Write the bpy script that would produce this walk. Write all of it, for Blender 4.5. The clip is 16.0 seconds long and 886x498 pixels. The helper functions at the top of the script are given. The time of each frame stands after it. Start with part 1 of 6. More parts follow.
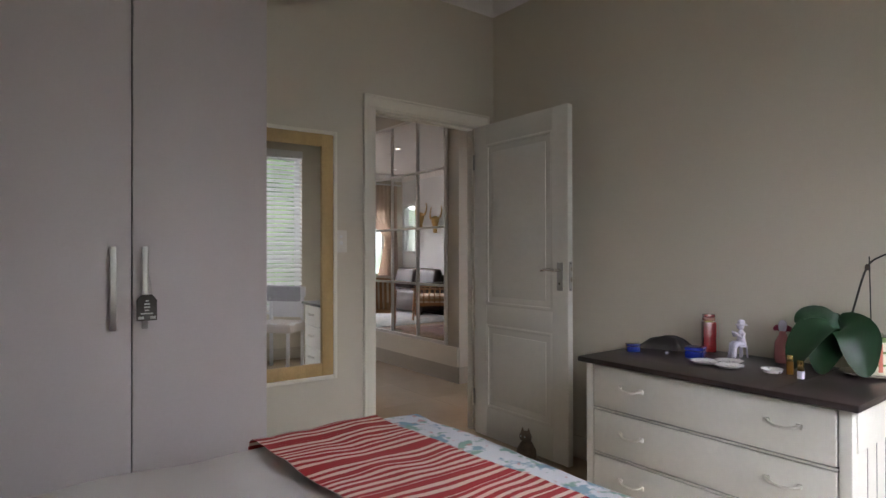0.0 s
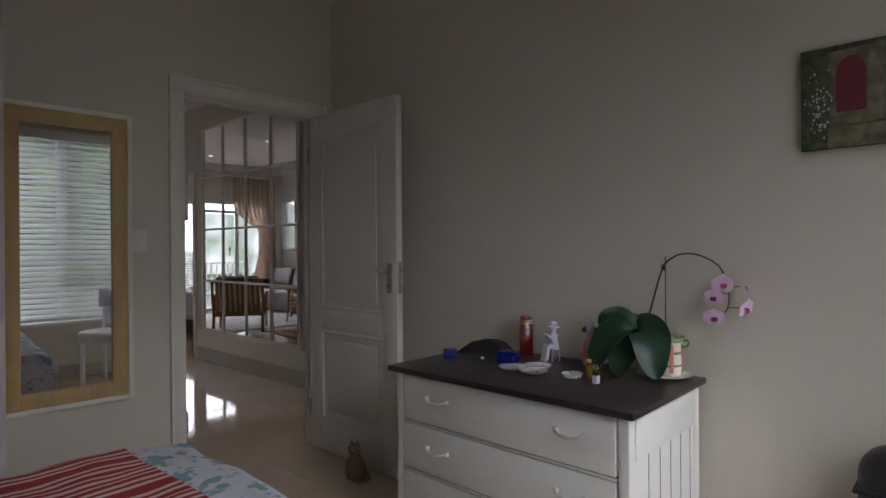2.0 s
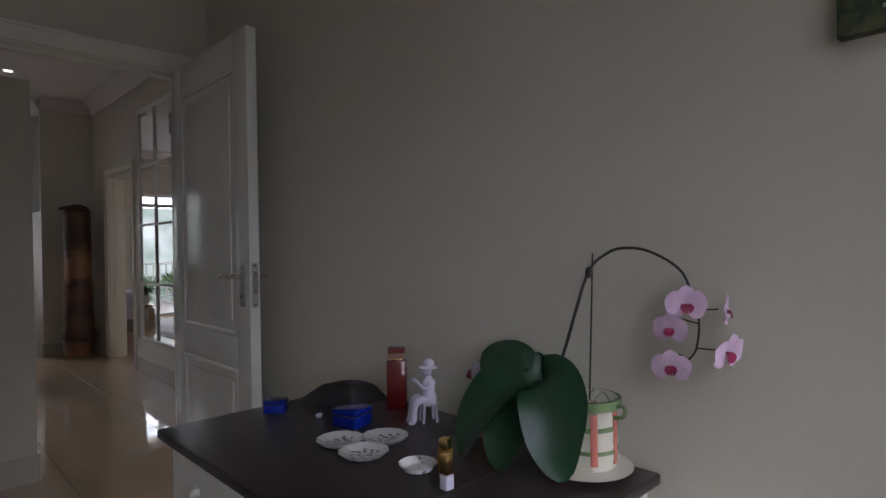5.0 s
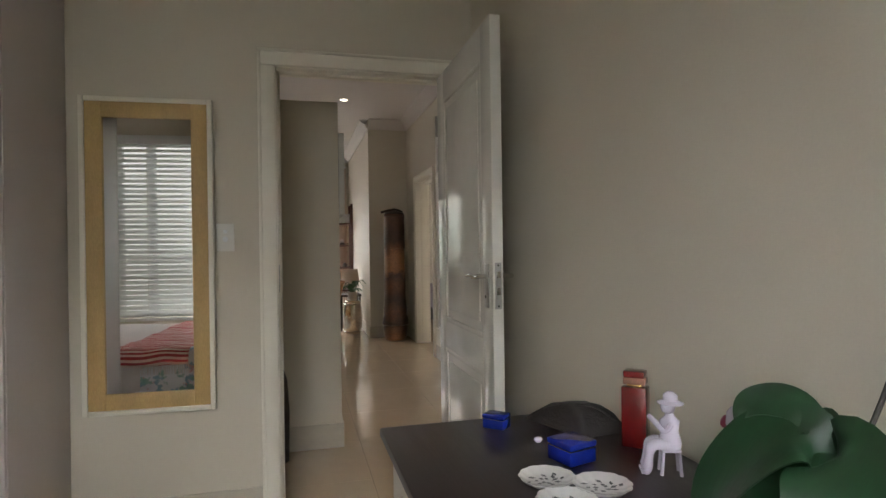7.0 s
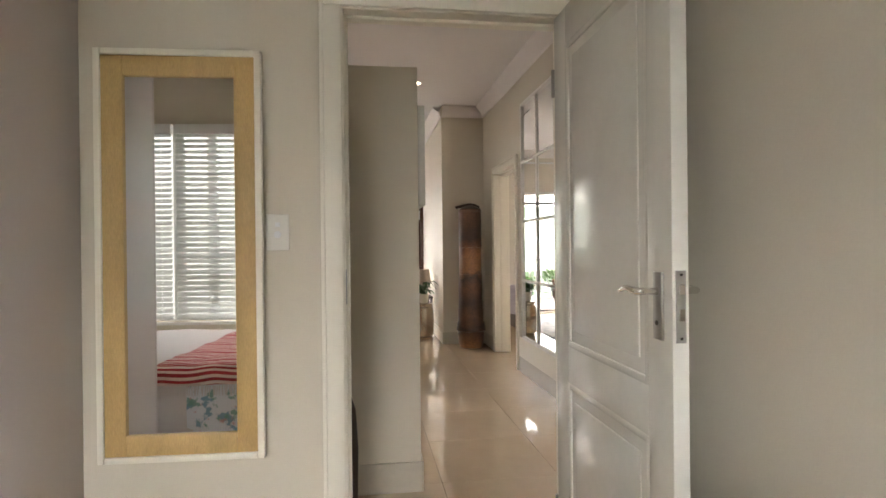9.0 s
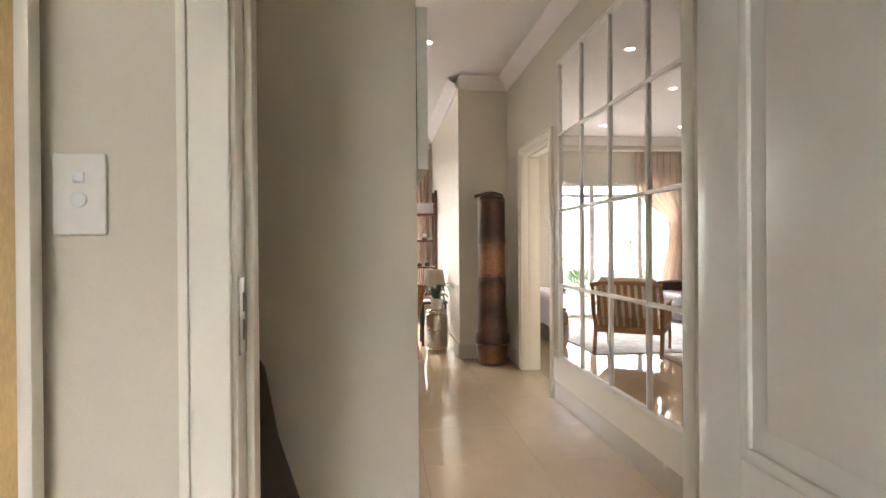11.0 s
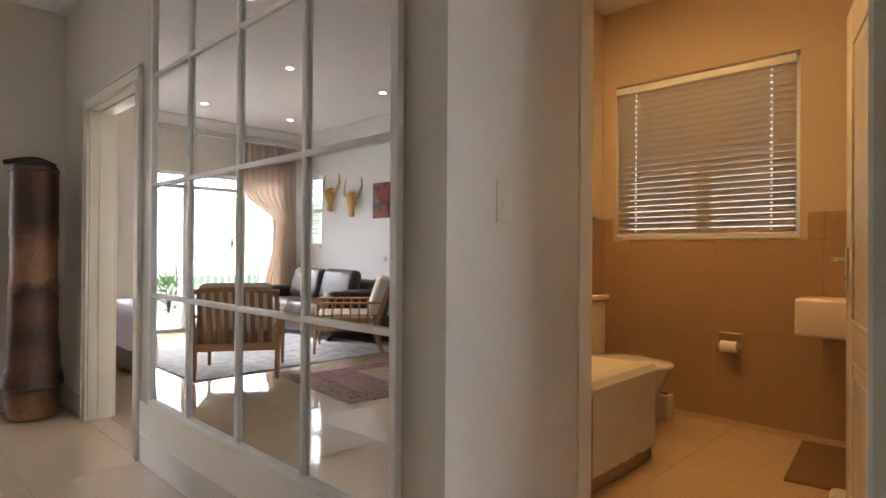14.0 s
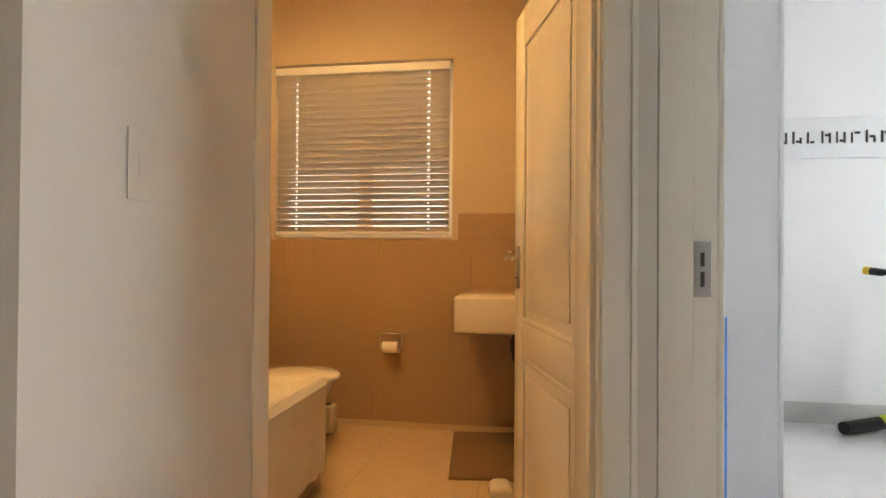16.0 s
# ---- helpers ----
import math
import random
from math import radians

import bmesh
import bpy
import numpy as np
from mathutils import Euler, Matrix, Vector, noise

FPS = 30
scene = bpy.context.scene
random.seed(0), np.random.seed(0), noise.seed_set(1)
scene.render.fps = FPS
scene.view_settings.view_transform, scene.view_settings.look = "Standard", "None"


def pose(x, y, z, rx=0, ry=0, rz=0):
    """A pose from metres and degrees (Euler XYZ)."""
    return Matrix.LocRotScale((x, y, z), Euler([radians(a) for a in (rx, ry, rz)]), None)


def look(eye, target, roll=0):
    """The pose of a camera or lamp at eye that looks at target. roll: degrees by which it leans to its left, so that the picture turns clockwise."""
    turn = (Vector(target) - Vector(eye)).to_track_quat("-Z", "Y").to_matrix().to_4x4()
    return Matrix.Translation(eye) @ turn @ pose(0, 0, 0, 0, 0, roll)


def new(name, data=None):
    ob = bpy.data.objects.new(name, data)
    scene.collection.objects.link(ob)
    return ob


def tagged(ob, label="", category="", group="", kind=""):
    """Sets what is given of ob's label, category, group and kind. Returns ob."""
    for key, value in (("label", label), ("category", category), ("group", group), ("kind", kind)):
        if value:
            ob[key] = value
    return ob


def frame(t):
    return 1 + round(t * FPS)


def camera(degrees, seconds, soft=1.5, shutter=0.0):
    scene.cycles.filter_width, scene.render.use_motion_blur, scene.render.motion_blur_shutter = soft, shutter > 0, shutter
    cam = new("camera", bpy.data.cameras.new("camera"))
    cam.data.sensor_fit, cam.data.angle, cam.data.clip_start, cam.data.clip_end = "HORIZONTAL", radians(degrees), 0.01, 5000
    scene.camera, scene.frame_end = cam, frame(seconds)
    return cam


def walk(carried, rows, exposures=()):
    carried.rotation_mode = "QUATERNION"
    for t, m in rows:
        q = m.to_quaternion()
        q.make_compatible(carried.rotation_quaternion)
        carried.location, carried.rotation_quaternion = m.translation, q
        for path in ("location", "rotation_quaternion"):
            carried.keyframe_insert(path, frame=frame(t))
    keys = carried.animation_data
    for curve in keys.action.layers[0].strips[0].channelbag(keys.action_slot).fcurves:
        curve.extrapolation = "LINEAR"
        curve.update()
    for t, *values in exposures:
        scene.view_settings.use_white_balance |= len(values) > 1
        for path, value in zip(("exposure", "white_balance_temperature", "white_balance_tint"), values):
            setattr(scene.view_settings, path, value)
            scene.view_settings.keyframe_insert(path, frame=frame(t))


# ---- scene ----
cam = camera(75.6, 16.0)
PATH = [
    (0, (-2.514, -2.913, 1.202), (-1.3, -1.324, 1.214), -0.1),
    (0.5, (-2.471, -2.925, 1.22), (-1.178, -1.399, 1.216), -0.1),
    (1.5, (-2.147, -3.023, 1.211), (-0.783, -1.56, 1.215), -0.3),
    (2, (-2.068, -3.025, 1.22), (-0.601, -1.666, 1.218), -0.4),
    (2.5, (-1.989, -3.023, 1.218), (-0.416, -1.788, 1.215), -0.4),
    (3, (-1.842, -2.972, 1.209), (-0.204, -1.825, 1.214), -0.3),
    (5.5, (-0.847, -2.822, 1.206), (0.348, -1.219, 1.193), -0.9),
    (6, (-0.769, -2.808, 1.21), (0.16, -1.037, 1.202), -0.8),
    (6.5, (-0.738, -2.774, 1.204), (-0.048, -0.897, 1.202), -0.9),
    (7, (-0.711, -2.731, 1.205), (-0.213, -0.793, 1.201), -0.8),
    (7.5, (-0.71, -2.646, 1.212), (-0.349, -0.679, 1.206), -0.7),
    (8, (-0.737, -2.461, 1.219), (-0.431, -0.485, 1.212), -0.6),
    (8.5, (-0.756, -2.282, 1.212), (-0.467, -0.303, 1.205), -0.5),
    (9, (-0.729, -2.021, 1.208), (-0.452, -0.04, 1.202), -0.6),
    (9.2, (-0.708, -1.921, 1.216), (-0.443, 0.061, 1.208), -0.6),
    (11.3, (-0.545, -0.748, 1.176), (-0.329, 1.24, 1.167), -0.4),
    (11.5, (-0.533, -0.632, 1.172), (-0.292, 1.354, 1.163), -0.3),
    (12, (-0.517, -0.417, 1.155), (-0.104, 1.54, 1.153), -0.1),
    (12.5, (-0.467, -0.215, 1.142), (0.193, 1.673, 1.14), -0.0),
    (13, (-0.394, -0.064, 1.121), (0.488, 1.73, 1.124), 0.1),
    (13.5, (-0.341, 0.035, 1.107), (0.819, 1.663, 1.121), 0.1),
    (14, (-0.295, 0.126, 1.115), (1.142, 1.518, 1.127), 0.4),
    (14.5, (-0.224, 0.217, 1.113), (1.419, 1.357, 1.125), 0.3),
    (15, (-0.106, 0.338, 1.118), (1.678, 1.242, 1.13), 0.2),
    (15.5, (-0.002, 0.407, 1.119), (1.894, 1.045, 1.133), 0.2),
    (16, (0.107, 0.467, 1.111), (2.082, 0.782, 1.131), 0.4),
]
EXPOSURES = [(0.0, -0.92, 6300, 17), (1.0, -1.28, 6250, 18), (1.5, -1.58, 6150, 18), (2.5, -2.0, 5950, 20), (3.0, -2.05, 5850, 20), (5.5, -1.9, 5850, 16), (6.0, -1.55, 6200, 12), (6.5, -1.1, 6500, 12), (7.5, -0.62, 6700, 12), (9.0, 0.08, 6800, 14), (11.3, 0.48, 6700, 14), (12.5, 0.15, 6750, 20), (13.5, -0.15, 6400, 17), (14.0, -0.12, 6250, 15), (15.0, 0.2, 6400, 12), (16.0, 0.45, 6550, 11)]
walk(cam, [(t, look(eye, target, roll)) for t, eye, target, roll in PATH], EXPOSURES)
# powers of the daylight and the bulb
P_BED, P_FILL, P_LOUNGE, P_ROOM2, P_GYM, P_BATH = 520, 195, 600, 420, 80, 26

# ---------------------------------------------------------------- world and light
world = bpy.data.worlds.new("sky")
world.use_nodes = True
scene.world = world
wn = world.node_tree
sky = wn.nodes.new("ShaderNodeTexSky")
sky.sky_type = "NISHITA"
sky.sun_disc = False
sky.sun_elevation, sky.sun_rotation = radians(55), radians(200)
wn.links.new(sky.outputs[0], wn.nodes["Background"].inputs[0])
wn.nodes["Background"].inputs[1].default_value = 0.12


def lamp(name, kind, place, target, power, colour, size=0.3, size_y=None):
    data = bpy.data.lights.new(name, kind)
    data.energy, data.color = power, colour
    if kind == "AREA":
        data.shape = "RECTANGLE"
        data.size, data.size_y = size, size_y or size
    elif kind == "SUN":
        data.angle = radians(size)
    else:
        data.shadow_soft_size = size
    ob = new(name, data)
    ob.matrix_world = look(place, target)
    return ob


lamp("sun", "SUN", (-3, -9, 14), (0, 0, 0), 1.2, (1.0, 0.95, 0.88), 12)
# daylight for the glazed openings, added as area lamps outside them
lamp("bedroom_window_light", "AREA", (-0.45, -4.6, 3.05), (-0.25, -2.4, 1.2), P_BED, (0.90, 0.95, 1.0), 2.0, 0.9)
# fill lamp added behind the main window to brighten the east wall
lamp("bedroom_east_fill", "AREA", (-1.5, -3.95, 1.45), (0.1, -2.0, 1.45), P_FILL, (0.90, 0.95, 1.0), 0.7, 1.6)
lamp("lounge_door_light", "AREA", (-1.35, 9.3, 2.7), (-1.2, 5.0, 1.2), P_LOUNGE, (1.0, 0.97, 0.95), 3.0, 1.4)
lamp("second_room_light", "AREA", (2.7, 8.0, 1.7), (1.6, 5, 1.2), P_ROOM2, (1.0, 0.98, 0.97), 1.3, 1.0)
# lamp behind the unseen window added to the exercise room
lamp("gym_fill_light", "AREA", (2.98, -3.8, 1.5), (2.9, -1, 1.1), P_GYM, (0.9, 0.95, 1.0), 1.5, 1.5)
lamp("bathroom_ceiling_bulb", "AREA", (2.4, 1.55, 2.86), (2.4, 1.55, 0), P_BATH, (1.0, 0.57, 0.20), 0.3)


# ---------------------------------------------------------------- materials
def mat(name, colour, rough=0.5, metal=0.0, vary=0.08, grain=60.0, blotch=2.5, bump=0.03, stretch=(1, 1, 1), coat=0.0, spec=0.5):
    m = bpy.data.materials.new(name)
    m.use_nodes = True
    n, l = m.node_tree.nodes, m.node_tree.links
    b = n["Principled BSDF"]
    tc = n.new("ShaderNodeTexCoord")
    mp = n.new("ShaderNodeMapping")
    mp.inputs["Scale"].default_value = stretch
    l.new(tc.outputs["Object"], mp.inputs[0])
    fine, wide = n.new("ShaderNodeTexNoise"), n.new("ShaderNodeTexNoise")
    fine.inputs["Scale"].default_value, wide.inputs["Scale"].default_value = grain, blotch
    fine.inputs["Detail"].default_value, wide.inputs["Detail"].default_value = 4, 3
    l.new(mp.outputs[0], fine.inputs["Vector"])
    l.new(mp.outputs[0], wide.inputs["Vector"])
    mix = n.new("ShaderNodeMath")
    mix.operation = "ADD"
    l.new(fine.outputs["Fac"], mix.inputs[0])
    l.new(wide.outputs["Fac"], mix.inputs[1])
    rng = n.new("ShaderNodeMapRange")
    rng.inputs[1].default_value, rng.inputs[2].default_value = 0.6, 1.4
    rng.inputs[3].default_value, rng.inputs[4].default_value = 1 - vary, 1 + vary
    l.new(mix.outputs[0], rng.inputs[0])
    col = n.new("ShaderNodeMix")
    col.data_type, col.blend_type = "RGBA", "MULTIPLY"
    col.inputs["Factor"].default_value = 1.0
    col.inputs["A"].default_value = (*colour, 1)
    l.new(rng.outputs[0], col.inputs["B"])
    l.new(col.outputs["Result"], b.inputs["Base Color"])
    rr = n.new("ShaderNodeMapRange")
    rr.inputs[3].default_value, rr.inputs[4].default_value = max(0.02, rough * 0.85), min(1, rough * 1.15)
    l.new(wide.outputs["Fac"], rr.inputs[0])
    l.new(rr.outputs[0], b.inputs["Roughness"])
    b.inputs["Metallic"].default_value = metal
    b.inputs["Coat Weight"].default_value = coat
    b.inputs["Specular IOR Level"].default_value = spec
    if bump:
        bp = n.new("ShaderNodeBump")
        bp.inputs["Strength"].default_value, bp.inputs["Distance"].default_value = min(1, bump * 4), 0.004
        l.new(fine.outputs["Fac"], bp.inputs["Height"])
        l.new(bp.outputs[0], b.inputs["Normal"])
    return m


def two_tone(name, a, b_col, kind, scale, lo, hi, rough=0.7, stretch=(1, 1, 1), bump=0.1):
    """A pattern of two colours: noise, voronoi or wave, cut between lo and hi."""
    m = mat(name, a, rough, bump=0)
    n, l = m.node_tree.nodes, m.node_tree.links
    b = n["Principled BSDF"]
    tc, mp = n.new("ShaderNodeTexCoord"), n.new("ShaderNodeMapping")
    mp.inputs["Scale"].default_value = stretch
    l.new(tc.outputs["Object"], mp.inputs[0])
    if kind == "voronoi":
        t = n.new("ShaderNodeTexVoronoi")
        out = t.outputs["Distance"]
    elif kind == "wave":
        t = n.new("ShaderNodeTexWave")
        t.inputs["Distortion"].default_value = 2.0
        out = t.outputs["Fac"]
    else:
        t = n.new("ShaderNodeTexNoise")
        t.inputs["Detail"].default_value = 6
        out = t.outputs["Fac"]
    t.inputs["Scale"].default_value = scale
    l.new(mp.outputs[0], t.inputs["Vector"])
    ramp = n.new("ShaderNodeValToRGB")
    ramp.color_ramp.elements[0].position, ramp.color_ramp.elements[1].position = lo, hi
    ramp.color_ramp.elements[0].color, ramp.color_ramp.elements[1].color = (*b_col, 1), (*a, 1)
    l.new(out, ramp.inputs[0])
    l.new(ramp.outputs[0], b.inputs["Base Color"])
    bp = n.new("ShaderNodeBump")
    bp.inputs["Strength"].default_value, bp.inputs["Distance"].default_value = bump, 0.003
    l.new(out, bp.inputs["Height"])
    l.new(bp.outputs[0], b.inputs["Normal"])
    return m


def stripes(name, dark, pale, axis, pitch, rough=0.9, second=None):
    """Woven stripes of uneven width across one axis of the object."""
    m = mat(name, pale, rough, bump=0.05, grain=300)
    n, l = m.node_tree.nodes, m.node_tree.links
    b = n["Principled BSDF"]
    tc, sep = n.new("ShaderNodeTexCoord"), n.new("ShaderNodeSeparateXYZ")
    l.new(tc.outputs["UV"], sep.inputs[0])
    parts_ = []
    for k, (p, cut) in enumerate(((pitch, 0.5), (pitch * 2.7, 0.78))):
        mul, fr, gt = n.new("ShaderNodeMath"), n.new("ShaderNodeMath"), n.new("ShaderNodeMath")
        mul.operation, fr.operation, gt.operation = "DIVIDE", "FRACT", "GREATER_THAN"
        mul.inputs[1].default_value, gt.inputs[1].default_value = p, cut
        l.new(sep.outputs[axis], mul.inputs[0])
        l.new(mul.outputs[0], fr.inputs[0])
        l.new(fr.outputs[0], gt.inputs[0])
        parts_.append(gt)
    mx = n.new("ShaderNodeMath")
    mx.operation = "MAXIMUM"
    l.new(parts_[0].outputs[0], mx.inputs[0])
    l.new(parts_[1].outputs[0], mx.inputs[1])
    c = n.new("ShaderNodeMix")
    c.data_type = "RGBA"
    c.inputs["A"].default_value, c.inputs["B"].default_value = (*pale, 1), (*dark, 1)
    l.new(mx.outputs[0], c.inputs["Factor"])
    l.new(c.outputs["Result"], b.inputs["Base Color"])
    return m


def print_cloth(name):
    """White cotton printed with scattered blue, green and pink flowers."""
    m = mat(name, (0.74, 0.76, 0.80), 0.9, bump=0.04, grain=400)
    n, l = m.node_tree.nodes, m.node_tree.links
    tc = n.new("ShaderNodeTexCoord")
    last = None
    for k, (scale, lo, hi, colour) in enumerate(((13, 0.40, 0.45, (0.17, 0.34, 0.46)), (17, 0.39, 0.44, (0.20, 0.38, 0.32)), (21, 0.35, 0.41, (0.60, 0.34, 0.32)))):
        mp, t, ramp, mix = n.new("ShaderNodeMapping"), n.new("ShaderNodeTexNoise"), n.new("ShaderNodeMapRange"), n.new("ShaderNodeMix")
        mp.inputs["Location"].default_value = (3.7 * k, 1.3 * k, 0.4 * k)
        t.inputs["Scale"].default_value, t.inputs["Detail"].default_value = scale, 5
        ramp.inputs[1].default_value, ramp.inputs[2].default_value = lo, hi
        ramp.inputs[3].default_value, ramp.inputs[4].default_value = 0.85, 0
        mix.data_type = "RGBA"
        l.new(tc.outputs["Object"], mp.inputs[0])
        l.new(mp.outputs[0], t.inputs["Vector"])
        l.new(t.outputs["Fac"], ramp.inputs[0])
        l.new(ramp.outputs[0], mix.inputs["Factor"])
        mix.inputs["A"].default_value = (0.74, 0.76, 0.80, 1)
        if last:
            l.new(last.outputs["Result"], mix.inputs["A"])
        mix.inputs["B"].default_value = (*colour, 1)
        last = mix
    l.new(last.outputs["Result"], n["Principled BSDF"].inputs["Base Color"])
    return m


def glow(name, colour, strength):
    m = bpy.data.materials.new(name)
    m.use_nodes = True
    b = m.node_tree.nodes["Principled BSDF"]
    b.inputs["Base Color"].default_value = (*colour, 1)
    b.inputs["Emission Color"].default_value = (*colour, 1)
    b.inputs["Emission Strength"].default_value = strength
    return m


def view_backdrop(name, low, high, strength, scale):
    """A far view outside a window: two mottled tones, with daylight put in as emission."""
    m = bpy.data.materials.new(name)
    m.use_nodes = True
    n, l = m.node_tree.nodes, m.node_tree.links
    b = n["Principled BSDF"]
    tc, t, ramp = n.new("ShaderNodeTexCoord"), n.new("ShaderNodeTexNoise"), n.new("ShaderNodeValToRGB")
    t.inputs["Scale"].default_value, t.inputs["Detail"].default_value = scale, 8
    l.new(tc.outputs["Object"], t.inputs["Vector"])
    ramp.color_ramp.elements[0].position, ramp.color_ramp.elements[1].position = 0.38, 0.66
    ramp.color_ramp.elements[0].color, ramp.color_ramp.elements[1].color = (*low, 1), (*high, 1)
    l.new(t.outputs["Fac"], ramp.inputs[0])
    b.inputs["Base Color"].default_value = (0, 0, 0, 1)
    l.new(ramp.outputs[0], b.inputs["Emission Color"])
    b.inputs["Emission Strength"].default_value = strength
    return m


def glass(name, colour=(1, 1, 1), rough=0.0, ior=1.45):
    m = bpy.data.materials.new(name)
    m.use_nodes = True
    b = m.node_tree.nodes["Principled BSDF"]
    b.inputs["Base Color"].default_value = (*colour, 1)
    b.inputs["Transmission Weight"].default_value = 1
    b.inputs["Roughness"].default_value = rough
    b.inputs["IOR"].default_value = ior
    return m


def translucent(name, colour, through_colour, share):
    m = mat(name, colour, 0.6, bump=0)
    n, l = m.node_tree.nodes, m.node_tree.links
    tr, mix = n.new("ShaderNodeBsdfTranslucent"), n.new("ShaderNodeMixShader")
    tr.inputs[0].default_value = (*through_colour, 1)
    mix.inputs[0].default_value = share
    l.new(n["Principled BSDF"].outputs[0], mix.inputs[1])
    l.new(tr.outputs[0], mix.inputs[2])
    l.new(mix.outputs[0], n["Material Output"].inputs[0])
    return m


def worn_drum(name):
    """Dark carved wood rubbed through to orange in uneven belts."""
    m = mat(name, (0.1, 0.04, 0.02), 0.36, bump=0)
    n, l = m.node_tree.nodes, m.node_tree.links
    tc, sep = n.new("ShaderNodeTexCoord"), n.new("ShaderNodeSeparateXYZ")
    big, small = n.new("ShaderNodeTexNoise"), n.new("ShaderNodeTexNoise")
    big.inputs["Scale"].default_value, big.inputs["Detail"].default_value = 7, 5
    small.inputs["Scale"].default_value, small.inputs["Detail"].default_value = 45, 4
    for t in (big, small):
        l.new(tc.outputs["Object"], t.inputs["Vector"])
    l.new(tc.outputs["Object"], sep.inputs[0])

    def calc(op, a, b):
        k = n.new("ShaderNodeMath")
        k.operation = op
        for i, v in enumerate((a, b)):
            if isinstance(v, float):
                k.inputs[i].default_value = v
            else:
                l.new(v, k.inputs[i])
        return k.outputs[0]

    height = calc("ADD", calc("DIVIDE", sep.outputs[2], 1.72), calc("MULTIPLY", calc("SUBTRACT", big.outputs["Fac"], 0.5), 0.16))
    belt = n.new("ShaderNodeValToRGB")
    dark, rust, pale = (0.040, 0.017, 0.010, 1), (0.115, 0.046, 0.021, 1), (0.27, 0.125, 0.052, 1)
    stops = ((0.0, pale), (0.09, rust), (0.14, dark), (0.22, rust), (0.32, dark), (0.42, rust), (0.50, dark), (0.535, pale), (0.65, pale), (0.70, rust), (0.76, dark), (1.0, rust))
    ramp = belt.color_ramp
    ramp.elements[0].position, ramp.elements[0].color = stops[0]
    ramp.elements[1].position, ramp.elements[1].color = stops[-1]
    for p, c in stops[1:-1]:
        ramp.elements.new(p).color = c
    l.new(height, belt.inputs[0])
    mix = n.new("ShaderNodeMix")
    mix.data_type, mix.blend_type = "RGBA", "MULTIPLY"
    mix.inputs["Factor"].default_value = 1.0
    l.new(belt.outputs[0], mix.inputs["A"])
    l.new(calc("ADD", calc("MULTIPLY", small.outputs["Fac"], 1.1), 0.45), mix.inputs["B"])
    l.new(mix.outputs["Result"], n["Principled BSDF"].inputs["Base Color"])
    bp = n.new("ShaderNodeBump")
    bp.inputs["Strength"].default_value, bp.inputs["Distance"].default_value = 0.5, 0.006
    l.new(big.outputs["Fac"], bp.inputs["Height"])
    l.new(bp.outputs[0], n["Principled BSDF"].inputs["Normal"])
    return m


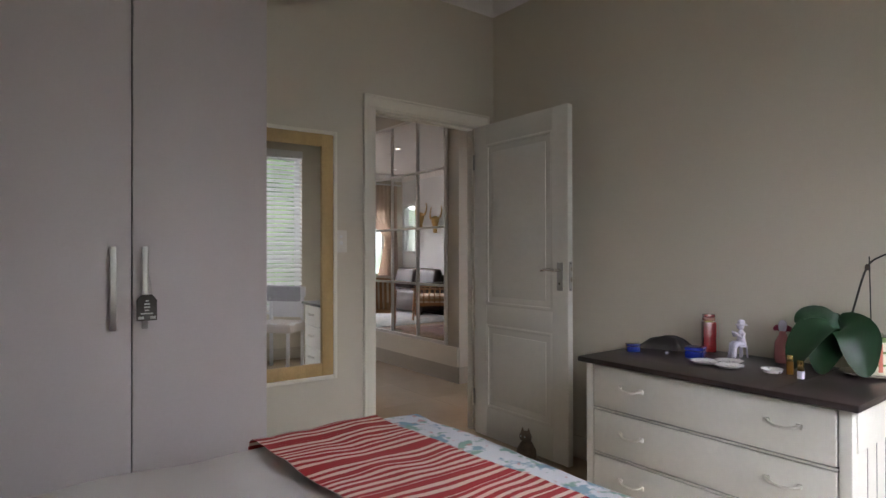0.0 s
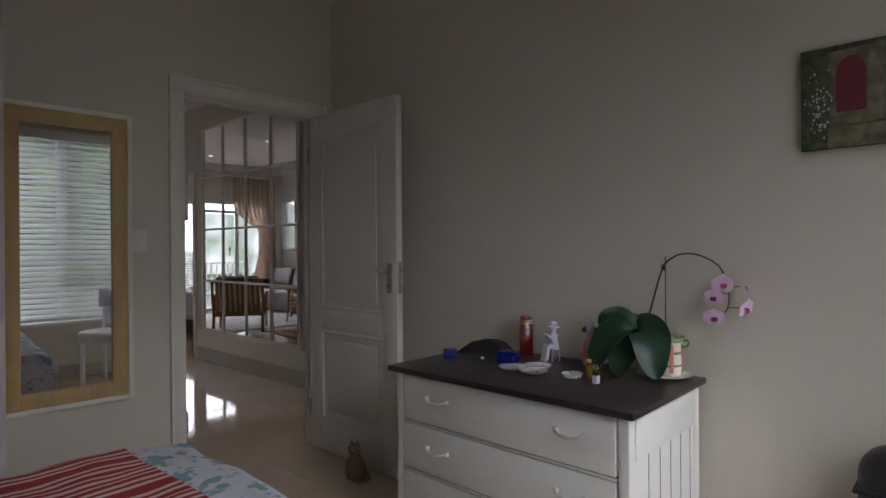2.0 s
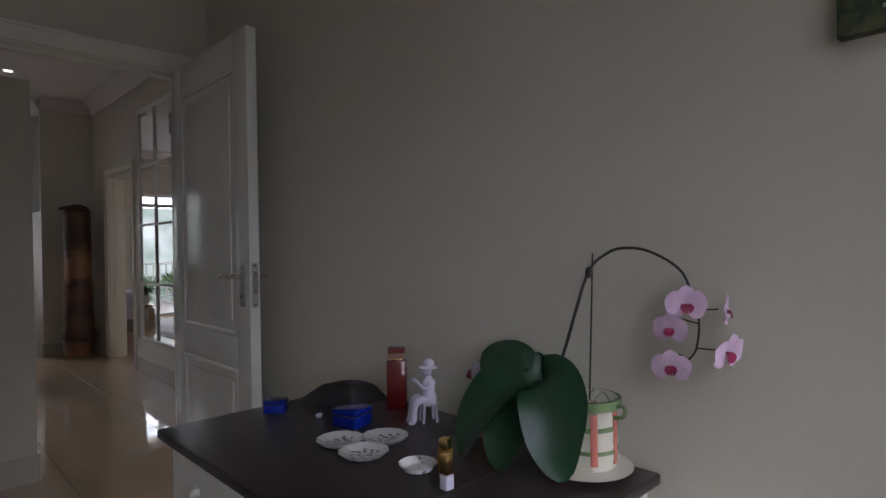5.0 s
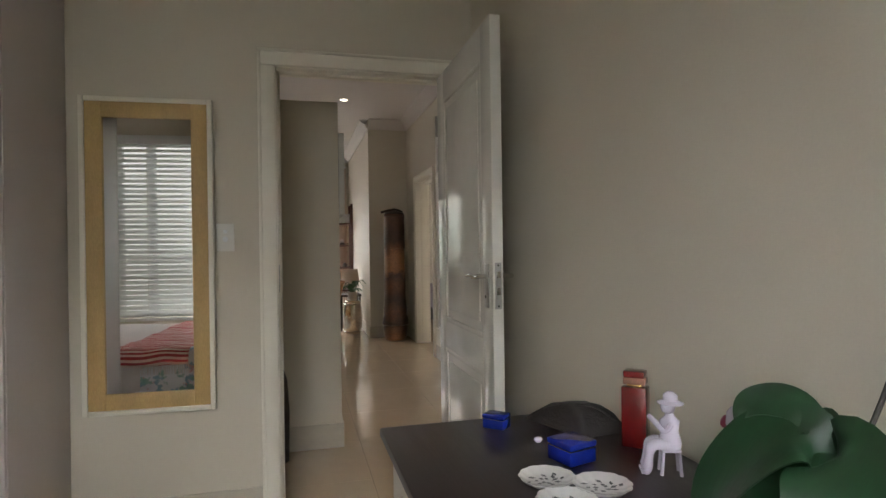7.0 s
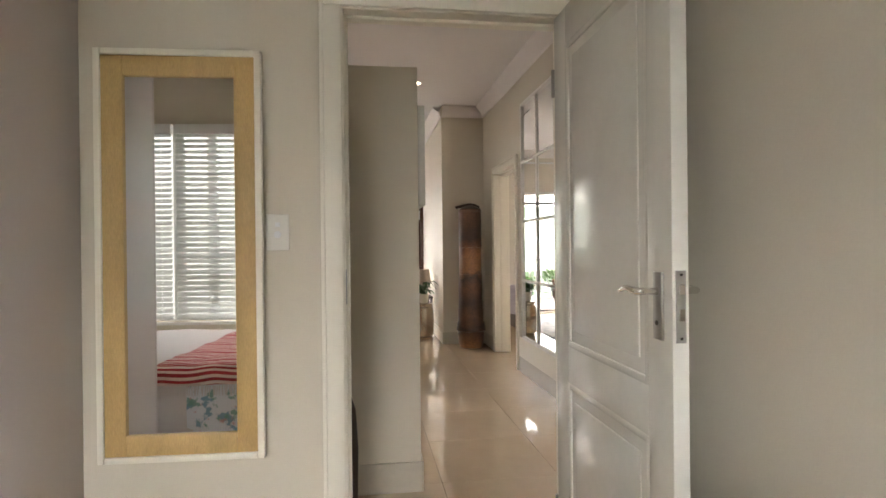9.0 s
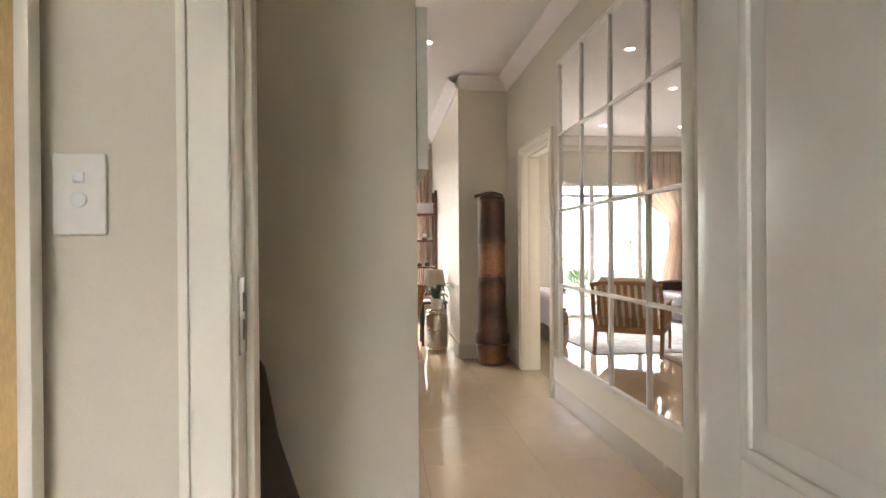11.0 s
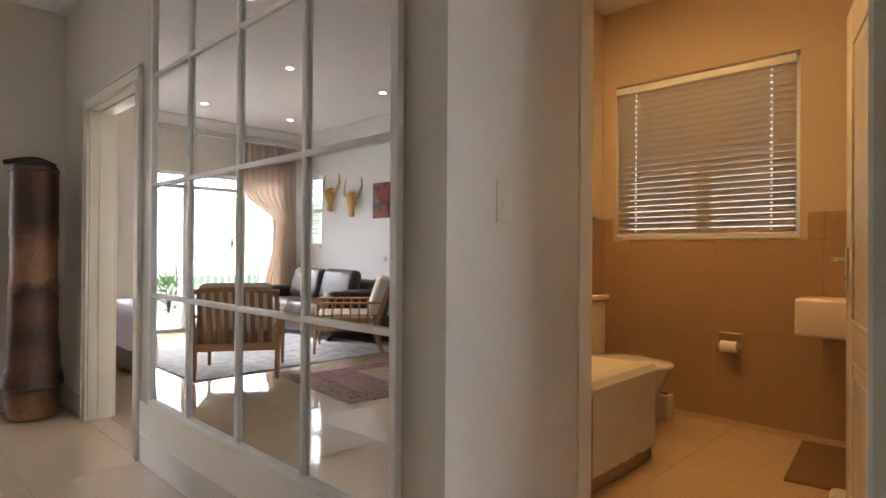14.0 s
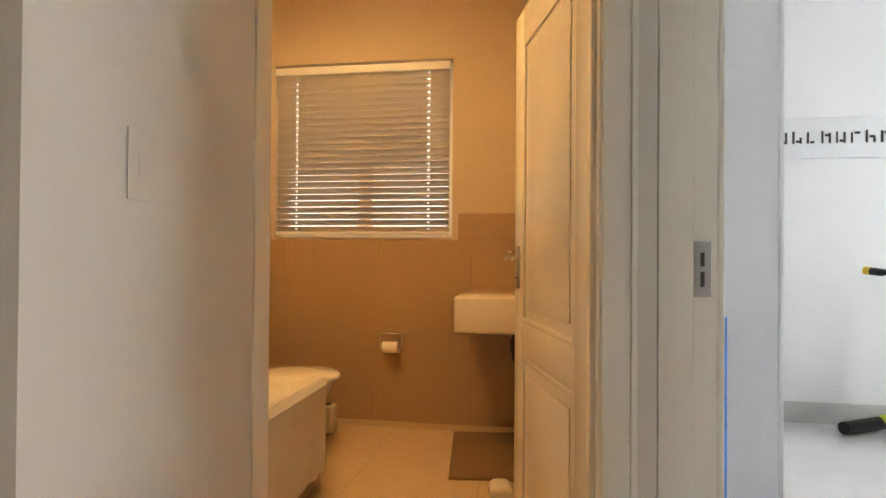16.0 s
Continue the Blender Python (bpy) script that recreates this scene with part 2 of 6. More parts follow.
M = dict(
    wall=mat("beige_wall_paint", (0.64, 0.583, 0.475), 0.75, vary=0.03, grain=180, blotch=1.2, bump=0.03),
    hall=mat("pale_hall_paint", (0.67, 0.62, 0.525), 0.6, vary=0.03, grain=180, blotch=1.2, bump=0.03),
    white_wall=mat("white_wall_paint", (0.80, 0.80, 0.80), 0.7, vary=0.02, grain=150, bump=0.02),
    ceiling=mat("ceiling_paint", (0.80, 0.76, 0.74), 0.8, vary=0.02, grain=120, bump=0.02),
    trim=mat("gloss_white_paint", (0.82, 0.775, 0.665), 0.42, vary=0.02, grain=25, bump=0.01),
    door=mat("satin_door_paint", (0.76, 0.735, 0.66), 0.25, vary=0.03, grain=30, bump=0.012),
    skirting=mat("beige_skirting_tile", (0.52, 0.47, 0.38), 0.35, vary=0.06, grain=30, bump=0.01),
    tile=mat("polished_cream_tile", (0.62, 0.49, 0.345), 0.07, vary=0.05, grain=9, blotch=1.5, bump=0.0, coat=0.3),
    grout=mat("grout", (0.30, 0.25, 0.2), 0.9, vary=0.1),
    wardrobe=mat("wardrobe_laminate", (0.53, 0.48, 0.465), 0.38, vary=0.02, grain=90, bump=0.008),
    # near-black for small dark parts, also painted shade in gaps and holes
    seam=mat("gap_shade_and_dark_parts", (0.06, 0.05, 0.045), 0.9),
    steel=mat("brushed_steel", (0.42, 0.40, 0.37), 0.32, 1.0, vary=0.06, grain=120, bump=0.01),
    chrome=mat("chrome", (0.8, 0.78, 0.75), 0.12, 1.0, vary=0.02, bump=0),
    brass=mat("gold_metal", (0.85, 0.62, 0.25), 0.2, 1.0, vary=0.03, bump=0),
    wicker=mat("pale_wood_frame", (0.46, 0.31, 0.125), 0.55, vary=0.2, grain=70, stretch=(5, 5, 1), bump=0.05),
    mirror_bar=mat("white_mirror_bar_paint", (0.86, 0.84, 0.80), 0.5, vary=0.03, bump=0.01),
    mirror=mat("mirror_silver", (0.93, 0.94, 0.94), 0.008, 1.0, vary=0.0, bump=0),
    switch=mat("white_plastic", (0.74, 0.71, 0.64), 0.35, vary=0.02, bump=0),
    sheet=mat("white_bed_cotton", (0.66, 0.61, 0.58), 0.9, vary=0.04, grain=400, bump=0.04),
    floral=print_cloth("floral_cotton"),
    throw=stripes("red_striped_weave", (0.34, 0.022, 0.025), (0.72, 0.57, 0.48), 1, 0.031),
    base=mat("dark_bed_base", (0.09, 0.075, 0.06), 0.8, vary=0.15, bump=0.05),
    dresser=mat("cream_dresser_paint", (0.74, 0.71, 0.63), 0.42, vary=0.04, grain=40, bump=0.015),
    dark_top=mat("dark_stained_top", (0.017, 0.011, 0.010), 0.32, vary=0.35, grain=18, stretch=(12, 1, 1), bump=0.02),
    handle=mat("antique_white_handle", (0.72, 0.68, 0.60), 0.3, 0.2, vary=0.06, bump=0.01),
    blue=mat("cobalt_porcelain", (0.006, 0.016, 0.15), 0.2, vary=0.15, grain=40, bump=0),
    black=mat("black_leather", (0.018, 0.015, 0.014), 0.45, vary=0.3, grain=120, bump=0.08),
    red_glass=mat("red_lacquer_glass", (0.10, 0.006, 0.006), 0.1, vary=0.1, bump=0, coat=0.6),
    rose_gold=mat("rose_gold_glass", (0.30, 0.15, 0.10), 0.25, vary=0.1, bump=0, coat=0.3),
    pink_glass=mat("pink_glass", (0.72, 0.30, 0.31), 0.12, vary=0.1, bump=0, coat=0.4),
    amber=mat("amber_liquid", (0.24, 0.13, 0.03), 0.12, vary=0.1, bump=0, coat=0.4),
    porcelain=mat("lilac_white_porcelain", (0.63, 0.58, 0.68), 0.15, vary=0.06, grain=12, bump=0, coat=0.3),
    dish_white=mat("white_dish_glaze", (0.76, 0.75, 0.73), 0.15, vary=0.04, bump=0, coat=0.3),
    dish_print=mat("grey_transfer_print", (0.07, 0.07, 0.075), 0.3, vary=0.4, grain=200, bump=0),
    dish=two_tone("printed_porcelain", (0.78, 0.76, 0.74), (0.26, 0.22, 0.20), "noise", 60, 0.36, 0.43, 0.15, bump=0.0),
    leaf=mat("orchid_leaf", (0.009, 0.032, 0.012), 0.40, vary=0.25, grain=18, stretch=(1, 6, 1), bump=0.02),
    petal=mat("pink_petal", (0.74, 0.52, 0.68), 0.55, vary=0.12, grain=60, bump=0.02),
    lip=mat("crimson_petal_lip", (0.24, 0.010, 0.055), 0.4, vary=0.2, bump=0),
    stem=mat("dark_stem", (0.022, 0.018, 0.014), 0.5, vary=0.3, bump=0.05),
    air_root=mat("dry_air_root", (0.42, 0.38, 0.29), 0.8, vary=0.2, bump=0.05),
    soil=mat("bark_mix", (0.06, 0.035, 0.02), 0.95, vary=0.5, grain=80, bump=0.3),
    pot=mat("cream_glazed_pot", (0.72, 0.66, 0.54), 0.2, vary=0.06, bump=0.01),
    pot_green=mat("green_glaze_band", (0.17, 0.23, 0.10), 0.22, vary=0.15, bump=0),
    pot_red=mat("pink_glaze_stripe", (0.60, 0.19, 0.14), 0.25, vary=0.1, bump=0),
    soft_case=mat("dark_brown_nylon", (0.045, 0.028, 0.02), 0.6, vary=0.25, grain=120, bump=0.06),
    cat=mat("brown_tabby_cloth", (0.22, 0.165, 0.12), 0.9, vary=0.4, grain=30, bump=0.2),
    paint_wall=two_tone("oil_paint_foliage", (0.085, 0.095, 0.038), (0.022, 0.034, 0.014), "noise", 40, 0.4, 0.6, 0.6, bump=0.4),
    paint_stone=two_tone("oil_paint_stone", (0.19, 0.16, 0.085), (0.075, 0.07, 0.035), "noise", 22, 0.4, 0.62, 0.6, bump=0.4),
    paint_door=mat("oil_paint_red", (0.095, 0.004, 0.010), 0.5, vary=0.2, bump=0.1),
    paint_leaf=mat("oil_paint_leaf", (0.055, 0.085, 0.03), 0.6, vary=0.4, bump=0.2),
    paint_dots=mat("oil_paint_blossom", (0.55, 0.58, 0.58), 0.6, vary=0.2),
    chair_white=mat("white_chair_paint", (0.76, 0.76, 0.77), 0.4, vary=0.03, bump=0.01),
    grey_throw=two_tone("grey_woven_throw", (0.52, 0.51, 0.53), (0.30, 0.30, 0.32), "noise", 300, 0.35, 0.65, 0.95, stretch=(1, 1, 0.35), bump=0.5),
    slat=translucent("white_blind_slat", (0.80, 0.80, 0.78), (0.84, 0.85, 0.82), 0.5),
    bath_slat=translucent("cream_blind_slat", (0.66, 0.58, 0.46), (0.7, 0.62, 0.52), 0.2),
    frame=mat("white_window_frame", (0.78, 0.78, 0.77), 0.35, vary=0.03, bump=0),
    pane=glass("window_glass"),
    drum=worn_drum("carved_drum_wood"),
    red_wood=mat("red_brown_shelf_wood", (0.105, 0.030, 0.018), 0.4, vary=0.25, grain=30, stretch=(1, 1, 6), bump=0.02),
    dark_wood=mat("dark_carved_wood", (0.035, 0.02, 0.014), 0.5, vary=0.3, bump=0.08),
    teak=mat("oiled_teak", (0.36, 0.18, 0.078), 0.4, vary=0.25, grain=30, stretch=(1, 1, 7), bump=0.02),
    stripe_cloth=stripes("striped_upholstery", (0.42, 0.31, 0.20), (0.72, 0.66, 0.57), 0, 0.075),
    cream_cloth=mat("cream_cushion", (0.66, 0.60, 0.52), 0.9, vary=0.05, grain=200, bump=0.06),
    leather=mat("dark_brown_leather", (0.042, 0.026, 0.023), 0.40, vary=0.3, grain=50, bump=0.03),
    rug=two_tone("persian_rug_field", (0.20, 0.085, 0.06), (0.07, 0.042, 0.045), "voronoi", 11, 0.18, 0.5, 0.95, bump=0.2),
    rug_border=two_tone("persian_rug_border", (0.34, 0.22, 0.16), (0.11, 0.045, 0.045), "voronoi", 22, 0.15, 0.42, 0.95, bump=0.2),
    pale_rug=two_tone("pale_grey_carpet", (0.60, 0.59, 0.57), (0.36, 0.38, 0.40), "noise", 9, 0.3, 0.6, 0.95),
    hammered=mat("hammered_metal", (0.56, 0.51, 0.43), 0.22, 1.0, vary=0.15, grain=26, bump=0.2),
    foliage=mat("house_plant_leaf", (0.035, 0.085, 0.025), 0.4, vary=0.3, bump=0.02),
    garden=mat("garden_leaf", (0.10, 0.20, 0.05), 0.5, vary=0.35, bump=0.02),
    shade=translucent("lamp_shade_cloth", (0.62, 0.53, 0.44), (0.7, 0.58, 0.45), 0.4),
    curtain=translucent("beige_curtain", (0.56, 0.45, 0.36), (0.68, 0.52, 0.40), 0.34),
    bone=mat("carved_horn_wood", (0.52, 0.32, 0.10), 0.5, vary=0.25, grain=20, bump=0.06),
    art=two_tone("red_brown_print", (0.34, 0.09, 0.06), (0.05, 0.03, 0.03), "noise", 8, 0.4, 0.55, 0.6),
    canvas=mat("pale_canvas_edge", (0.62, 0.60, 0.55), 0.8, vary=0.05, bump=0.03),
    downlight=glow("lit_downlight", (1.0, 0.86, 0.68), 14),
    bathlamp=glow("lit_bathroom_glass", (1.0, 0.6, 0.22), 2.5),
    bathtile=mat("brown_bathroom_tile", (0.40, 0.275, 0.155), 0.32, vary=0.06, grain=30, blotch=1.6, bump=0.01),
    bathwall=mat("bathroom_paint", (0.57, 0.46, 0.32), 0.7, vary=0.03, bump=0.02),
    bathfloor=mat("cream_bathroom_tile", (0.62, 0.47, 0.29), 0.18, vary=0.06, grain=12, bump=0.0),
    ceramic=mat("cream_sanitary_ceramic", (0.80, 0.74, 0.62), 0.14, vary=0.02, bump=0, coat=0.3),
    towel=mat("cream_bath_towel", (0.74, 0.70, 0.60), 0.95, vary=0.14, grain=160, bump=0.3),
    paper=mat("toilet_paper", (0.82, 0.78, 0.72), 0.95, vary=0.04, bump=0.03),
    bathmat=mat("brown_bath_mat", (0.21, 0.13, 0.062), 0.95, vary=0.2, grain=120, bump=0.3),
    blue_mat=mat("blue_foam", (0.012, 0.16, 0.62), 0.6, vary=0.08, grain=60, bump=0.02),
    gym_floor=mat("pale_grey_floor_tile", (0.56, 0.55, 0.52), 0.2, vary=0.05, grain=8, bump=0.0),
    rubber=mat("black_rubber", (0.014, 0.014, 0.015), 0.55, vary=0.2, bump=0.02),
    lime=mat("lime_paint", (0.50, 0.56, 0.02), 0.35, vary=0.06, bump=0),
    yellow=mat("yellow_plastic", (0.80, 0.52, 0.02), 0.35, vary=0.05, bump=0),
    lilac=mat("lilac_bedspread", (0.44, 0.40, 0.46), 0.9, vary=0.1, grain=120, bump=0.1),
    render=mat("white_terrace_render", (0.78, 0.77, 0.74), 0.8, vary=0.04, bump=0.03),
    paving=mat("terrace_paving", (0.52, 0.48, 0.43), 0.7, vary=0.12, grain=14, bump=0.03),
    # daylight on the hedge is put in as emission
    hedge_view=view_backdrop("hedge_daylight_glow", (0.04, 0.12, 0.02), (0.42, 0.62, 0.24), 1.7, 2.4),
    # pale emission for the panel added behind the western blinds
    pale_panel=view_backdrop("pale_panel_glow", (0.74, 0.77, 0.70), (0.96, 0.97, 0.93), 1.7, 0.8),
    # dimmer copy of the sky glow, toned down for the bathroom blind
    bath_glow=glow("dim_sky_glow", (0.95, 0.95, 0.9), 1.3),
    sky_view=glow("bright_sky_view", (0.95, 0.97, 1.0), 9.0),
    # tree greens paled towards white, glare and daylight put into the colour
    hill_view=view_backdrop("paled_trees_glow", (0.30, 0.40, 0.28), (0.9, 0.95, 0.9), 4.5, 0.7),
)


# ---------------------------------------------------------------- mesh helpers
def add_box(bm, a, b, bevel=0.0, m=None, seg=2):
    r = bmesh.ops.create_cube(bm, size=1)
    vs = r["verts"]
    for v in vs:
        v.co = Vector([(a[i] + b[i]) / 2 + v.co[i] * (b[i] - a[i]) for i in range(3)])
    if bevel:
        es = list({e for v in vs for e in v.link_edges})
        out = bmesh.ops.bevel(bm, geom=es, offset=min(bevel, 0.45 * min(abs(b[i] - a[i]) for i in range(3))), segments=seg, affect="EDGES", profile=0.5)
        vs = list({v for f in out["faces"] for v in f.verts} | {v for v in vs if v.is_valid})
    if m is not None:
        bmesh.ops.transform(bm, matrix=m, verts=vs)
    return vs


def add_lathe(bm, profile, centre=(0, 0, 0), seg=24, squash=1.0):
    """A turned shape from (radius, height) pairs."""
    rings = []
    for r, z in profile:
        rings.append([bm.verts.new((centre[0] + r * math.cos(2 * math.pi * k / seg), centre[1] + squash * r * math.sin(2 * math.pi * k / seg), centre[2] + z)) for k in range(seg)])
    for p, q in zip(rings, rings[1:]):
        for k in range(seg):
            bm.faces.new((p[k], p[(k + 1) % seg], q[(k + 1) % seg], q[k]))
    bm.faces.new(rings[0][::-1])
    bm.faces.new(rings[-1])
    return [v for r in rings for v in r]


def add_tube(bm, pts, radii, seg=8):
    pts = [Vector(p) for p in pts]
    if not hasattr(radii, "__len__"):
        radii = [radii] * len(pts)
    rings = []
    side = None
    for i, p in enumerate(pts):
        d = (pts[min(i + 1, len(pts) - 1)] - pts[max(i - 1, 0)]).normalized()
        if side is None:
            side = d.cross(Vector((0, 0, 1)) if abs(d.z) < 0.9 else Vector((1, 0, 0))).normalized()
        side = (side - d * side.dot(d)).normalized()
        up = d.cross(side)
        rings.append([bm.verts.new(p + radii[i] * (math.cos(2 * math.pi * k / seg) * side + math.sin(2 * math.pi * k / seg) * up)) for k in range(seg)])
    for p, q in zip(rings, rings[1:]):
        for k in range(seg):
            bm.faces.new((p[k], p[(k + 1) % seg], q[(k + 1) % seg], q[k]))
    bm.faces.new(rings[0][::-1])
    bm.faces.new(rings[-1])


def arc(pts, n=16):
    """A smooth line through control points (Catmull-Rom)."""
    p = [Vector(v) for v in pts]
    p = [2 * p[0] - p[1], *p, 2 * p[-1] - p[-2]]
    out = []
    for i in range(1, len(p) - 2):
        for k in range(n):
            t = k / n
            out.append(0.5 * (2 * p[i] + (p[i + 1] - p[i - 1]) * t + (2 * p[i - 1] - 5 * p[i] + 4 * p[i + 1] - p[i + 2]) * t * t + (3 * p[i] - p[i - 1] - 3 * p[i + 1] + p[i + 2]) * t ** 3))
    out.append(p[-2])
    return out


def add_drape(bm, a, b, r, nx=40, ny=30, wrinkle=0.006, seed=0.0, ends=(1, 1, 1, 1), freq=6.0):
    """A cloth laid over a block from a to b, with rounded edges of radius r that hang to a.z; ends: which of -x, +x, -y, +y hang."""
    def line(lo, hi, z0, z1, n, e0, e1):
        pts = []
        if e0:
            pts += [(lo, z0 + (z1 - r - z0) * k / 4) for k in range(4)]
            pts += [(lo + r - r * math.cos(t), z1 - r + r * math.sin(t)) for t in [math.pi / 2 * k / 5 for k in range(6)]]
        else:
            pts.append((lo, z1))
        l2, h2 = (lo + r if e0 else lo), (hi - r if e1 else hi)
        pts += [(l2 + (h2 - l2) * k / n, z1) for k in range(1, n)]
        if e1:
            pts += [(hi - r + r * math.sin(t), z1 - r + r * math.cos(t)) for t in [math.pi / 2 * k / 5 for k in range(6)]]
            pts += [(hi, z1 - r + (z0 - z1 + r) * k / 4) for k in range(1, 5)]
        else:
            pts.append((hi, z1))
        return pts
    xs = line(a[0], b[0], a[2], b[2], nx, ends[0], ends[1])
    ys = line(a[1], b[1], a[2], b[2], ny, ends[2], ends[3])
    uv = bm.loops.layers.uv.verify()
    cx = [0.0]
    for p, q in zip(xs, xs[1:]):
        cx.append(cx[-1] + math.hypot(q[0] - p[0], q[1] - p[1]))
    cy = [0.0]
    for p, q in zip(ys, ys[1:]):
        cy.append(cy[-1] + math.hypot(q[0] - p[0], q[1] - p[1]))
    grid = []
    for x, zx in xs:
        row = []
        for y, zy in ys:
            z = min(zx, zy)
            w = noise.noise(Vector((x * freq + seed, y * freq * 0.7, z * freq))) + 0.5 * noise.noise(Vector((x * freq * 2.3, y * freq * 2.1 + seed, z * 7)))
            row.append(bm.verts.new((x + wrinkle * w * (zx < b[2] - 0.01), y + wrinkle * w * (zy < b[2] - 0.01), z + wrinkle * w)))
        grid.append(row)
    for i in range(len(xs) - 1):
        for j in range(len(ys) - 1):
            f = bm.faces.new((grid[i][j], grid[i + 1][j], grid[i + 1][j + 1], grid[i][j + 1]))
            f.smooth = True
            for lp, (ii, jj) in zip(f.loops, ((i, j), (i + 1, j), (i + 1, j + 1), (i, j + 1))):
                lp[uv].uv = (cx[ii], cy[jj] + 0.010 * noise.noise(Vector((cx[ii] * 5 + seed, cy[jj] * 3, 0))))
    return grid


def add_blade(bm, pts, widths, normal, thick=0.003, cup=0.15):
    """A leaf or petal along a line, with a fold down the middle and some thickness."""
    pts = [Vector(p) for p in pts]
    normal = Vector(normal).normalized()
    top, low = [], []
    for i, p in enumerate(pts):
        d = (pts[min(i + 1, len(pts) - 1)] - pts[max(i - 1, 0)]).normalized()
        s = d.cross(normal).normalized()
        nn = s.cross(d).normalized()
        w = widths[i]
        offs = [(-1, cup), (-0.55, cup * 0.25), (0, 0), (0.55, cup * 0.25), (1, cup)]
        top.append([bm.verts.new(p + s * w * a + nn * w * c) for a, c in offs])
        low.append([bm.verts.new(p + s * w * a * 0.97 + nn * (w * c - thick)) for a, c in offs])
    for i in range(len(pts) - 1):
        for k in range(4):
            bm.faces.new((top[i][k], top[i][k + 1], top[i + 1][k + 1], top[i + 1][k])).smooth = True
            bm.faces.new((low[i][k + 1], low[i][k], low[i + 1][k], low[i + 1][k + 1])).smooth = True
        for k in (0, 4):
            bm.faces.new((top[i][k], top[i + 1][k], low[i + 1][k], low[i][k]))


def as_mesh(name, bm, material, smooth=None):
    me = bpy.data.meshes.new(name)
    bmesh.ops.recalc_face_normals(bm, faces=bm.faces[:])
    if smooth:
        for f in bm.faces:
            f.smooth = True
    bm.to_mesh(me)
    bm.free()
    me.materials.append(material)
    if smooth:
        me.set_sharp_from_angle(angle=radians(smooth if smooth is not True else 40))
    return me


def part(name, bm, material, parent, label="", smooth=None):
    ob = new(name, as_mesh(name, bm, material, smooth))
    ob.parent = parent
    return tagged(ob, label=label)


def piece(name, a, b, material, parent, bevel=0.0, label="", m=None):
    bm = bmesh.new()
    add_box(bm, a, b, bevel, m)
    return part(name, bm, material, parent, label, smooth=30 if bevel else None)


def thing(name, label, category, m=None, group=""):
    ob = new(name)
    ob.empty_display_size = 0.1
    ob.matrix_world = m or Matrix()
    return tagged(ob, label, category, group)


def structure(name, boxes, material, label="", bevel=0.0):
    bm = bmesh.new()
    for a, b in boxes:
        add_box(bm, a, b, bevel)
    return tagged(new(name, as_mesh(name, bm, material)), label=label, kind="structure")


def solid(name, bm, material, label, category, m=None, smooth=None, group=""):
    ob = new(name, as_mesh(name, bm, material, smooth))
    if m:
        ob.matrix_world = m
    return tagged(ob, label, category, group)


# ---------------------------------------------------------------- the shell
TOP = 2.95
structure("wall_bedroom_north", [((-3.75, 0, 0), (-0.82, 0.148, TOP)), ((-0.82, 0, 2.075), (0.045, 0.11, TOP)), ((0.045, 0, 0), (0.3, 0.11, TOP))], M["wall"])
structure("wall_hall_south", [((0.3, 0.06, 0), (0.50, 0.2, TOP)), ((0.50, 0.06, 2.075), (1.50, 0.2, TOP)), ((1.50, 0.06, 0), (4.45, 0.2, TOP))], M["hall"])
structure("wall_bedroom_east", [((0.15, -3.6, 0), (0.3, 0.0, TOP))], M["wall"])
structure("wall_bedroom_west", [((-3.75, -3.6, 0), (-3.6, 0, TOP))], M["wall"])
structure("wall_bedroom_south", [((-3.75, -3.6, 0), (-3.56, -3.45, TOP)), ((-3.56, -3.6, 0), (-0.13, -3.45, 0.55)), ((-3.56, -3.6, 2.36), (-0.13, -3.45, TOP)),
                                 ((-0.13, -3.6, 0), (0.15, -3.45, TOP))], M["wall"])
structure("wall_mirror", [((0.775, 1.15, 0), (0.925, 3.45, TOP)), ((0.775, 3.45, 2.06), (0.925, 4.41, TOP)), ((0.775, 4.41, 0), (0.925, 5.01, TOP))], M["hall"])
structure("wall_switch_return", [((0.925, 1.15, 0), (1.42, 1.30, TOP))], M["hall"])
structure("wall_bathroom_west", [((1.42, 0.2, 0), (1.57, 0.295, TOP)), ((1.42, 0.295, 2.075), (1.57, 1.215, TOP)), ((1.42, 1.215, 0), (1.57, 2.35, TOP))], M["hall"])
structure("wall_column", [((0.25, 5.01, 0), (0.925, 5.16, TOP)), ((0.25, 5.16, 0), (0.4, 8.1, TOP))], M["hall"])
structure("wall_lounge_north", [((-3.35, 8.1, 0), (-2.75, 8.25, TOP)), ((-2.75, 8.1, 2.2), (0.0, 8.25, TOP)), ((0.0, 8.1, 0), (0.4, 8.25, TOP))], M["hall"])
structure("wall_lounge_west", [((-3.35, 0.2, 0), (-3.2, 7.6, TOP)), ((-3.35, 7.6, 0), (-3.2, 8.05, 1.2)), ((-3.35, 7.6, 2.3), (-3.2, 8.05, TOP)), ((-3.35, 8.05, 0), (-3.2, 8.1, TOP))], M["white_wall"])
structure("wall_low_partition", [((-3.2, 0.8, 0), (-0.455, 1.6, 2.10))], M["wall"])
structure("wall_second_bedroom", [((0.4, 5.16, 0), (0.55, 7.35, TOP)), ((0.55, 7.2, 0), (1.97, 7.35, TOP)), ((1.97, 7.2, 0), (3.27, 7.35, 0.45)), ((1.97, 7.2, 2.1), (3.27, 7.35, TOP)), ((3.27, 7.2, 0), (4.2, 7.35, TOP)),
                                  ((4.05, 2.5, 0), (4.2, 7.2, TOP)), ((0.925, 2.35, 0), (4.2, 2.5, TOP))], M["hall"])
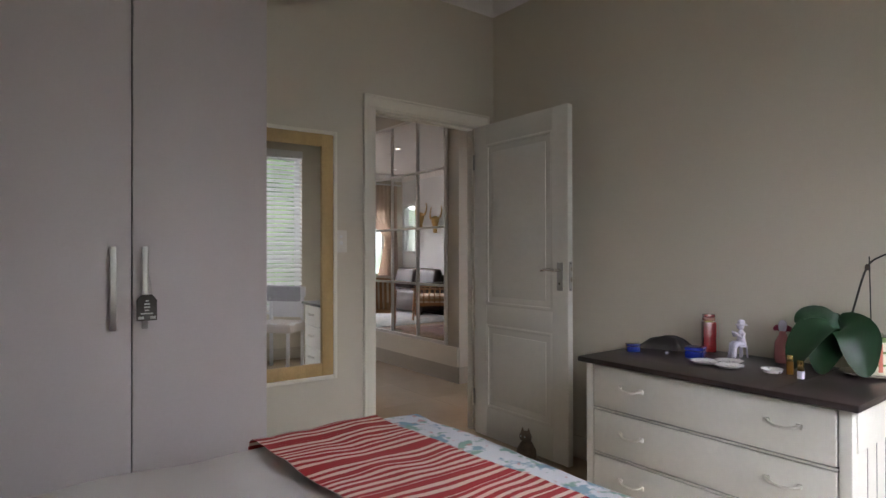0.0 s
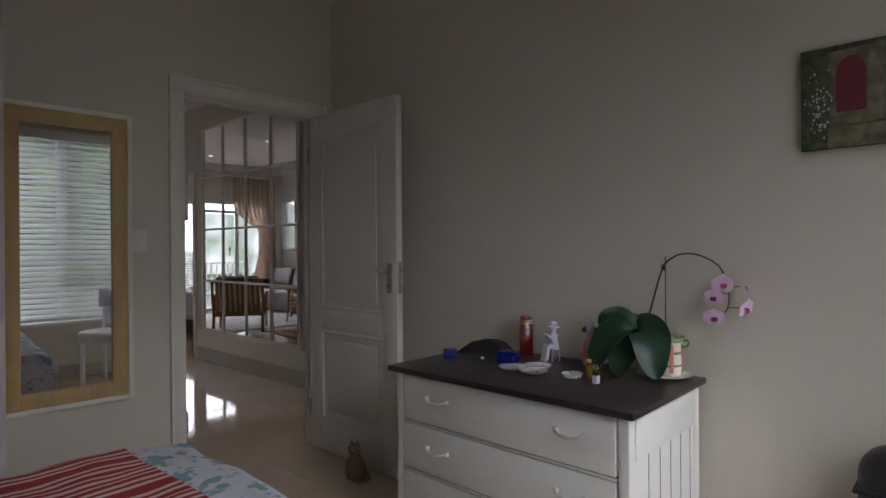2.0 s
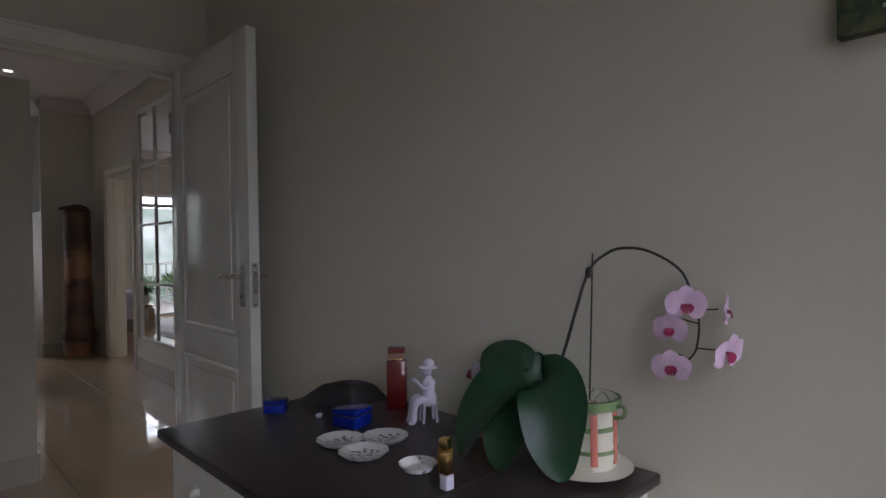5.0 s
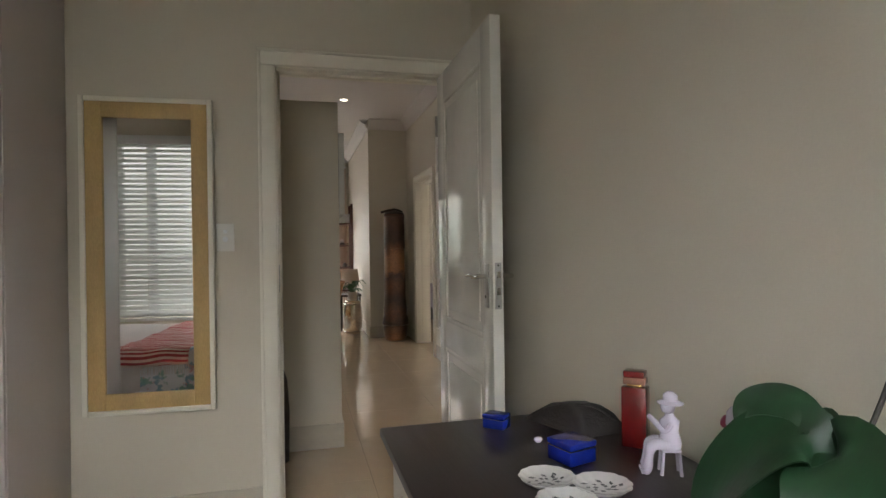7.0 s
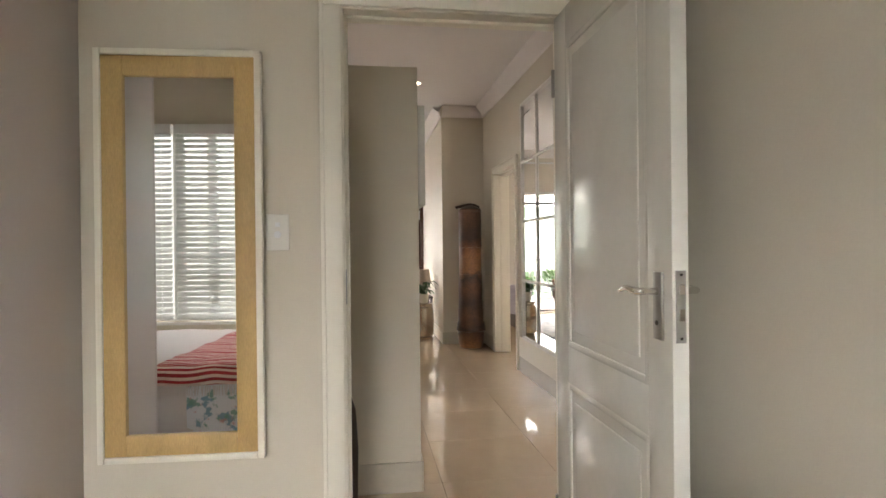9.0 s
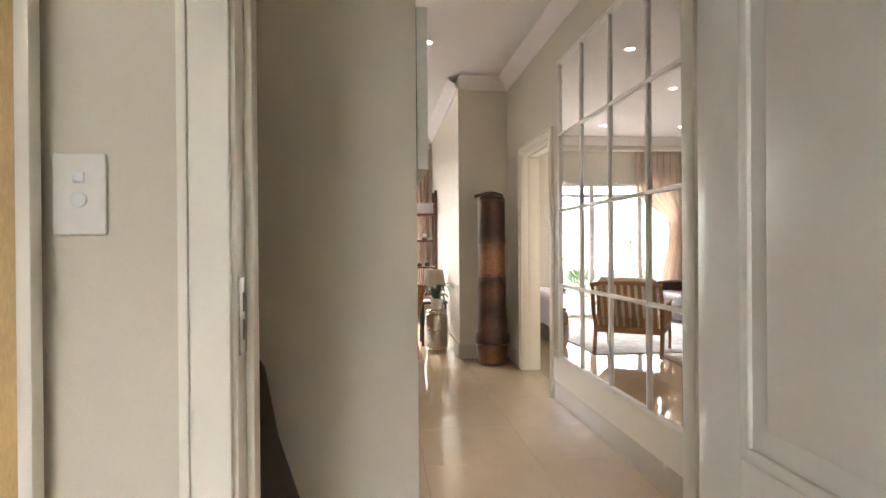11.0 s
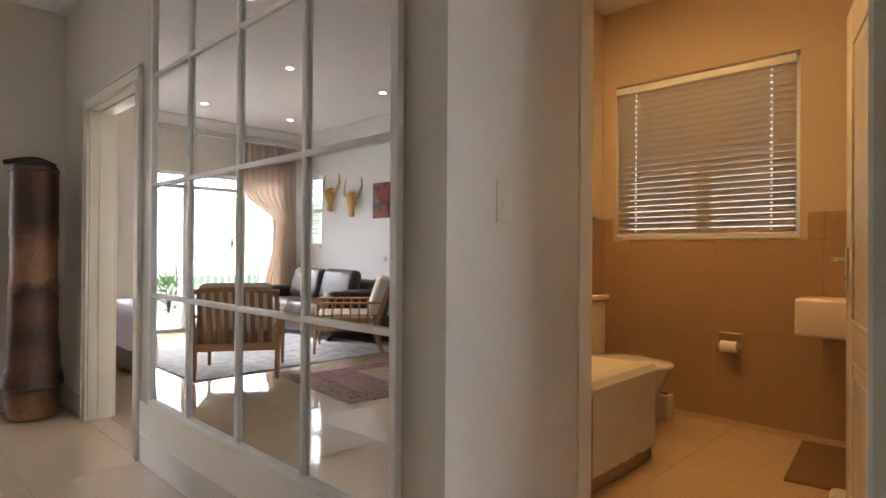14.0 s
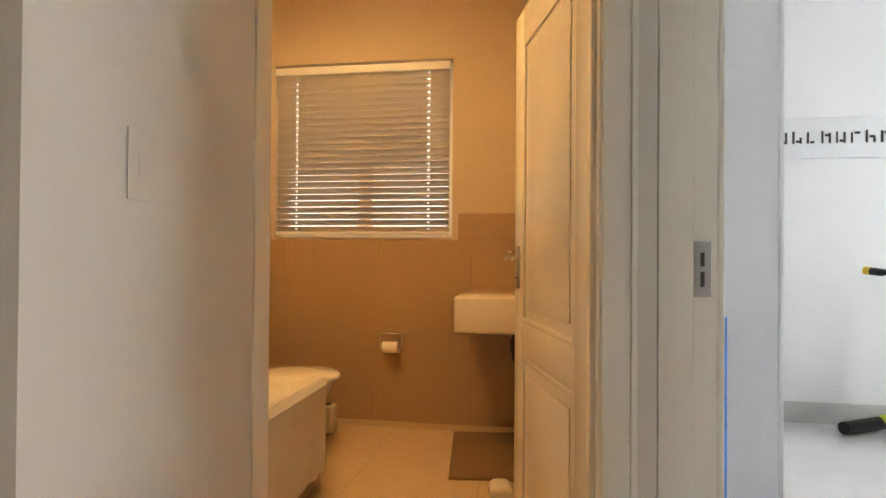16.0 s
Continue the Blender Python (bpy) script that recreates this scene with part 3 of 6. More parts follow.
structure("wall_bathroom_east", [((3.72, 0.2, 1.38), (3.87, 0.985, TOP)), ((3.72, 0.2, 0), (3.87, 2.35, 1.22)), ((3.72, 0.2, 1.22), (3.87, 0.985, 1.38)), ((3.72, 2.19, 1.22), (3.87, 2.35, TOP)),
                                 ((3.72, 0.985, 2.37), (3.87, 2.19, TOP))], M["bathwall"])
structure("wall_bathroom_lining", [((1.575, 2.30, 0), (3.72, 2.35, TOP)), ((1.575, 0.202, 0), (3.72, 0.25, TOP)), ((1.572, 1.335, 0), (1.6, 2.3, TOP))], M["bathwall"])
structure("wall_gym", [((4.3, -3.6, 0), (4.45, 0.06, TOP)), ((0.3, -3.6, 0), (2.2, -3.45, TOP)), ((2.2, -3.6, 0), (3.75, -3.45, 0.7)), ((2.2, -3.6, 2.2), (3.75, -3.45, TOP)), ((3.75, -3.6, 0), (4.3, -3.45, TOP)),
                       ((0.302, -3.45, 0), (0.32, 0.058, TOP)), ((1.56, 0.04, 0), (4.3, 0.058, TOP))], M["white_wall"])
structure("ceiling", [((-3.8, -3.65, TOP), (4.5, 8.3, TOP + 0.15))], M["ceiling"])


def cornice(name, runs):
    """Coved moulding under the ceiling. Each run: start, end, and the way into the room."""
    bm = bmesh.new()
    prof = [(0, -0.13), (0.012, -0.13), (0.018, -0.11), (0.05, -0.055), (0.10, -0.022), (0.105, -0.008), (0.105, 0)]
    for (x0, y0), (x1, y1), (ix, iy) in runs:
        rows = [[bm.verts.new((x + ix * d, y + iy * d, TOP - 0.001 + h)) for d, h in prof] for x, y in ((x0, y0), (x1, y1))]
        for k in range(len(prof) - 1):
            bm.faces.new((rows[0][k], rows[0][k + 1], rows[1][k + 1], rows[1][k])).smooth = True
    return tagged(new(name, as_mesh(name, bm, M["ceiling"])), kind="structure")


cornice("cornice_bedroom", [((-3.6, 0), (0.15, 0), (0, -1)), ((0.15, 0), (0.15, -3.45), (-1, 0)), ((-3.6, -3.45), (0.15, -3.45), (0, 1))])
cornice("cornice_hall", [((0.775, 1.15), (0.775, 5.01), (-1, 0)), ((0.25, 5.01), (0.775, 5.01), (0, -1)), ((0.25, 5.0), (0.25, 8.1), (-1, 0)), ((-3.2, 8.1), (0.25, 8.1), (0, -1)),
                         ((-3.2, 0.2), (-3.2, 8.1), (1, 0)), ((0.775, 1.15), (1.42, 1.15), (0, -1))])


def skirting(name, boxes, material, h=0.13):
    return structure(name, [((x0, y0, 0.001), (x1, y1, h)) for x0, y0, x1, y1 in boxes], material, bevel=0.003)


skirting("baseboard_bedroom", [(-1.62, -0.012, -0.87, -0.0005), (0.138, -3.44, 0.1495, -0.02), (-3.58, -3.449, 0.13, -3.438)], M["skirting"])
skirting("baseboard_partition", [(-3.2, 0.788, -0.4545, 0.7995), (-0.4545, 0.788, -0.443, 1.6)], M["skirting"], 0.15)
skirting("baseboard_hall", [(0.763, 1.138, 0.7745, 3.37), (0.763, 1.138, 1.34, 1.1495), (0.763, 4.49, 0.7745, 4.998), (0.25, 4.998, 0.763, 5.0095), (0.238, 4.998, 0.2495, 8.09)], M["skirting"], 0.15)
skirting("baseboard_gym", [(4.288, -3.44, 4.2995, -0.02)], M["gym_floor"], 0.14)

floor = structure("floor", [((-3.8, -3.65, -0.14), (4.5, 8.3, -0.006))], M["grout"], "polished cream porcelain tile floor")
structure("floor_gym", [((0.3, -3.45, -0.006), (4.3, 0.06, 0.0))], M["gym_floor"])


# ---------------------------------------------------------------- doors and windows of the shell
def casing(name, m, width, height, depth, label):
    """A door frame: lining, stop and architraves on both faces. Local x runs across the opening from 0 to width; y is from 0 (front face) to depth."""
    root = tagged(new(name), label, kind="structure")
    root.matrix_world = m
    t = 0.03
    piece("lining", (-t, 0, 0), (0, depth, height), M["trim"], root, 0.002)
    piece("lining", (width, 0, 0), (width + t, depth, height), M["trim"], root, 0.002)
    piece("lining", (-t, 0, height), (width + t, depth, height + t), M["trim"], root, 0.002)
    piece("door_stop", (0, 0.055, 0), (0.013, depth - 0.01, height), M["trim"], root, 0.002)
    piece("door_stop", (width - 0.013, 0.055, 0), (width, depth - 0.01, height), M["trim"], root, 0.002)
    piece("door_stop", (0.013, 0.055, height - 0.013), (width - 0.013, depth - 0.01, height), M["trim"], root, 0.002)
    for y0, y1 in ((-0.018, -0.001), (depth + 0.001, depth + 0.018)):
        yo0, yo1 = (y0 - 0.006, y1) if y0 < 0 else (y0, y1 + 0.006)
        piece("architrave", (-0.068, y0, 0), (-0.006, y1, height + 0.006), M["trim"], root, 0.004)
        piece("architrave", (width + 0.006, y0, 0), (width + 0.068, y1, height + 0.006), M["trim"], root, 0.004)
        piece("architrave", (-0.068, y0, height + 0.006), (width + 0.068, y1, height + 0.068), M["trim"], root, 0.004)
        piece("architrave_bead", (-0.082, yo0, 0), (-0.0675, yo1, height + 0.068), M["trim"], root, 0.002)
        piece("architrave_bead", (width + 0.0675, yo0, 0), (width + 0.082, yo1, height + 0.068), M["trim"], root, 0.002)
        piece("architrave_bead", (-0.082, yo0, height + 0.068), (width + 0.082, yo1, height + 0.082), M["trim"], root, 0.004)
    return root


def lever(parent, x, y, z, side, material):
    """A lever handle on a long back plate; side is the way (in y) that it stands off the leaf."""
    bm = bmesh.new()
    add_box(bm, (x - 0.021, min(y, y + side * 0.008), z - 0.115), (x + 0.021, max(y, y + side * 0.008), z + 0.045), 0.003)
    plate = part("handle_plate", bm, material, parent, "satin nickel handle plate", smooth=30)
    bm = bmesh.new()
    add_tube(bm, arc([(x, y, z), (x, y + side * 0.045, z), (x - 0.012, y + side * 0.055, z), (x - 0.06, y + side * 0.055, z + 0.004), (x - 0.105, y + side * 0.05, z - 0.004)], 6), [0.009] * 13 + [0.0085, 0.008, 0.0078, 0.0075, 0.0073, 0.007, 0.0068, 0.0066, 0.0065, 0.0064, 0.0063, 0.0062], 10)
    ob = part("handle", bm, M["chrome"], plate, smooth=True)
    bm = bmesh.new()
    add_lathe(bm, [(0.006, 0), (0.006, 0.002)], seg=10)
    bmesh.ops.transform(bm, matrix=Matrix.Translation((x, y + side * 0.0082, z - 0.075)) @ pose(0, 0, 0, -90 * side, 0, 0), verts=bm.verts)
    # dark disc on the plate stands for the shade inside the hole
    part("keyhole", bm, M["seam"], plate)


def door_leaf(name, m, label, width=0.80, height=2.032):
    """A two-panel door. The hinge edge is at the origin, the leaf runs along +x."""
    root = tagged(new(name), label, "door")
    root.matrix_world = m
    t, w, h = 0.02, width, height
    z0 = 0.008
    st = 0.115
    piece("stile", (0, -t, z0), (st, t, h), M["door"], root, 0.002)
    piece("stile", (w - st, -t, z0), (w, t, h), M["door"], root, 0.002)
    for a, b in ((z0, 0.20), (0.735, 0.865), (h - 0.13, h)):
        piece("rail", (st, -t + 0.0005, a), (w - st, t - 0.0005, b), M["door"], root, 0.001)
    for a, b in ((0.20, 0.735), (0.865, h - 0.13)):
        bm = bmesh.new()
        add_box(bm, (st, -0.0125, a), (w - st, 0.0125, b))
        for s in (-1, 1):
            ys = sorted((s * 0.012, s * 0.0175))
            add_box(bm, (st + 0.055, ys[0], a + 0.055), (w - st - 0.055, ys[1], b - 0.055), 0.0075)
        part("door_panel", bm, M["door"], root, smooth=30)
        for s in (-1, 1):
            y0, y1 = sorted((s * 0.011, s * 0.0208))
            bm = bmesh.new()
            add_box(bm, (st - 0.004, y0, a - 0.004), (st + 0.018, y1, b + 0.004), 0.006)
            add_box(bm, (w - st - 0.018, y0, a - 0.004), (w - st + 0.004, y1, b + 0.004), 0.006)
            add_box(bm, (st + 0.012, y0, a - 0.004), (w - st - 0.012, y1, a + 0.018), 0.006)
            add_box(bm, (st + 0.012, y0, b - 0.018), (w - st - 0.012, y1, b + 0.004), 0.006)
            part("panel_moulding", bm, M["door"], root, smooth=30)
    for s in (-1, 1):
        lever(root, w - 0.055, s * t, 1.10, s, M["steel"])
    bm = bmesh.new()
    add_box(bm, (w - 0.001, -0.012, 0.985), (w + 0.003, 0.012, 1.15), 0.001)
    lock = part("lock_plate", bm, M["steel"], root, "steel lock plate in the door edge")
    for a, b in ((1.095, 1.118), (1.035, 1.062)):
        piece("bolt", (w + 0.003, -0.007, a), (w + 0.008, 0.007, b), M["chrome"], lock, 0.001)
    for a in (0.995, 1.140):
        piece("screw", (w + 0.003, -0.003, a - 0.003), (w + 0.0042, 0.003, a + 0.003), M["seam"], lock)
    for a in (0.2, 1.75):
        bm = bmesh.new()
        add_tube(bm, [(-0.004, -t - 0.004, a), (-0.004, -t - 0.004, a + 0.1)], 0.006, 8)
        part("hinge", bm, M["steel"], root, smooth=True)
    return root


def strike_plate(name, a, b, axis):
    root = thing(name, "steel strike plate let into the white door jamb", "strike plate", Matrix.Translation(a))
    sx, sy, sz = (b[i] - a[i] for i in range(3))
    piece("plate", (0, 0, 0), (sx, sy, sz), M["steel"], root, 0.0008)
    # dark blocks on the solid plate stand for shade in the bolt holes
    for lo, hi in ((0.55, 0.80), (0.18, 0.45)):
        bm = bmesh.new()
        d = 0.0006
        add_box(bm, (-d, sy * 0.38, sz * lo), (sx + d, sy * 0.62, sz * hi))
        part("slot", bm, M["seam"], root)
    return root


structure("trim_door_reveal", [((-0.8195, 0.1135, 0), (-0.7905, 0.148, 2.045))], M["trim"], bevel=0.002)
casing("door_1", pose(-0.79, 0, 0), 0.805, 2.045, 0.11, "white painted bedroom door frame with moulded architrave")
door_leaf("bedroom_door", pose(-0.012, -0.014, 0, 0, 0, -90.4), "cream painted two-panel bedroom door standing wide open")
strike_plate("strike_plate", (-0.7898, 0.008, 1.011), (-0.787, 0.05, 1.135), 0)
casing("door_2", pose(1.42, 1.185, 0, 0, 0, -90), 0.86, 2.045, 0.15, "white painted bathroom door frame with moulded architrave")
door_leaf("bathroom_door", pose(1.597, 0.307, 0, 0, 0, 15.5), "white two-panel bathroom door opened into the bathroom")
casing("door_3", pose(0.53, 0.06, 0), 0.94, 2.045, 0.14, "white painted door frame of the exercise room")
strike_plate("strike_plate", (1.4668, 0.075, 1.02), (1.4702, 0.111, 1.145), 0)
casing("door_4", pose(0.775, 4.38, 0, 0, 0, -90), 0.90, 2.03, 0.15, "white painted door frame of the second bedroom")


def blind(name, m, width, z0, z1, tilt, material, label, pitch=0.042, depth=0.048, cords=(0.12, 0.88), head=0.05):
    """A horizontal slat blind; local x across, hanging at y = 0."""
    root = thing(name, label, "blind", m)
    piece("headrail", (0, -0.03, z1 - head), (width, 0.03, z1), M["frame"], root, 0.003)
    n = int((z1 - head - 0.03 - z0) / pitch) + 1
    bm = bmesh.new()
    ys = [(-depth / 2, -0.0015), (-0.005, 0.0012), (0.005, 0.0012), (depth / 2, -0.0015)]
    xs = [0.004] + [width * c + d for c in cords for d in (-0.008, 0.008)] + [width - 0.004]
    up, dn = [[[bm.verts.new((x, y, z + o)) for y, z in ys] for x in xs] for o in (0.0025, 0)]
    for a in range(len(xs) - 1):
        for k in range(3):
            if k == 1 and a % 2:
                continue  # the hole that the cord runs through
            bm.faces.new((up[a][k], up[a][k + 1], up[a + 1][k + 1], up[a + 1][k]))
            bm.faces.new((dn[a][k + 1], dn[a][k], dn[a + 1][k], dn[a + 1][k + 1]))
        for k in (0, 3):
            bm.faces.new((up[a][k], up[a + 1][k], dn[a + 1][k], dn[a][k]))
    me = as_mesh("slat", bm, material)
    for i in range(n):
        s = new("slat", me)
        s.parent = root
        s.matrix_basis = pose(0, 0, z0 + 0.035 + i * pitch, tilt + random.uniform(-1.5, 1.5), 0, random.uniform(-0.1, 0.1))
    piece("bottom_rail", (0.003, -0.022, z0), (width - 0.003, 0.022, z0 + 0.018), M["frame"], root, 0.003)
    for c in cords:
        piece("ladder_cord", (width * c + 0.012, -0.027, z0), (width * c + 0.0145, -0.025, z1 - 0.04), M["switch"], root)
    return root


def window(name, m, width, z0, z1, bars, label, transom=None, depth=0.15, sill=True):
    """A glazed window; local x across, y from 0 (inner face) outwards."""
    root = tagged(new(name), label, kind="structure")
    root.matrix_world = m
    f, y0, y1 = 0.05, depth * 0.5, depth * 0.5 + 0.05
    piece("window_frame", (0, y0, z0), (f, y1, z1), M["frame"], root, 0.004)
    piece("window_frame", (width - f, y0, z0), (width, y1, z1), M["frame"], root, 0.004)
    piece("window_frame", (f, y0, z0), (width - f, y1, z0 + f), M["frame"], root, 0.004)
    piece("window_frame", (f, y0, z1 - f), (width - f, y1, z1), M["frame"], root, 0.004)
    for b in bars:
        piece("mullion", (width * b - 0.04, y0 - 0.005, z0 + f), (width * b + 0.04, y1 + 0.005, z1 - f), M["frame"], root, 0.004)
    if transom:
        edges = [f] + [width * b for b in bars] + [width - f]
        for a, b in zip(edges, edges[1:]):
            piece("transom", (a + 0.04, y0, transom - 0.03), (b - 0.04, y1, transom + 0.03), M["frame"], root, 0.004)
    edges = [0.0] + list(bars) + [1.0]
    for a, b in zip(edges, edges[1:]):
        p = piece("pane", (width * a + 0.03, y0 + 0.02, z0 + 0.03), (width * b - 0.03, y0 + 0.025, z1 - 0.03), M["pane"], root)
        p.visible_shadow = False
    if z0 > 0.1 and sill:
        piece("window_sill", (-0.02, -0.03, z0 - 0.03), (width + 0.02, y0, z0 - 0.001), M["frame"], root, 0.005)
    return root


window("window_1", pose(-0.13, -3.45, 0, 0, 0, 180), 2.62, 0.55, 2.36, (0.27, 0.57, 0.88), "wide white-framed bedroom window with mullions", transom=1.15)
# unseen extra opening, added to let more daylight into the bedroom
window("window_7", pose(-2.75, -3.45, 0, 0, 0, 180), 0.81, 0.55, 2.36, (), "unseen side light added to the bedroom window for daylight")
blind("bedroom_blind", pose(-0.135, -3.425, 0, 0, 0, 180), 2.60, 0.57, 2.355, 46, M["slat"], "white horizontal slat blind half closed over the bedroom window", pitch=0.05, depth=0.055, head=0.085)
blind("bedroom_blind", pose(-2.765, -3.425, 0, 0, 0, 180), 0.79, 0.57, 2.355, 46, M["slat"], "narrow white slat blind half closed over the added side light", pitch=0.05, depth=0.055, head=0.085)
window("window_2", pose(-2.75, 8.1, 0), 2.75, 0.0, 2.2, (0.2, 0.5, 0.8), "white-framed glazed terrace doors", transom=2.0)
window("window_3", pose(-3.2, 7.6, 0, 0, 0, 90), 0.45, 1.2, 2.3, (), "narrow white-framed side window of the lounge", transom=1.76)
blind("lounge_blind", pose(-3.175, 7.6, 0, 0, 0, 90), 0.45, 1.2, 2.3, 32, M["slat"], "white slat blind over the narrow lounge window", pitch=0.04)
window("window_4", pose(1.97, 7.2, 0), 1.3, 0.45, 2.1, (0.5,), "white-framed window of the second bedroom")
blind("second_bedroom_blind", pose(1.99, 7.18, 0), 1.26, 0.5, 2.1, 12, M["slat"], "white slat blind with open slats in the second bedroom")
window("window_5", pose(3.72, 2.19, 0, 0, 0, -90), 1.205, 1.22, 2.37, (0.5,), "white-framed bathroom window behind a blind", sill=False)
blind("bathroom_blind", pose(3.712, 2.175, 0, 0, 0, -90), 1.175, 1.24, 2.345, -46, M["bath_slat"], "closed cream slat blind in the bathroom window", pitch=0.042)
structure("trim_bathroom_window", [((3.712, 0.95, 2.372), (3.7195, 2.22, 2.384))], M["bathwall"])
# unseen window, added and placed so its light misses the hall
window("window_6", pose(3.75, -3.45, 0, 0, 0, 180), 1.55, 0.7, 2.2, (0.5,), "unseen white-framed window added to light the exercise room")

# terrace handle
hd = thing("door_handle", "dark lever handle on the terrace door", "handle", pose(-2.03, 8.155, 1.2))
bm = bmesh.new()
add_box(bm, (-0.012, -0.012, -0.1), (0.012, 0.0, 0.1), 0.003)
add_tube(bm, [(0, 0, 0.03), (0, -0.045, 0.03), (0.02, -0.05, 0.03), (0.1, -0.05, 0.03)], 0.008)
part("lever", bm, M["seam"], hd, smooth=30)

# ---------------------------------------------------------------- bedroom
# wardrobe
wd = thing("wardrobe", "tall pale laminate built-in wardrobe with bar handles", "wardrobe", pose(-1.645, -0.56, 0))
piece("carcass", (-1.94, 0.02, 0.0), (0, 0.558, TOP - 0.002), M["wardrobe"], wd, 0.001)
for i in range(4):
    x1 = -0.505 * i - 0.002
    x0 = x1 - (0.500 if i < 3 else 0.40)
    d = piece("wardrobe_door", (x0, 0, 0.08), (x1, 0.0185, TOP - 0.02), M["wardrobe"], wd, 0.0015)
    hx = x0 + 0.036 if i % 2 == 0 else x1 - 0.061
    bm = bmesh.new()
    add_box(bm, (hx - 0.011, -0.034, 0.925), (hx + 0.011, -0.024, 1.225), 0.003)
    for z in (0.955, 1.195):
        add_tube(bm, [(hx, -0.026, z), (hx, 0.002, z)], 0.006)
    part("bar_handle", bm, M["steel"], d, "brushed steel bar handle", smooth=30)
# dark strip paints the shade between the two wardrobe doors
structure("wardrobe_gap_shade", [((-2.1585, -0.545, 0.09), (-2.1435, -0.5395, TOP - 0.03))], M["seam"])

# tag that hangs on the handle
tg = thing("hanging_sign", "small black hanging sign with pale lettering on the wardrobe handle", "sign", pose(-2.107, -0.602, 0.955) @ Matrix.Diagonal((0.8, 1, 1, 1)))
bm = bmesh.new()
pts = [(-0.042, 0), (0.042, 0), (0.042, 0.075), (0.022, 0.095), (-0.022, 0.095), (-0.042, 0.075)]
fr = [bm.verts.new((x, 0, z)) for x, z in pts]
bk = [bm.verts.new((x, 0.005, z)) for x, z in pts]
bm.faces.new(fr)
bm.faces.new(bk[::-1])
for k in range(6):
    bm.faces.new((fr[k], bk[k], bk[(k + 1) % 6], fr[(k + 1) % 6]))
part("board", bm, M["dark_wood"], tg)
for k, wdt in enumerate((0.012, 0.022, 0.026, 0.018, 0.05)):
    piece("lettering", (-wdt / 2, -0.0008, 0.070 - k * 0.0115), (wdt / 2, -0.0002, 0.0745 - k * 0.0115), M["canvas"], tg)
for x in (-0.024, 0.024):
    piece("ornament", (x - 0.012, -0.0012, 0.006), (x + 0.012, -0.0002, 0.016), M["steel"], tg, 0.0004)
bm = bmesh.new()
add_tube(bm, arc([(-0.02, 0.002, 0.092), (-0.012, 0.01, 0.16), (0.012, 0.01, 0.16), (0.02, 0.002, 0.092)], 5), 0.0016, 6)
part("cord", bm, M["steel"], tg)

# wall mirror
mr = thing("framed_mirror", "tall mirror in a pale wood and white frame", "mirror", pose(-1.592, 0.0, 0.510, 0, 0, -2.6))
W_, H_ = 0.532, 1.36
for n_, a, b, y in (("outer", 0.0, 0.022, -0.030), ("inner", 0.022, 0.089, -0.024)):
    mt = M["trim"] if n_ == "outer" else M["wicker"]
    for lo, hi in (((a, y, a), (b, -0.001, H_ - a)), ((W_ - b, y, a), (W_ - a, -0.001, H_ - a)), ((b, y, a), (W_ - b, -0.001, b)), ((b, y, H_ - b), (W_ - b, -0.001, H_ - a))):
        piece("frame_edge" if n_ == "outer" else "frame", lo, hi, mt, mr, 0.004 if n_ == "outer" else 0.002, "thin white outer edge" if n_ == "outer" else "pale grained wood frame")
piece("mirror_glass", (0.087, -0.012, 0.087), (W_ - 0.087, -0.006, H_ - 0.087), M["mirror"], mr)

# light switch
sw = thing("light_switch", "white rocker light switch plate on the bedroom wall", "switch", pose(-1.018, -0.0005, 1.265))
piece("plate", (-0.038, -0.009, -0.062), (0.038, 0, 0.062), M["switch"], sw, 0.003)
bm = bmesh.new()
add_lathe(bm, [(0.012, 0), (0.012, 0.004), (0.008, 0.006)], seg=16)
bmesh.ops.transform(bm, matrix=pose(0, -0.008, -0.008, 90), verts=bm.verts)
part("button", bm, M["frame"], sw, "round grey push button", smooth=30)
piece("rocker", (-0.008, -0.0115, 0.018), (0.008, -0.008, 0.034), M["frame"], sw, 0.001)
sw2 = thing("light_switch", "white light switch plate on the hall return wall", "switch", pose(1.015, 1.1495, 1.264))
piece("plate", (-0.038, -0.003, -0.062), (0.038, 0, 0.062), M["hall"], sw2, 0.0015)
piece("rocker", (-0.012, -0.004, -0.02), (0.012, -0.0025, 0.02), M["hall"], sw2, 0.0007)

# bed
bed = thing("bed", "double bed on a dark base with white and floral covers", "bed", pose(-3.15, -2.62, 0))
L_, Wd = 1.91, 1.535
piece("bed_base", (0.03, 0.03, 0.05), (L_ - 0.05, Wd - 0.03, 0.26), M["base"], bed, 0.02)
piece("mattress", (0.02, 0.02, 0.262), (L_ - 0.03, Wd - 0.02, 0.55), M["sheet"], bed, 0.05)
piece("headboard", (-0.09, 0.0, 0.0), (-0.02, Wd, 1.05), M["base"], bed, 0.02)
for x in (0.1, L_ - 0.15):
    for y in (0.1, Wd - 0.15):
        piece("leg", (x, y, 0), (x + 0.05, y + 0.05, 0.05), M["base"], bed)
bm = bmesh.new()
add_drape(bm, (0.0, -0.005, 0.24), (1.47, Wd + 0.005, 0.590), 0.06, 40, 34, 0.012, 1.0, (0, 0, 1, 1), 3.0)
part("duvet", bm, M["sheet"], bed, "smooth white cotton cover")
bm = bmesh.new()
add_drape(bm, (1.42, -0.012, 0.24), (L_ + 0.02, Wd + 0.012, 0.602), 0.10, 16, 40, 0.012, 4.0, (0, 1, 1, 1), 4.0)
part("floral_cover", bm, M["floral"], bed, "white cover with blue floral print")
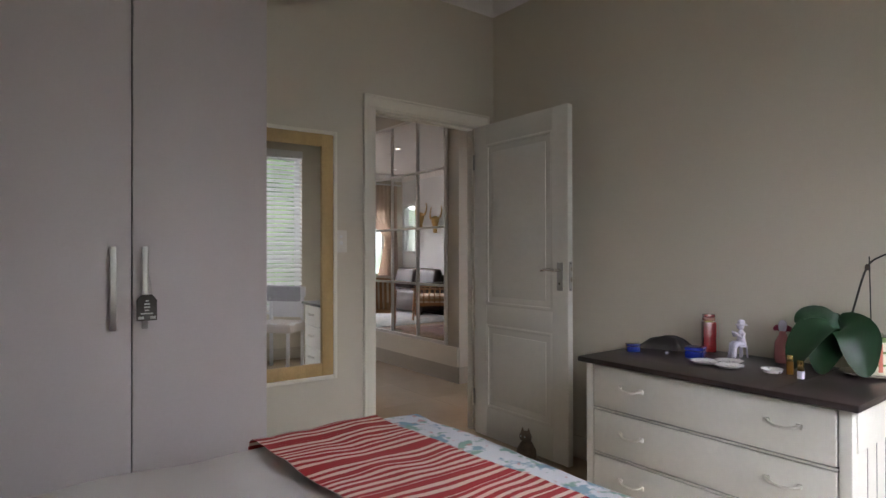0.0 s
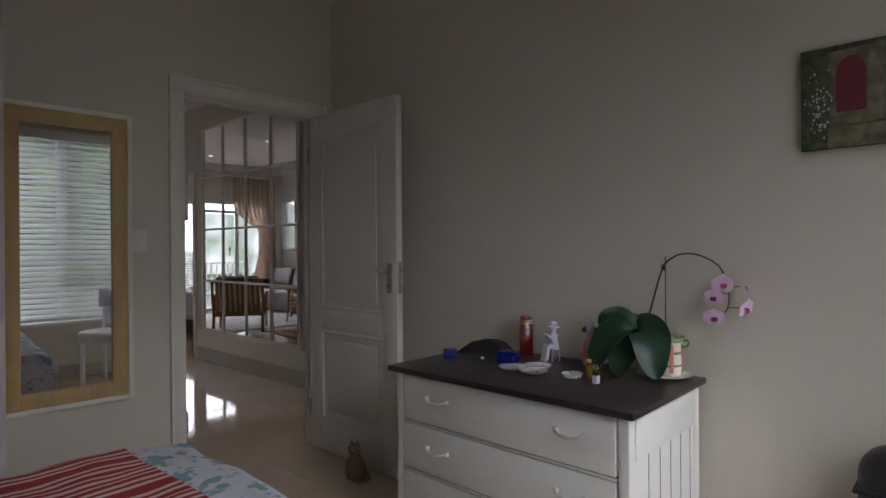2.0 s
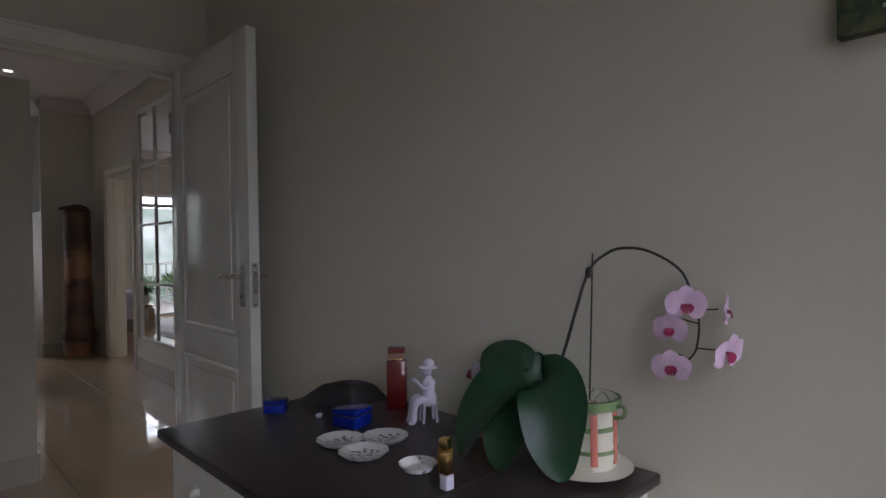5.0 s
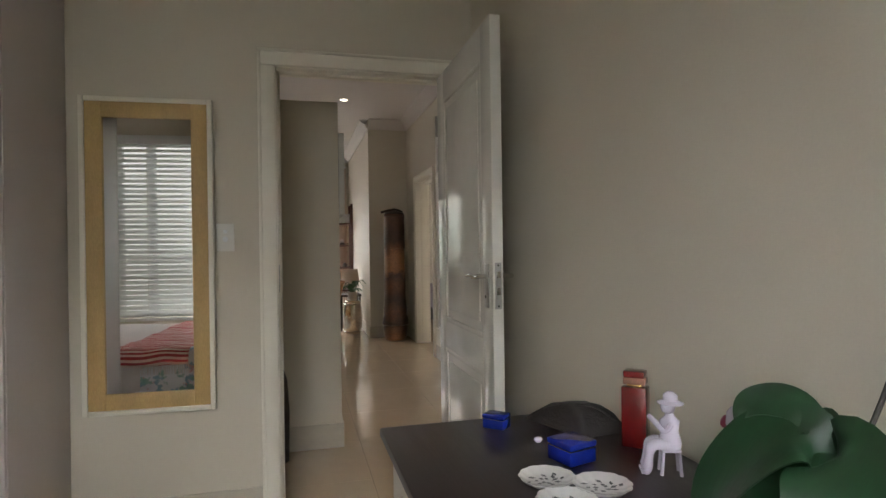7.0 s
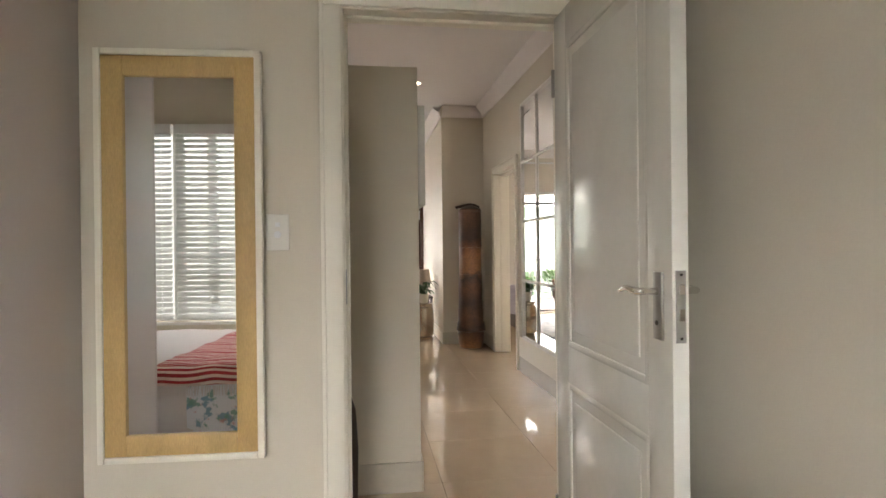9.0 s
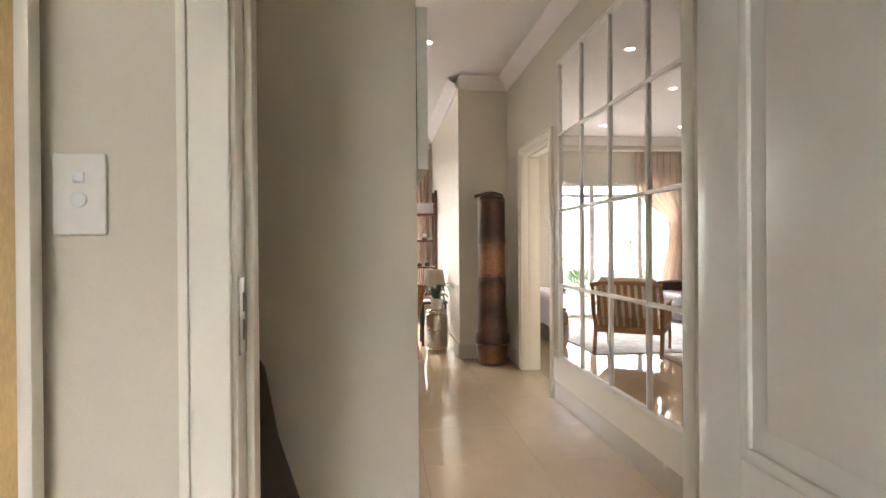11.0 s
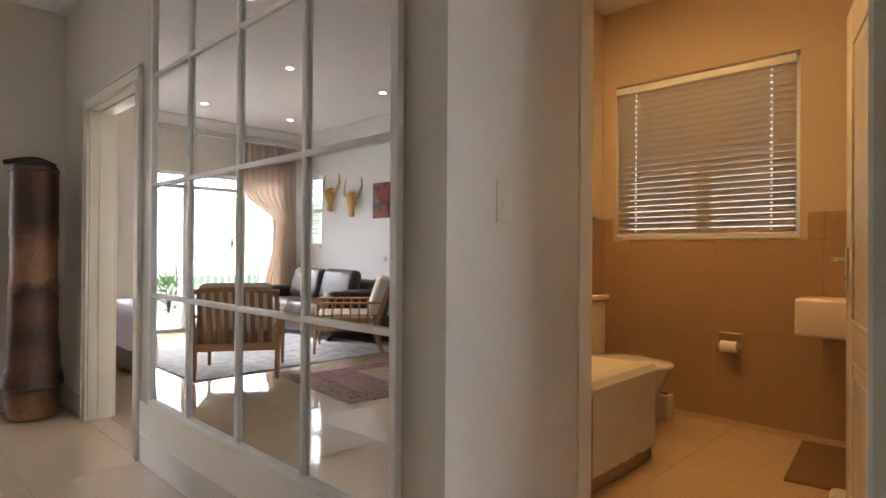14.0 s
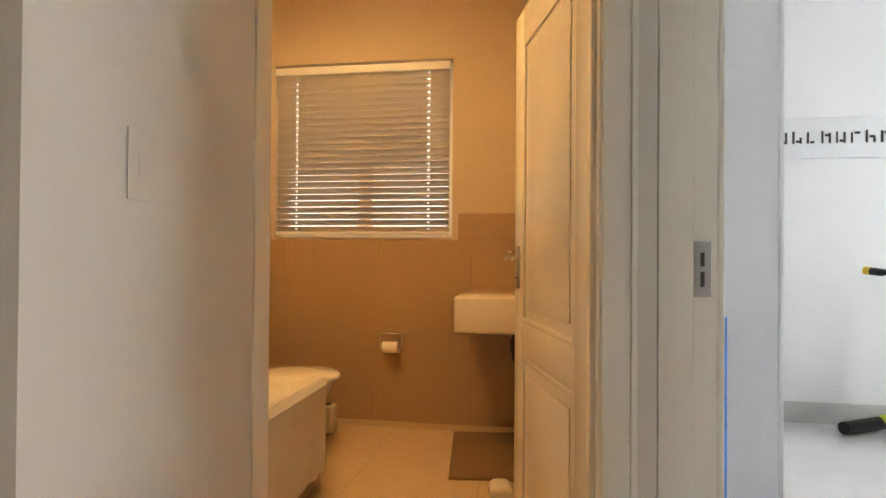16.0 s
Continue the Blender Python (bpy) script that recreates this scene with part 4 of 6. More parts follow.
for y in (0.1, 0.8):
    pw = thing("pillow", "plump white pillow at the head of the bed", "pillow", pose(-3.1, -2.62 + y, 0.592), "pillows on the bed")
    bm = bmesh.new()
    add_box(bm, (0, 0, 0), (0.42, 0.62, 0.16), 0.075, seg=5)
    part("pillowcase", bm, M["sheet"], pw, smooth=60)
tb = thing("bed_throw", "red and cream striped woven throw across the bed foot", "throw", pose(-1.875, -2.64, 0.515))
bm = bmesh.new()
add_drape(bm, (0, 0, 0), (0.445, Wd + 0.04, 0.10), 0.065, 16, 46, 0.012, 8.0, (0, 0, 1, 1), 5.0)
for v in bm.verts:
    v.co.x += 0.02 * math.sin(v.co.y * 3.1)
part("cloth", bm, M["throw"], tb)
for y, s in ((0.0, -1), (Wd + 0.04, 1)):
    bm = bmesh.new()
    for k in range(38):
        x = 0.006 + k * 0.0118 + 0.02 * math.sin(y * 3.1)
        sway = random.uniform(-0.004, 0.004)
        add_tube(bm, [(x, y - s * 0.002, 0.008), (x + sway, y + s * 0.003, -0.022), (x + sway * 1.8, y + s * 0.002, -0.052)], [0.0035, 0.003, 0.002], 5)
    part("fringe", bm, M["sheet"], tb, "cream knotted fringe", smooth=True)

# dresser
dr = thing("dresser", "cream painted chest of drawers with a dark stained top", "dresser", pose(-0.51, -2.315, 0))
DX, DY, DZ = 0.615, 1.05, 0.745
piece("tabletop", (0, 0, DZ - 0.024), (DX, DY, DZ), M["dark_top"], dr, 0.006, "dark stained wooden top")
piece("top_seam", (0.02, 0.24, DZ - 0.0003), (DX - 0.02, 0.2422, DZ + 0.0005), M["seam"], dr)
piece("body", (0.045, 0.035, 0.07), (DX - 0.01, DY - 0.035, DZ - 0.0245), M["dresser"], dr, 0.002)
for y0 in (0.026, DY - 0.062):
    piece("corner_post", (0.030, y0, 0.0), (0.075, y0 + 0.036, DZ - 0.0245), M["dresser"], dr, 0.004)
    piece("corner_post", (DX - 0.05, y0, 0.0), (DX - 0.005, y0 + 0.036, DZ - 0.0245), M["dresser"], dr, 0.004)
for i in range(3):
    z1 = 0.714 - i * 0.193
    z0 = z1 - 0.178
    dw = piece("drawer", (0.026, 0.068, z0), (0.046, DY - 0.068, z1), M["dresser"], dr, 0.004)
    piece("drawer_divider", (0.0285, 0.064, z0 - 0.0112), (0.0446, DY - 0.064, z0 - 0.0038), M["dresser"], dr, 0.001)
    # dark strips stand for the shade above and below the divider
    for zz in (z0 - 0.0038, z0 - 0.0150):
        piece("drawer_gap_shade", (0.0365, 0.064, zz), (0.0440, DY - 0.064, zz + 0.0038), M["seam"], dr)
    for y in (0.22, 0.795):
        bm = bmesh.new()
        zc = (z0 + z1) / 2 + 0.01
        add_tube(bm, arc([(0.028, y - 0.052, zc + 0.004), (0.010, y - 0.046, zc + 0.004), (0.000, y - 0.02, zc - 0.004), (0.000, y + 0.02, zc - 0.004), (0.010, y + 0.046, zc + 0.004), (0.028, y + 0.052, zc + 0.004)], 5), 0.0052, 8)
        for s in (-1, 1):
            add_lathe(bm, [(0.009, -0.008), (0.010, 0), (0.009, 0.008)], (0.022, y + s * 0.05, zc + 0.004), 10)
        part("drawer_handle", bm, M["handle"], dw, "curved pale metal bow handle", smooth=True)
piece("apron", (0.028, 0.068, 0.065), (0.046, DY - 0.068, 0.132), M["dresser"], dr, 0.004)
bm = bmesh.new()
add_box(bm, (0.075, 0.030, 0.08), (DX - 0.05, 0.036, DZ - 0.10), 0.001)
part("side_panel", bm, M["dresser"], dr)
for a, b in ((0.08, 0.14), (DZ - 0.165, DZ - 0.026)):
    piece("side_rail", (0.075, 0.024, a), (DX - 0.05, 0.034, b), M["dresser"], dr, 0.003)
for k in range(1, 6):
    x = 0.086 + k * 0.088
    # flat dark strip in place of a groove's shade
    piece("groove_shade_strip", (x - 0.002, 0.0292, 0.14), (x + 0.002, 0.0302, DZ - 0.165), M["seam"], dr)
TZ = DZ + 0.0005


def lidded_box(m, sx, sy, sz, label):
    root = thing("trinket_box", label, "box", m, "blue trinket boxes")
    piece("box_body", (-sx / 2, -sy / 2, 0), (sx / 2, sy / 2, sz * 0.68), M["blue"], root, 0.003)
    bm = bmesh.new()
    add_box(bm, (-sx / 2 - 0.0015, -sy / 2 - 0.0015, sz * 0.70), (sx / 2 + 0.0015, sy / 2 + 0.0015, sz), 0.004)
    part("lid", bm, M["blue"], root, smooth=30)
    piece("rim", (-sx / 2 - 0.001, -sy / 2 - 0.001, sz * 0.672), (sx / 2 + 0.001, sy / 2 + 0.001, sz * 0.698), M["brass"], root)


lidded_box(pose(-0.222, -1.352, TZ, 0, 0, -46), 0.058, 0.045, 0.036, "small cobalt blue lidded trinket box on the dresser")
lidded_box(pose(-0.143, -1.609, TZ, 0, 0, 16), 0.074, 0.072, 0.047, "larger cobalt blue lidded trinket box on the dresser")
pouch = thing("leather_pouch", "slouched black leather pouch on the dresser", "pouch", pose(0, 0, TZ))
bm = bmesh.new()
PN = 18
corners = [Vector((-0.125, -1.305, 0)), Vector((-0.055, -1.495, 0)), Vector((0.075, -1.485, 0)), Vector((0.085, -1.275, 0))]
skin = []
for i in range(PN + 1):
    row = []
    for j in range(PN + 1):
        u, w = i / PN, j / PN
        p = corners[0].lerp(corners[3], u).lerp(corners[1].lerp(corners[2], u), w)
        rim = min(1, 5 * min(u, 1 - u, w, 1 - w)) ** 0.75
        ridge = max(0, 1 - math.hypot((p.x + 0.035) / 0.12, (p.y + 1.415) / 0.10))
        p.z = rim * (0.040 + 0.022 * ridge + 0.006 * noise.noise(p * 26)) + 0.0005
        row.append(bm.verts.new(p))
    skin.append(row)
for i in range(PN):
    for j in range(PN):
        bm.faces.new((skin[i][j], skin[i + 1][j], skin[i + 1][j + 1], skin[i][j + 1]))
edge = [skin[i][0] for i in range(PN + 1)] + [skin[PN][j] for j in range(1, PN + 1)] + [skin[i][PN] for i in range(PN - 1, -1, -1)] + [skin[0][j] for j in range(PN - 1, 0, -1)]
bm.faces.new(edge[::-1])
part("pouch_body", bm, M["black"], pouch, smooth=60)
bm = bmesh.new()
add_tube(bm, arc([(-0.112, -1.32, 0.014), (-0.075, -1.36, 0.046), (-0.035, -1.42, 0.062), (0.01, -1.445, 0.054), (0.06, -1.475, 0.016)], 6), 0.0022, 6)
part("flap_seam", bm, M["black"], pouch, "raised seam along the flap", smooth=True)

bt = thing("perfume_bottle", "tall red glass perfume bottle with a square red stopper", "bottle", pose(0.036, -1.574, TZ, 0, 0, -46))
piece("bottle_body", (-0.028, -0.02, 0), (0.028, 0.02, 0.138), M["red_glass"], bt, 0.004)
piece("gold_neck", (-0.017, -0.013, 0.1382), (0.017, 0.013, 0.143), M["brass"], bt, 0.002)
piece("stopper", (-0.024, -0.018, 0.1432), (0.024, 0.018, 0.158), M["rose_gold"], bt, 0.002, "rose gold stopper block")
piece("stopper_cap", (-0.024, -0.018, 0.1582), (0.024, 0.018, 0.174), M["red_glass"], bt, 0.004)
bt = thing("perfume_bottle", "slim pink perfume bottle with a bow at its neck", "bottle", pose(0.03, -1.89, TZ))
bm = bmesh.new()
add_lathe(bm, [(0.028, 0), (0.033, 0.02), (0.030, 0.08), (0.014, 0.115), (0.011, 0.13)], seg=16)
part("bottle_body", bm, M["pink_glass"], bt, smooth=True)
bm = bmesh.new()
add_lathe(bm, [(0.013, 0.1302), (0.017, 0.145), (0.015, 0.165), (0.006, 0.175)], seg=12)
part("cap", bm, M["porcelain"], bt, "frosted rounded cap", smooth=True)
bm = bmesh.new()
for s in (-1, 1):
    add_blade(bm, arc([(0, 0, 0.13), (0.0, s * 0.02, 0.142), (0, s * 0.035, 0.132)], 4), [0.003, 0.007, 0.010, 0.012, 0.013, 0.012, 0.010, 0.008, 0.004], (1, 0, 0), 0.002)
part("bow", bm, M["lip"], bt, "red ribbon bow")
bt = thing("scent_flask", "small square amber scent flask with a gold cap", "bottle", pose(-0.195, -2.005, TZ, 0, 0, 20))
piece("flask", (-0.014, -0.012, 0), (0.014, 0.012, 0.05), M["amber"], bt, 0.003)
piece("cap", (-0.011, -0.010, 0.0502), (0.011, 0.010, 0.072), M["brass"], bt, 0.002)
bt = thing("lipstick", "gold and white lipstick tube standing on the dresser", "lipstick", pose(-0.245, -2.06, TZ))
piece("tube", (-0.010, -0.010, 0), (0.010, 0.010, 0.028), M["porcelain"], bt, 0.002)
piece("cap", (-0.009, -0.009, 0.0282), (0.009, 0.009, 0.066), M["brass"], bt, 0.002)
bm = bmesh.new()
add_lathe(bm, [(0.006, 0), (0.011, 0.006), (0.009, 0.011), (0.003, 0.013)], seg=12, squash=0.7)
solid("pebble_ring", bm, M["porcelain"], "tiny white ring dropped on the dresser", "ring", pose(-0.167, -1.487, TZ), True)

# trefoil dish
td = thing("trefoil_dish", "white three-lobed dish printed with flowers", "dish", pose(-0.218, -1.757, TZ, 0, 0, -5))
for k in range(3):
    a = 2 * math.pi * k / 3
    bm = bmesh.new()
    cx, cy, seg = 0.060 * math.cos(a), 0.060 * math.sin(a), 72
    rings = []
    for r, z in ((0.016, 0.001), (0.040, 0.004), (0.053, 0.012), (0.056, 0.0125), (0.047, 0.004), (0.027, 0.0)):
        rings.append([bm.verts.new((cx + r * (0.96 + 0.05 * abs(math.sin(6 * t))) * math.cos(t), cy + r * (0.96 + 0.05 * abs(math.sin(6 * t))) * math.sin(t), z)) for t in [2 * math.pi * i / seg for i in range(seg)]])
    for p, q in zip(rings, rings[1:]):
        for i in range(seg):
            bm.faces.new((p[i], p[(i + 1) % seg], q[(i + 1) % seg], q[i]))
    bm.faces.new(rings[0])
    bm.faces.new(rings[-1])
    lobe = part("lobe", bm, M["dish_white"], td, smooth=True)
    bm = bmesh.new()
    for q in range(15):
        t0, d0 = 2.4 * q + k, 0.004 + 0.0017 * q
        x, y, z = cx + 1.25 * d0 * math.cos(t0), cy + 0.8 * d0 * math.sin(t0), 0.0026 + 0.09 * d0
        t1, ln = t0 + 0.9, 0.011 + 0.003 * (q % 3)
        w = 0.0038 + 0.001 * (q % 2)
        pts = ((0, 0), (0.5 * ln, w), (ln, 0), (0.5 * ln, -w))
        bm.faces.new([bm.verts.new((x + p * math.cos(t1) - v * math.sin(t1), y + p * math.sin(t1) + v * math.cos(t1), z + 0.09 * p)) for p, v in pts])
    part("printed_flower", bm, M["dish_print"], lobe, "dark grey printed flower spray")
bm = bmesh.new()
add_lathe(bm, [(0.018, 0), (0.030, 0.004), (0.038, 0.017), (0.040, 0.017), (0.036, 0.015), (0.026, 0.004), (0.004, 0.003)], seg=28)
solid("ring_dish", bm, M["dish"], "small round printed porcelain dish on the dresser", "dish", pose(-0.225, -1.955, TZ), True)

# figurine
bm = bmesh.new()
add_box(bm, (-0.02, -0.018, 0.045), (0.02, 0.018, 0.052), 0.003)
for x in (-0.015, 0.015):
    for y in (-0.013, 0.013):
        add_tube(bm, [(x * 1.25, y * 1.25, 0), (x, y, 0.046)], 0.0038, 6)
add_lathe(bm, [(0.022, 0.05), (0.024, 0.062), (0.017, 0.085), (0.020, 0.105), (0.010, 0.115), (0.008, 0.121)], (0, 0, 0), 14, 0.8)
for y in (-0.011, 0.011):
    add_tube(bm, arc([(-0.004, y, 0.058), (-0.030, y, 0.060), (-0.040, y, 0.046), (-0.046, y, 0.010), (-0.058, y, 0.004)], 5), [0.012] * 8 + [0.0115, 0.011, 0.010, 0.009, 0.009, 0.010, 0.011, 0.011, 0.010, 0.009, 0.006, 0.006, 0.006][:13], 8)
for y in (-1, 1):
    add_tube(bm, arc([(0, y * 0.018, 0.104), (-0.014, y * 0.022, 0.090), (-0.032, y * 0.010, 0.106), (-0.038, y * 0.004, 0.112)], 5), 0.0052, 8)
add_lathe(bm, [(0.003, 0.119), (0.012, 0.124), (0.015, 0.134), (0.013, 0.145), (0.004, 0.151)], (-0.003, 0, 0), 14)
add_lathe(bm, [(0.025, 0.140), (0.026, 0.142), (0.015, 0.147), (0.014, 0.158), (0.006, 0.164)], (0.002, 0, 0), 18)
solid("figurine", bm, M["porcelain"], "lilac-white porcelain seated figurine in a brimmed hat", "figurine", pose(0.012, -1.73, TZ, 0, 0, -25), 50)

# orchid
orc = thing("orchid", "pink moth orchid in bloom with broad dark leaves", "plant", pose(0.01, -2.19, TZ))
POT = (0.025, -0.002)
bm = bmesh.new()
add_lathe(bm, [(0.055, 0.008), (0.060, 0.03), (0.058, 0.125), (0.066, 0.14), (0.064, 0.146), (0.056, 0.142), (0.052, 0.115), (0.0, 0.112)][:-1], (*POT, 0), 32)
pt = part("pot", bm, M["pot"], orc, "cream pot with green and pink bands", smooth=35)
for z0, z1, mt in ((0.128, 0.147, "pot_green"), (0.085, 0.096, "pot_green"), (0.040, 0.050, "pot_green")):
    bm = bmesh.new()
    r = 0.0675 if z0 > 0.12 else 0.0605
    add_lathe(bm, [(r - 0.008, z0), (r, z0 + 0.001), (r, z1 - 0.001), (r - 0.008, z1)], (*POT, 0), 32)
    bmesh.ops.delete(bm, geom=[f for f in bm.faces if len(f.verts) > 4], context="FACES")
    part("glaze_band", bm, M[mt], pt, smooth=30)
for k in range(7):
    a = 2 * math.pi * k / 7 + 0.3
    piece("glaze_stripe", (0.052, -0.007, 0.02), (0.0612, 0.007, 0.122), M["pot_red"], pt, 0.001, m=Matrix.Translation((*POT, 0)) @ pose(0, 0, 0, 0, 0, math.degrees(a)))
for s in (-1, 1):
    bm = bmesh.new()
    add_tube(bm, arc([(POT[0], POT[1] + s * 0.062, 0.137), (POT[0], POT[1] + s * 0.082, 0.136), (POT[0], POT[1] + s * 0.080, 0.118), (POT[0], POT[1] + s * 0.060, 0.112)], 5), 0.004, 8)
    part("pot_ear", bm, M["pot_green"], pt, smooth=True)
bm = bmesh.new()
add_lathe(bm, [(0.05, 0.112), (0.051, 0.118), (0.03, 0.124), (0.008, 0.127)], (*POT, 0), 20)
part("bark", bm, M["soil"], pt)
for k in range(4):
    a = 1.7 * k
    bm = bmesh.new()
    add_tube(bm, arc([(POT[0], POT[1], 0.12), (POT[0] + 0.03 * math.cos(a), POT[1] + 0.03 * math.sin(a), 0.155), (POT[0] + 0.05 * math.cos(a + 0.6), POT[1] + 0.05 * math.sin(a + 0.6), 0.128)], 6), 0.0018, 6)
    part("air_root", bm, M["air_root"], orc, "pale curling air root", smooth=True)
BASE = Vector((0.0, 0.09, 0.168))
for tip, mid, w, nrm in (((-0.045, 0.228, 0.176), (-0.02, 0.174, 0.220), 0.027, (-0.9, -0.3, 0.7)), ((-0.14, 0.205, 0.010), (-0.08, 0.145, 0.155), 0.072, (-0.75, 0.25, 0.4)),
                         ((-0.10, -0.022, 0.010), (-0.075, 0.012, 0.150), 0.068, (-0.85, -0.4, 0.3)), ((-0.13, 0.11, 0.004), (-0.075, 0.095, 0.11), 0.062, (-0.9, 0, 0.2)),
                         ((0.02, 0.17, 0.09), (0.0, 0.13, 0.19), 0.030, (-0.4, 0.3, 0.6))):
    line = arc([BASE, BASE.lerp(Vector(mid), 0.5) + Vector((0, 0, 0.02)), mid, Vector(mid).lerp(Vector(tip), 0.55) + Vector((-0.01, 0, 0.012)), tip], 5)
    k = len(line)
    ws = [w * (0.16 + 0.84 * math.sin(math.pi * min(1, 0.04 + 0.96 * i / (k - 1))) ** 0.7) if i < k - 1 else w * 0.12 for i in range(k)]
    bm = bmesh.new()
    add_blade(bm, line, ws, nrm, 0.004, 0.27)
    part("leaf", bm, M["leaf"], orc, smooth=60)
bm = bmesh.new()
spray = arc([(0.0, 0.075, 0.15), (0.03, 0.06, 0.22), (0.078, 0.028, 0.390), (0.088, -0.015, 0.438), (0.09, -0.06, 0.449), (0.09, -0.112, 0.440), (0.09, -0.17, 0.405), (0.092, -0.192, 0.355), (0.09, -0.204, 0.310), (0.09, -0.199, 0.258), (0.082, -0.188, 0.236)], 6)
add_tube(bm, spray, [0.0040 - 0.0022 * i / len(spray) for i in range(len(spray))], 7)
for a, b in (((0.09, -0.204, 0.305), (0.08, -0.168, 0.314)), ((0.09, -0.199, 0.258), (0.085, -0.238, 0.260)), ((0.082, -0.188, 0.236), (0.075, -0.17, 0.246)), ((0.09, -0.2, 0.33), (0.088, -0.24, 0.335))):
    add_tube(bm, [a, b], 0.0016, 6)
part("flower_stem", bm, M["stem"], orc, smooth=True)
bm = bmesh.new()
add_tube(bm, [(0.035, 0.0, 0.115), (0.090, 0.021, 0.438)], 0.0022, 6)
part("support_cane", bm, M["stem"], orc, smooth=True)
bm = bmesh.new()
add_lathe(bm, [(0.004, -0.012), (0.009, -0.005), (0.008, 0.006), (0.003, 0.012)], (0.082, 0.025, 0.397), 10)
part("stem_clip", bm, M["dark_wood"], orc, "dark red stem clip", smooth=True)


def bloom(x, y, z, turn, size, tip):
    m = Matrix.Translation((x, y, z)) @ pose(0, 0, 0, 0, 0, turn) @ pose(0, 0, 0, tip, 0, 0)
    bm = bmesh.new()
    for ang, ln, w in ((90, 1.0, 0.42), (210, 1.0, 0.40), (330, 1.0, 0.40), (15, 1.05, 0.62), (165, 1.05, 0.62)):
        a = radians(ang)
        line = [Vector((ln * size * q * math.cos(a), -0.18 * size * math.sin(q * 2.4), ln * size * q * math.sin(a))) for q in (0.05, 0.2, 0.4, 0.6, 0.8, 0.93, 1.0)]
        add_blade(bm, line, [w * size * v for v in (0.15, 0.55, 0.9, 1.0, 0.85, 0.5, 0.12)], (0, -1, 0.01), 0.0012, 0.12)
    bmesh.ops.transform(bm, matrix=m, verts=bm.verts)
    fl = part("blossom", bm, M["petal"], orc, smooth=60)
    bm = bmesh.new()
    for s in (-1, 0, 1):
        add_blade(bm, arc([(0, -0.05 * size, 0), (s * 0.2 * size, -0.35 * size, -0.08 * size), (s * 0.12 * size, -0.42 * size, -0.38 * size)], 4), [size * v for v in (0.06, 0.09, 0.12, 0.14, 0.14, 0.12, 0.09, 0.06, 0.02)], (0, -1, 0.4), 0.0012, 0.2)
    bmesh.ops.transform(bm, matrix=m, verts=bm.verts)
    part("lip", bm, M["lip"], fl, "crimson lip", smooth=60)


bloom(0.072, -0.186, 0.3415, -52, 0.037, 6)
bloom(0.066, -0.161, 0.2935, -85, 0.032, 4)
bloom(0.066, -0.161, 0.2225, -72, 0.035, 14)
bloom(0.072, -0.258, 0.2605, -14, 0.038, 18)
bloom(0.082, -0.252, 0.3325, 15, 0.033, 0)
bm = bmesh.new()
add_lathe(bm, [(0.045, 0), (0.075, 0.003), (0.095, 0.010), (0.097, 0.011), (0.07, 0.007), (0.01, 0.0065)], seg=36)
solid("saucer", bm, M["ceramic"], "white porcelain plate under the orchid pot", "saucer", pose(0.02, -2.192, TZ), True)

# painting
pa = thing("painting", "small oil painting of a red arched garden door", "painting", pose(0.1195, -2.612, 1.533, 0, 0, -90))
PW, PH = 0.272, 0.325
piece("canvas", (0, 0.002, 0), (PW, 0.03, PH), M["paint_wall"], pa, 0.002)
bm = bmesh.new()
add_box(bm, (0.078, -0.0004, 0.075), (0.222, 0.0018, PH - 0.018), 0.0005)
part("painted_wall", bm, M["paint_stone"], pa)
bm = bmesh.new()
n_ = 14
ring = [(0.137 + 0.040 * math.cos(math.pi * k / n_), 0.225 + 0.06 * math.sin(math.pi * k / n_)) for k in range(n_ + 1)] + [(0.097, 0.11), (0.177, 0.11)]
f_ = [bm.verts.new((x, -0.0016, z)) for x, z in ring]
b_ = [bm.verts.new((x, -0.0002, z)) for x, z in ring]
bm.faces.new(f_)
for k in range(len(ring)):
    bm.faces.new((f_[k], f_[(k + 1) % len(ring)], b_[(k + 1) % len(ring)], b_[k]))
part("painted_door", bm, M["paint_door"], pa, "dark red arched door")
for z, x0, x1 in ((0.090, 0.092, 0.182), (0.070, 0.082, 0.195), (0.0, 0.075, 0.268)):
    piece("painted_step", (x0, -0.0012, z), (x1, -0.0002, z + (0.016 if z else 0.066)), M["paint_stone"], pa)
bm = bmesh.new()
for k in range(70):
    x, z = random.gauss(0.050, 0.016), random.gauss(0.13, 0.05)
    if 0.01 < x < 0.092 and 0.03 < z < 0.29:
        s = random.uniform(0.0012, 0.003)
        add_box(bm, (x - s, -0.0006, z - s), (x + s, 0.0021, z + s * 1.4))
part("painted_blossom", bm, M["paint_dots"], pa)
bm = bmesh.new()
for k in range(160):
    x, z = (random.uniform(0.195, 0.265) if k % 2 else random.uniform(0.005, 0.085)), random.uniform(0.02, 0.31)
    s = random.uniform(0.002, 0.006)
    add_box(bm, (x, 0.0008, z), (x + s, 0.0021, z + s * 1.3))
part("painted_leaves", bm, M["paint_leaf"], pa)

# cat door stop and bag behind the door
ct = thing("cat_doorstop", "brown tabby cat doorstop beside the open door", "doorstop", pose(-0.155, -0.607, 0, 0, 0, -75))
bm = bmesh.new()
add_lathe(bm, [(0.052, 0), (0.062, 0.03), (0.056, 0.08), (0.036, 0.115), (0.024, 0.13)], seg=20, squash=0.8)
part("body", bm, M["cat"], ct, smooth=True)
bm = bmesh.new()
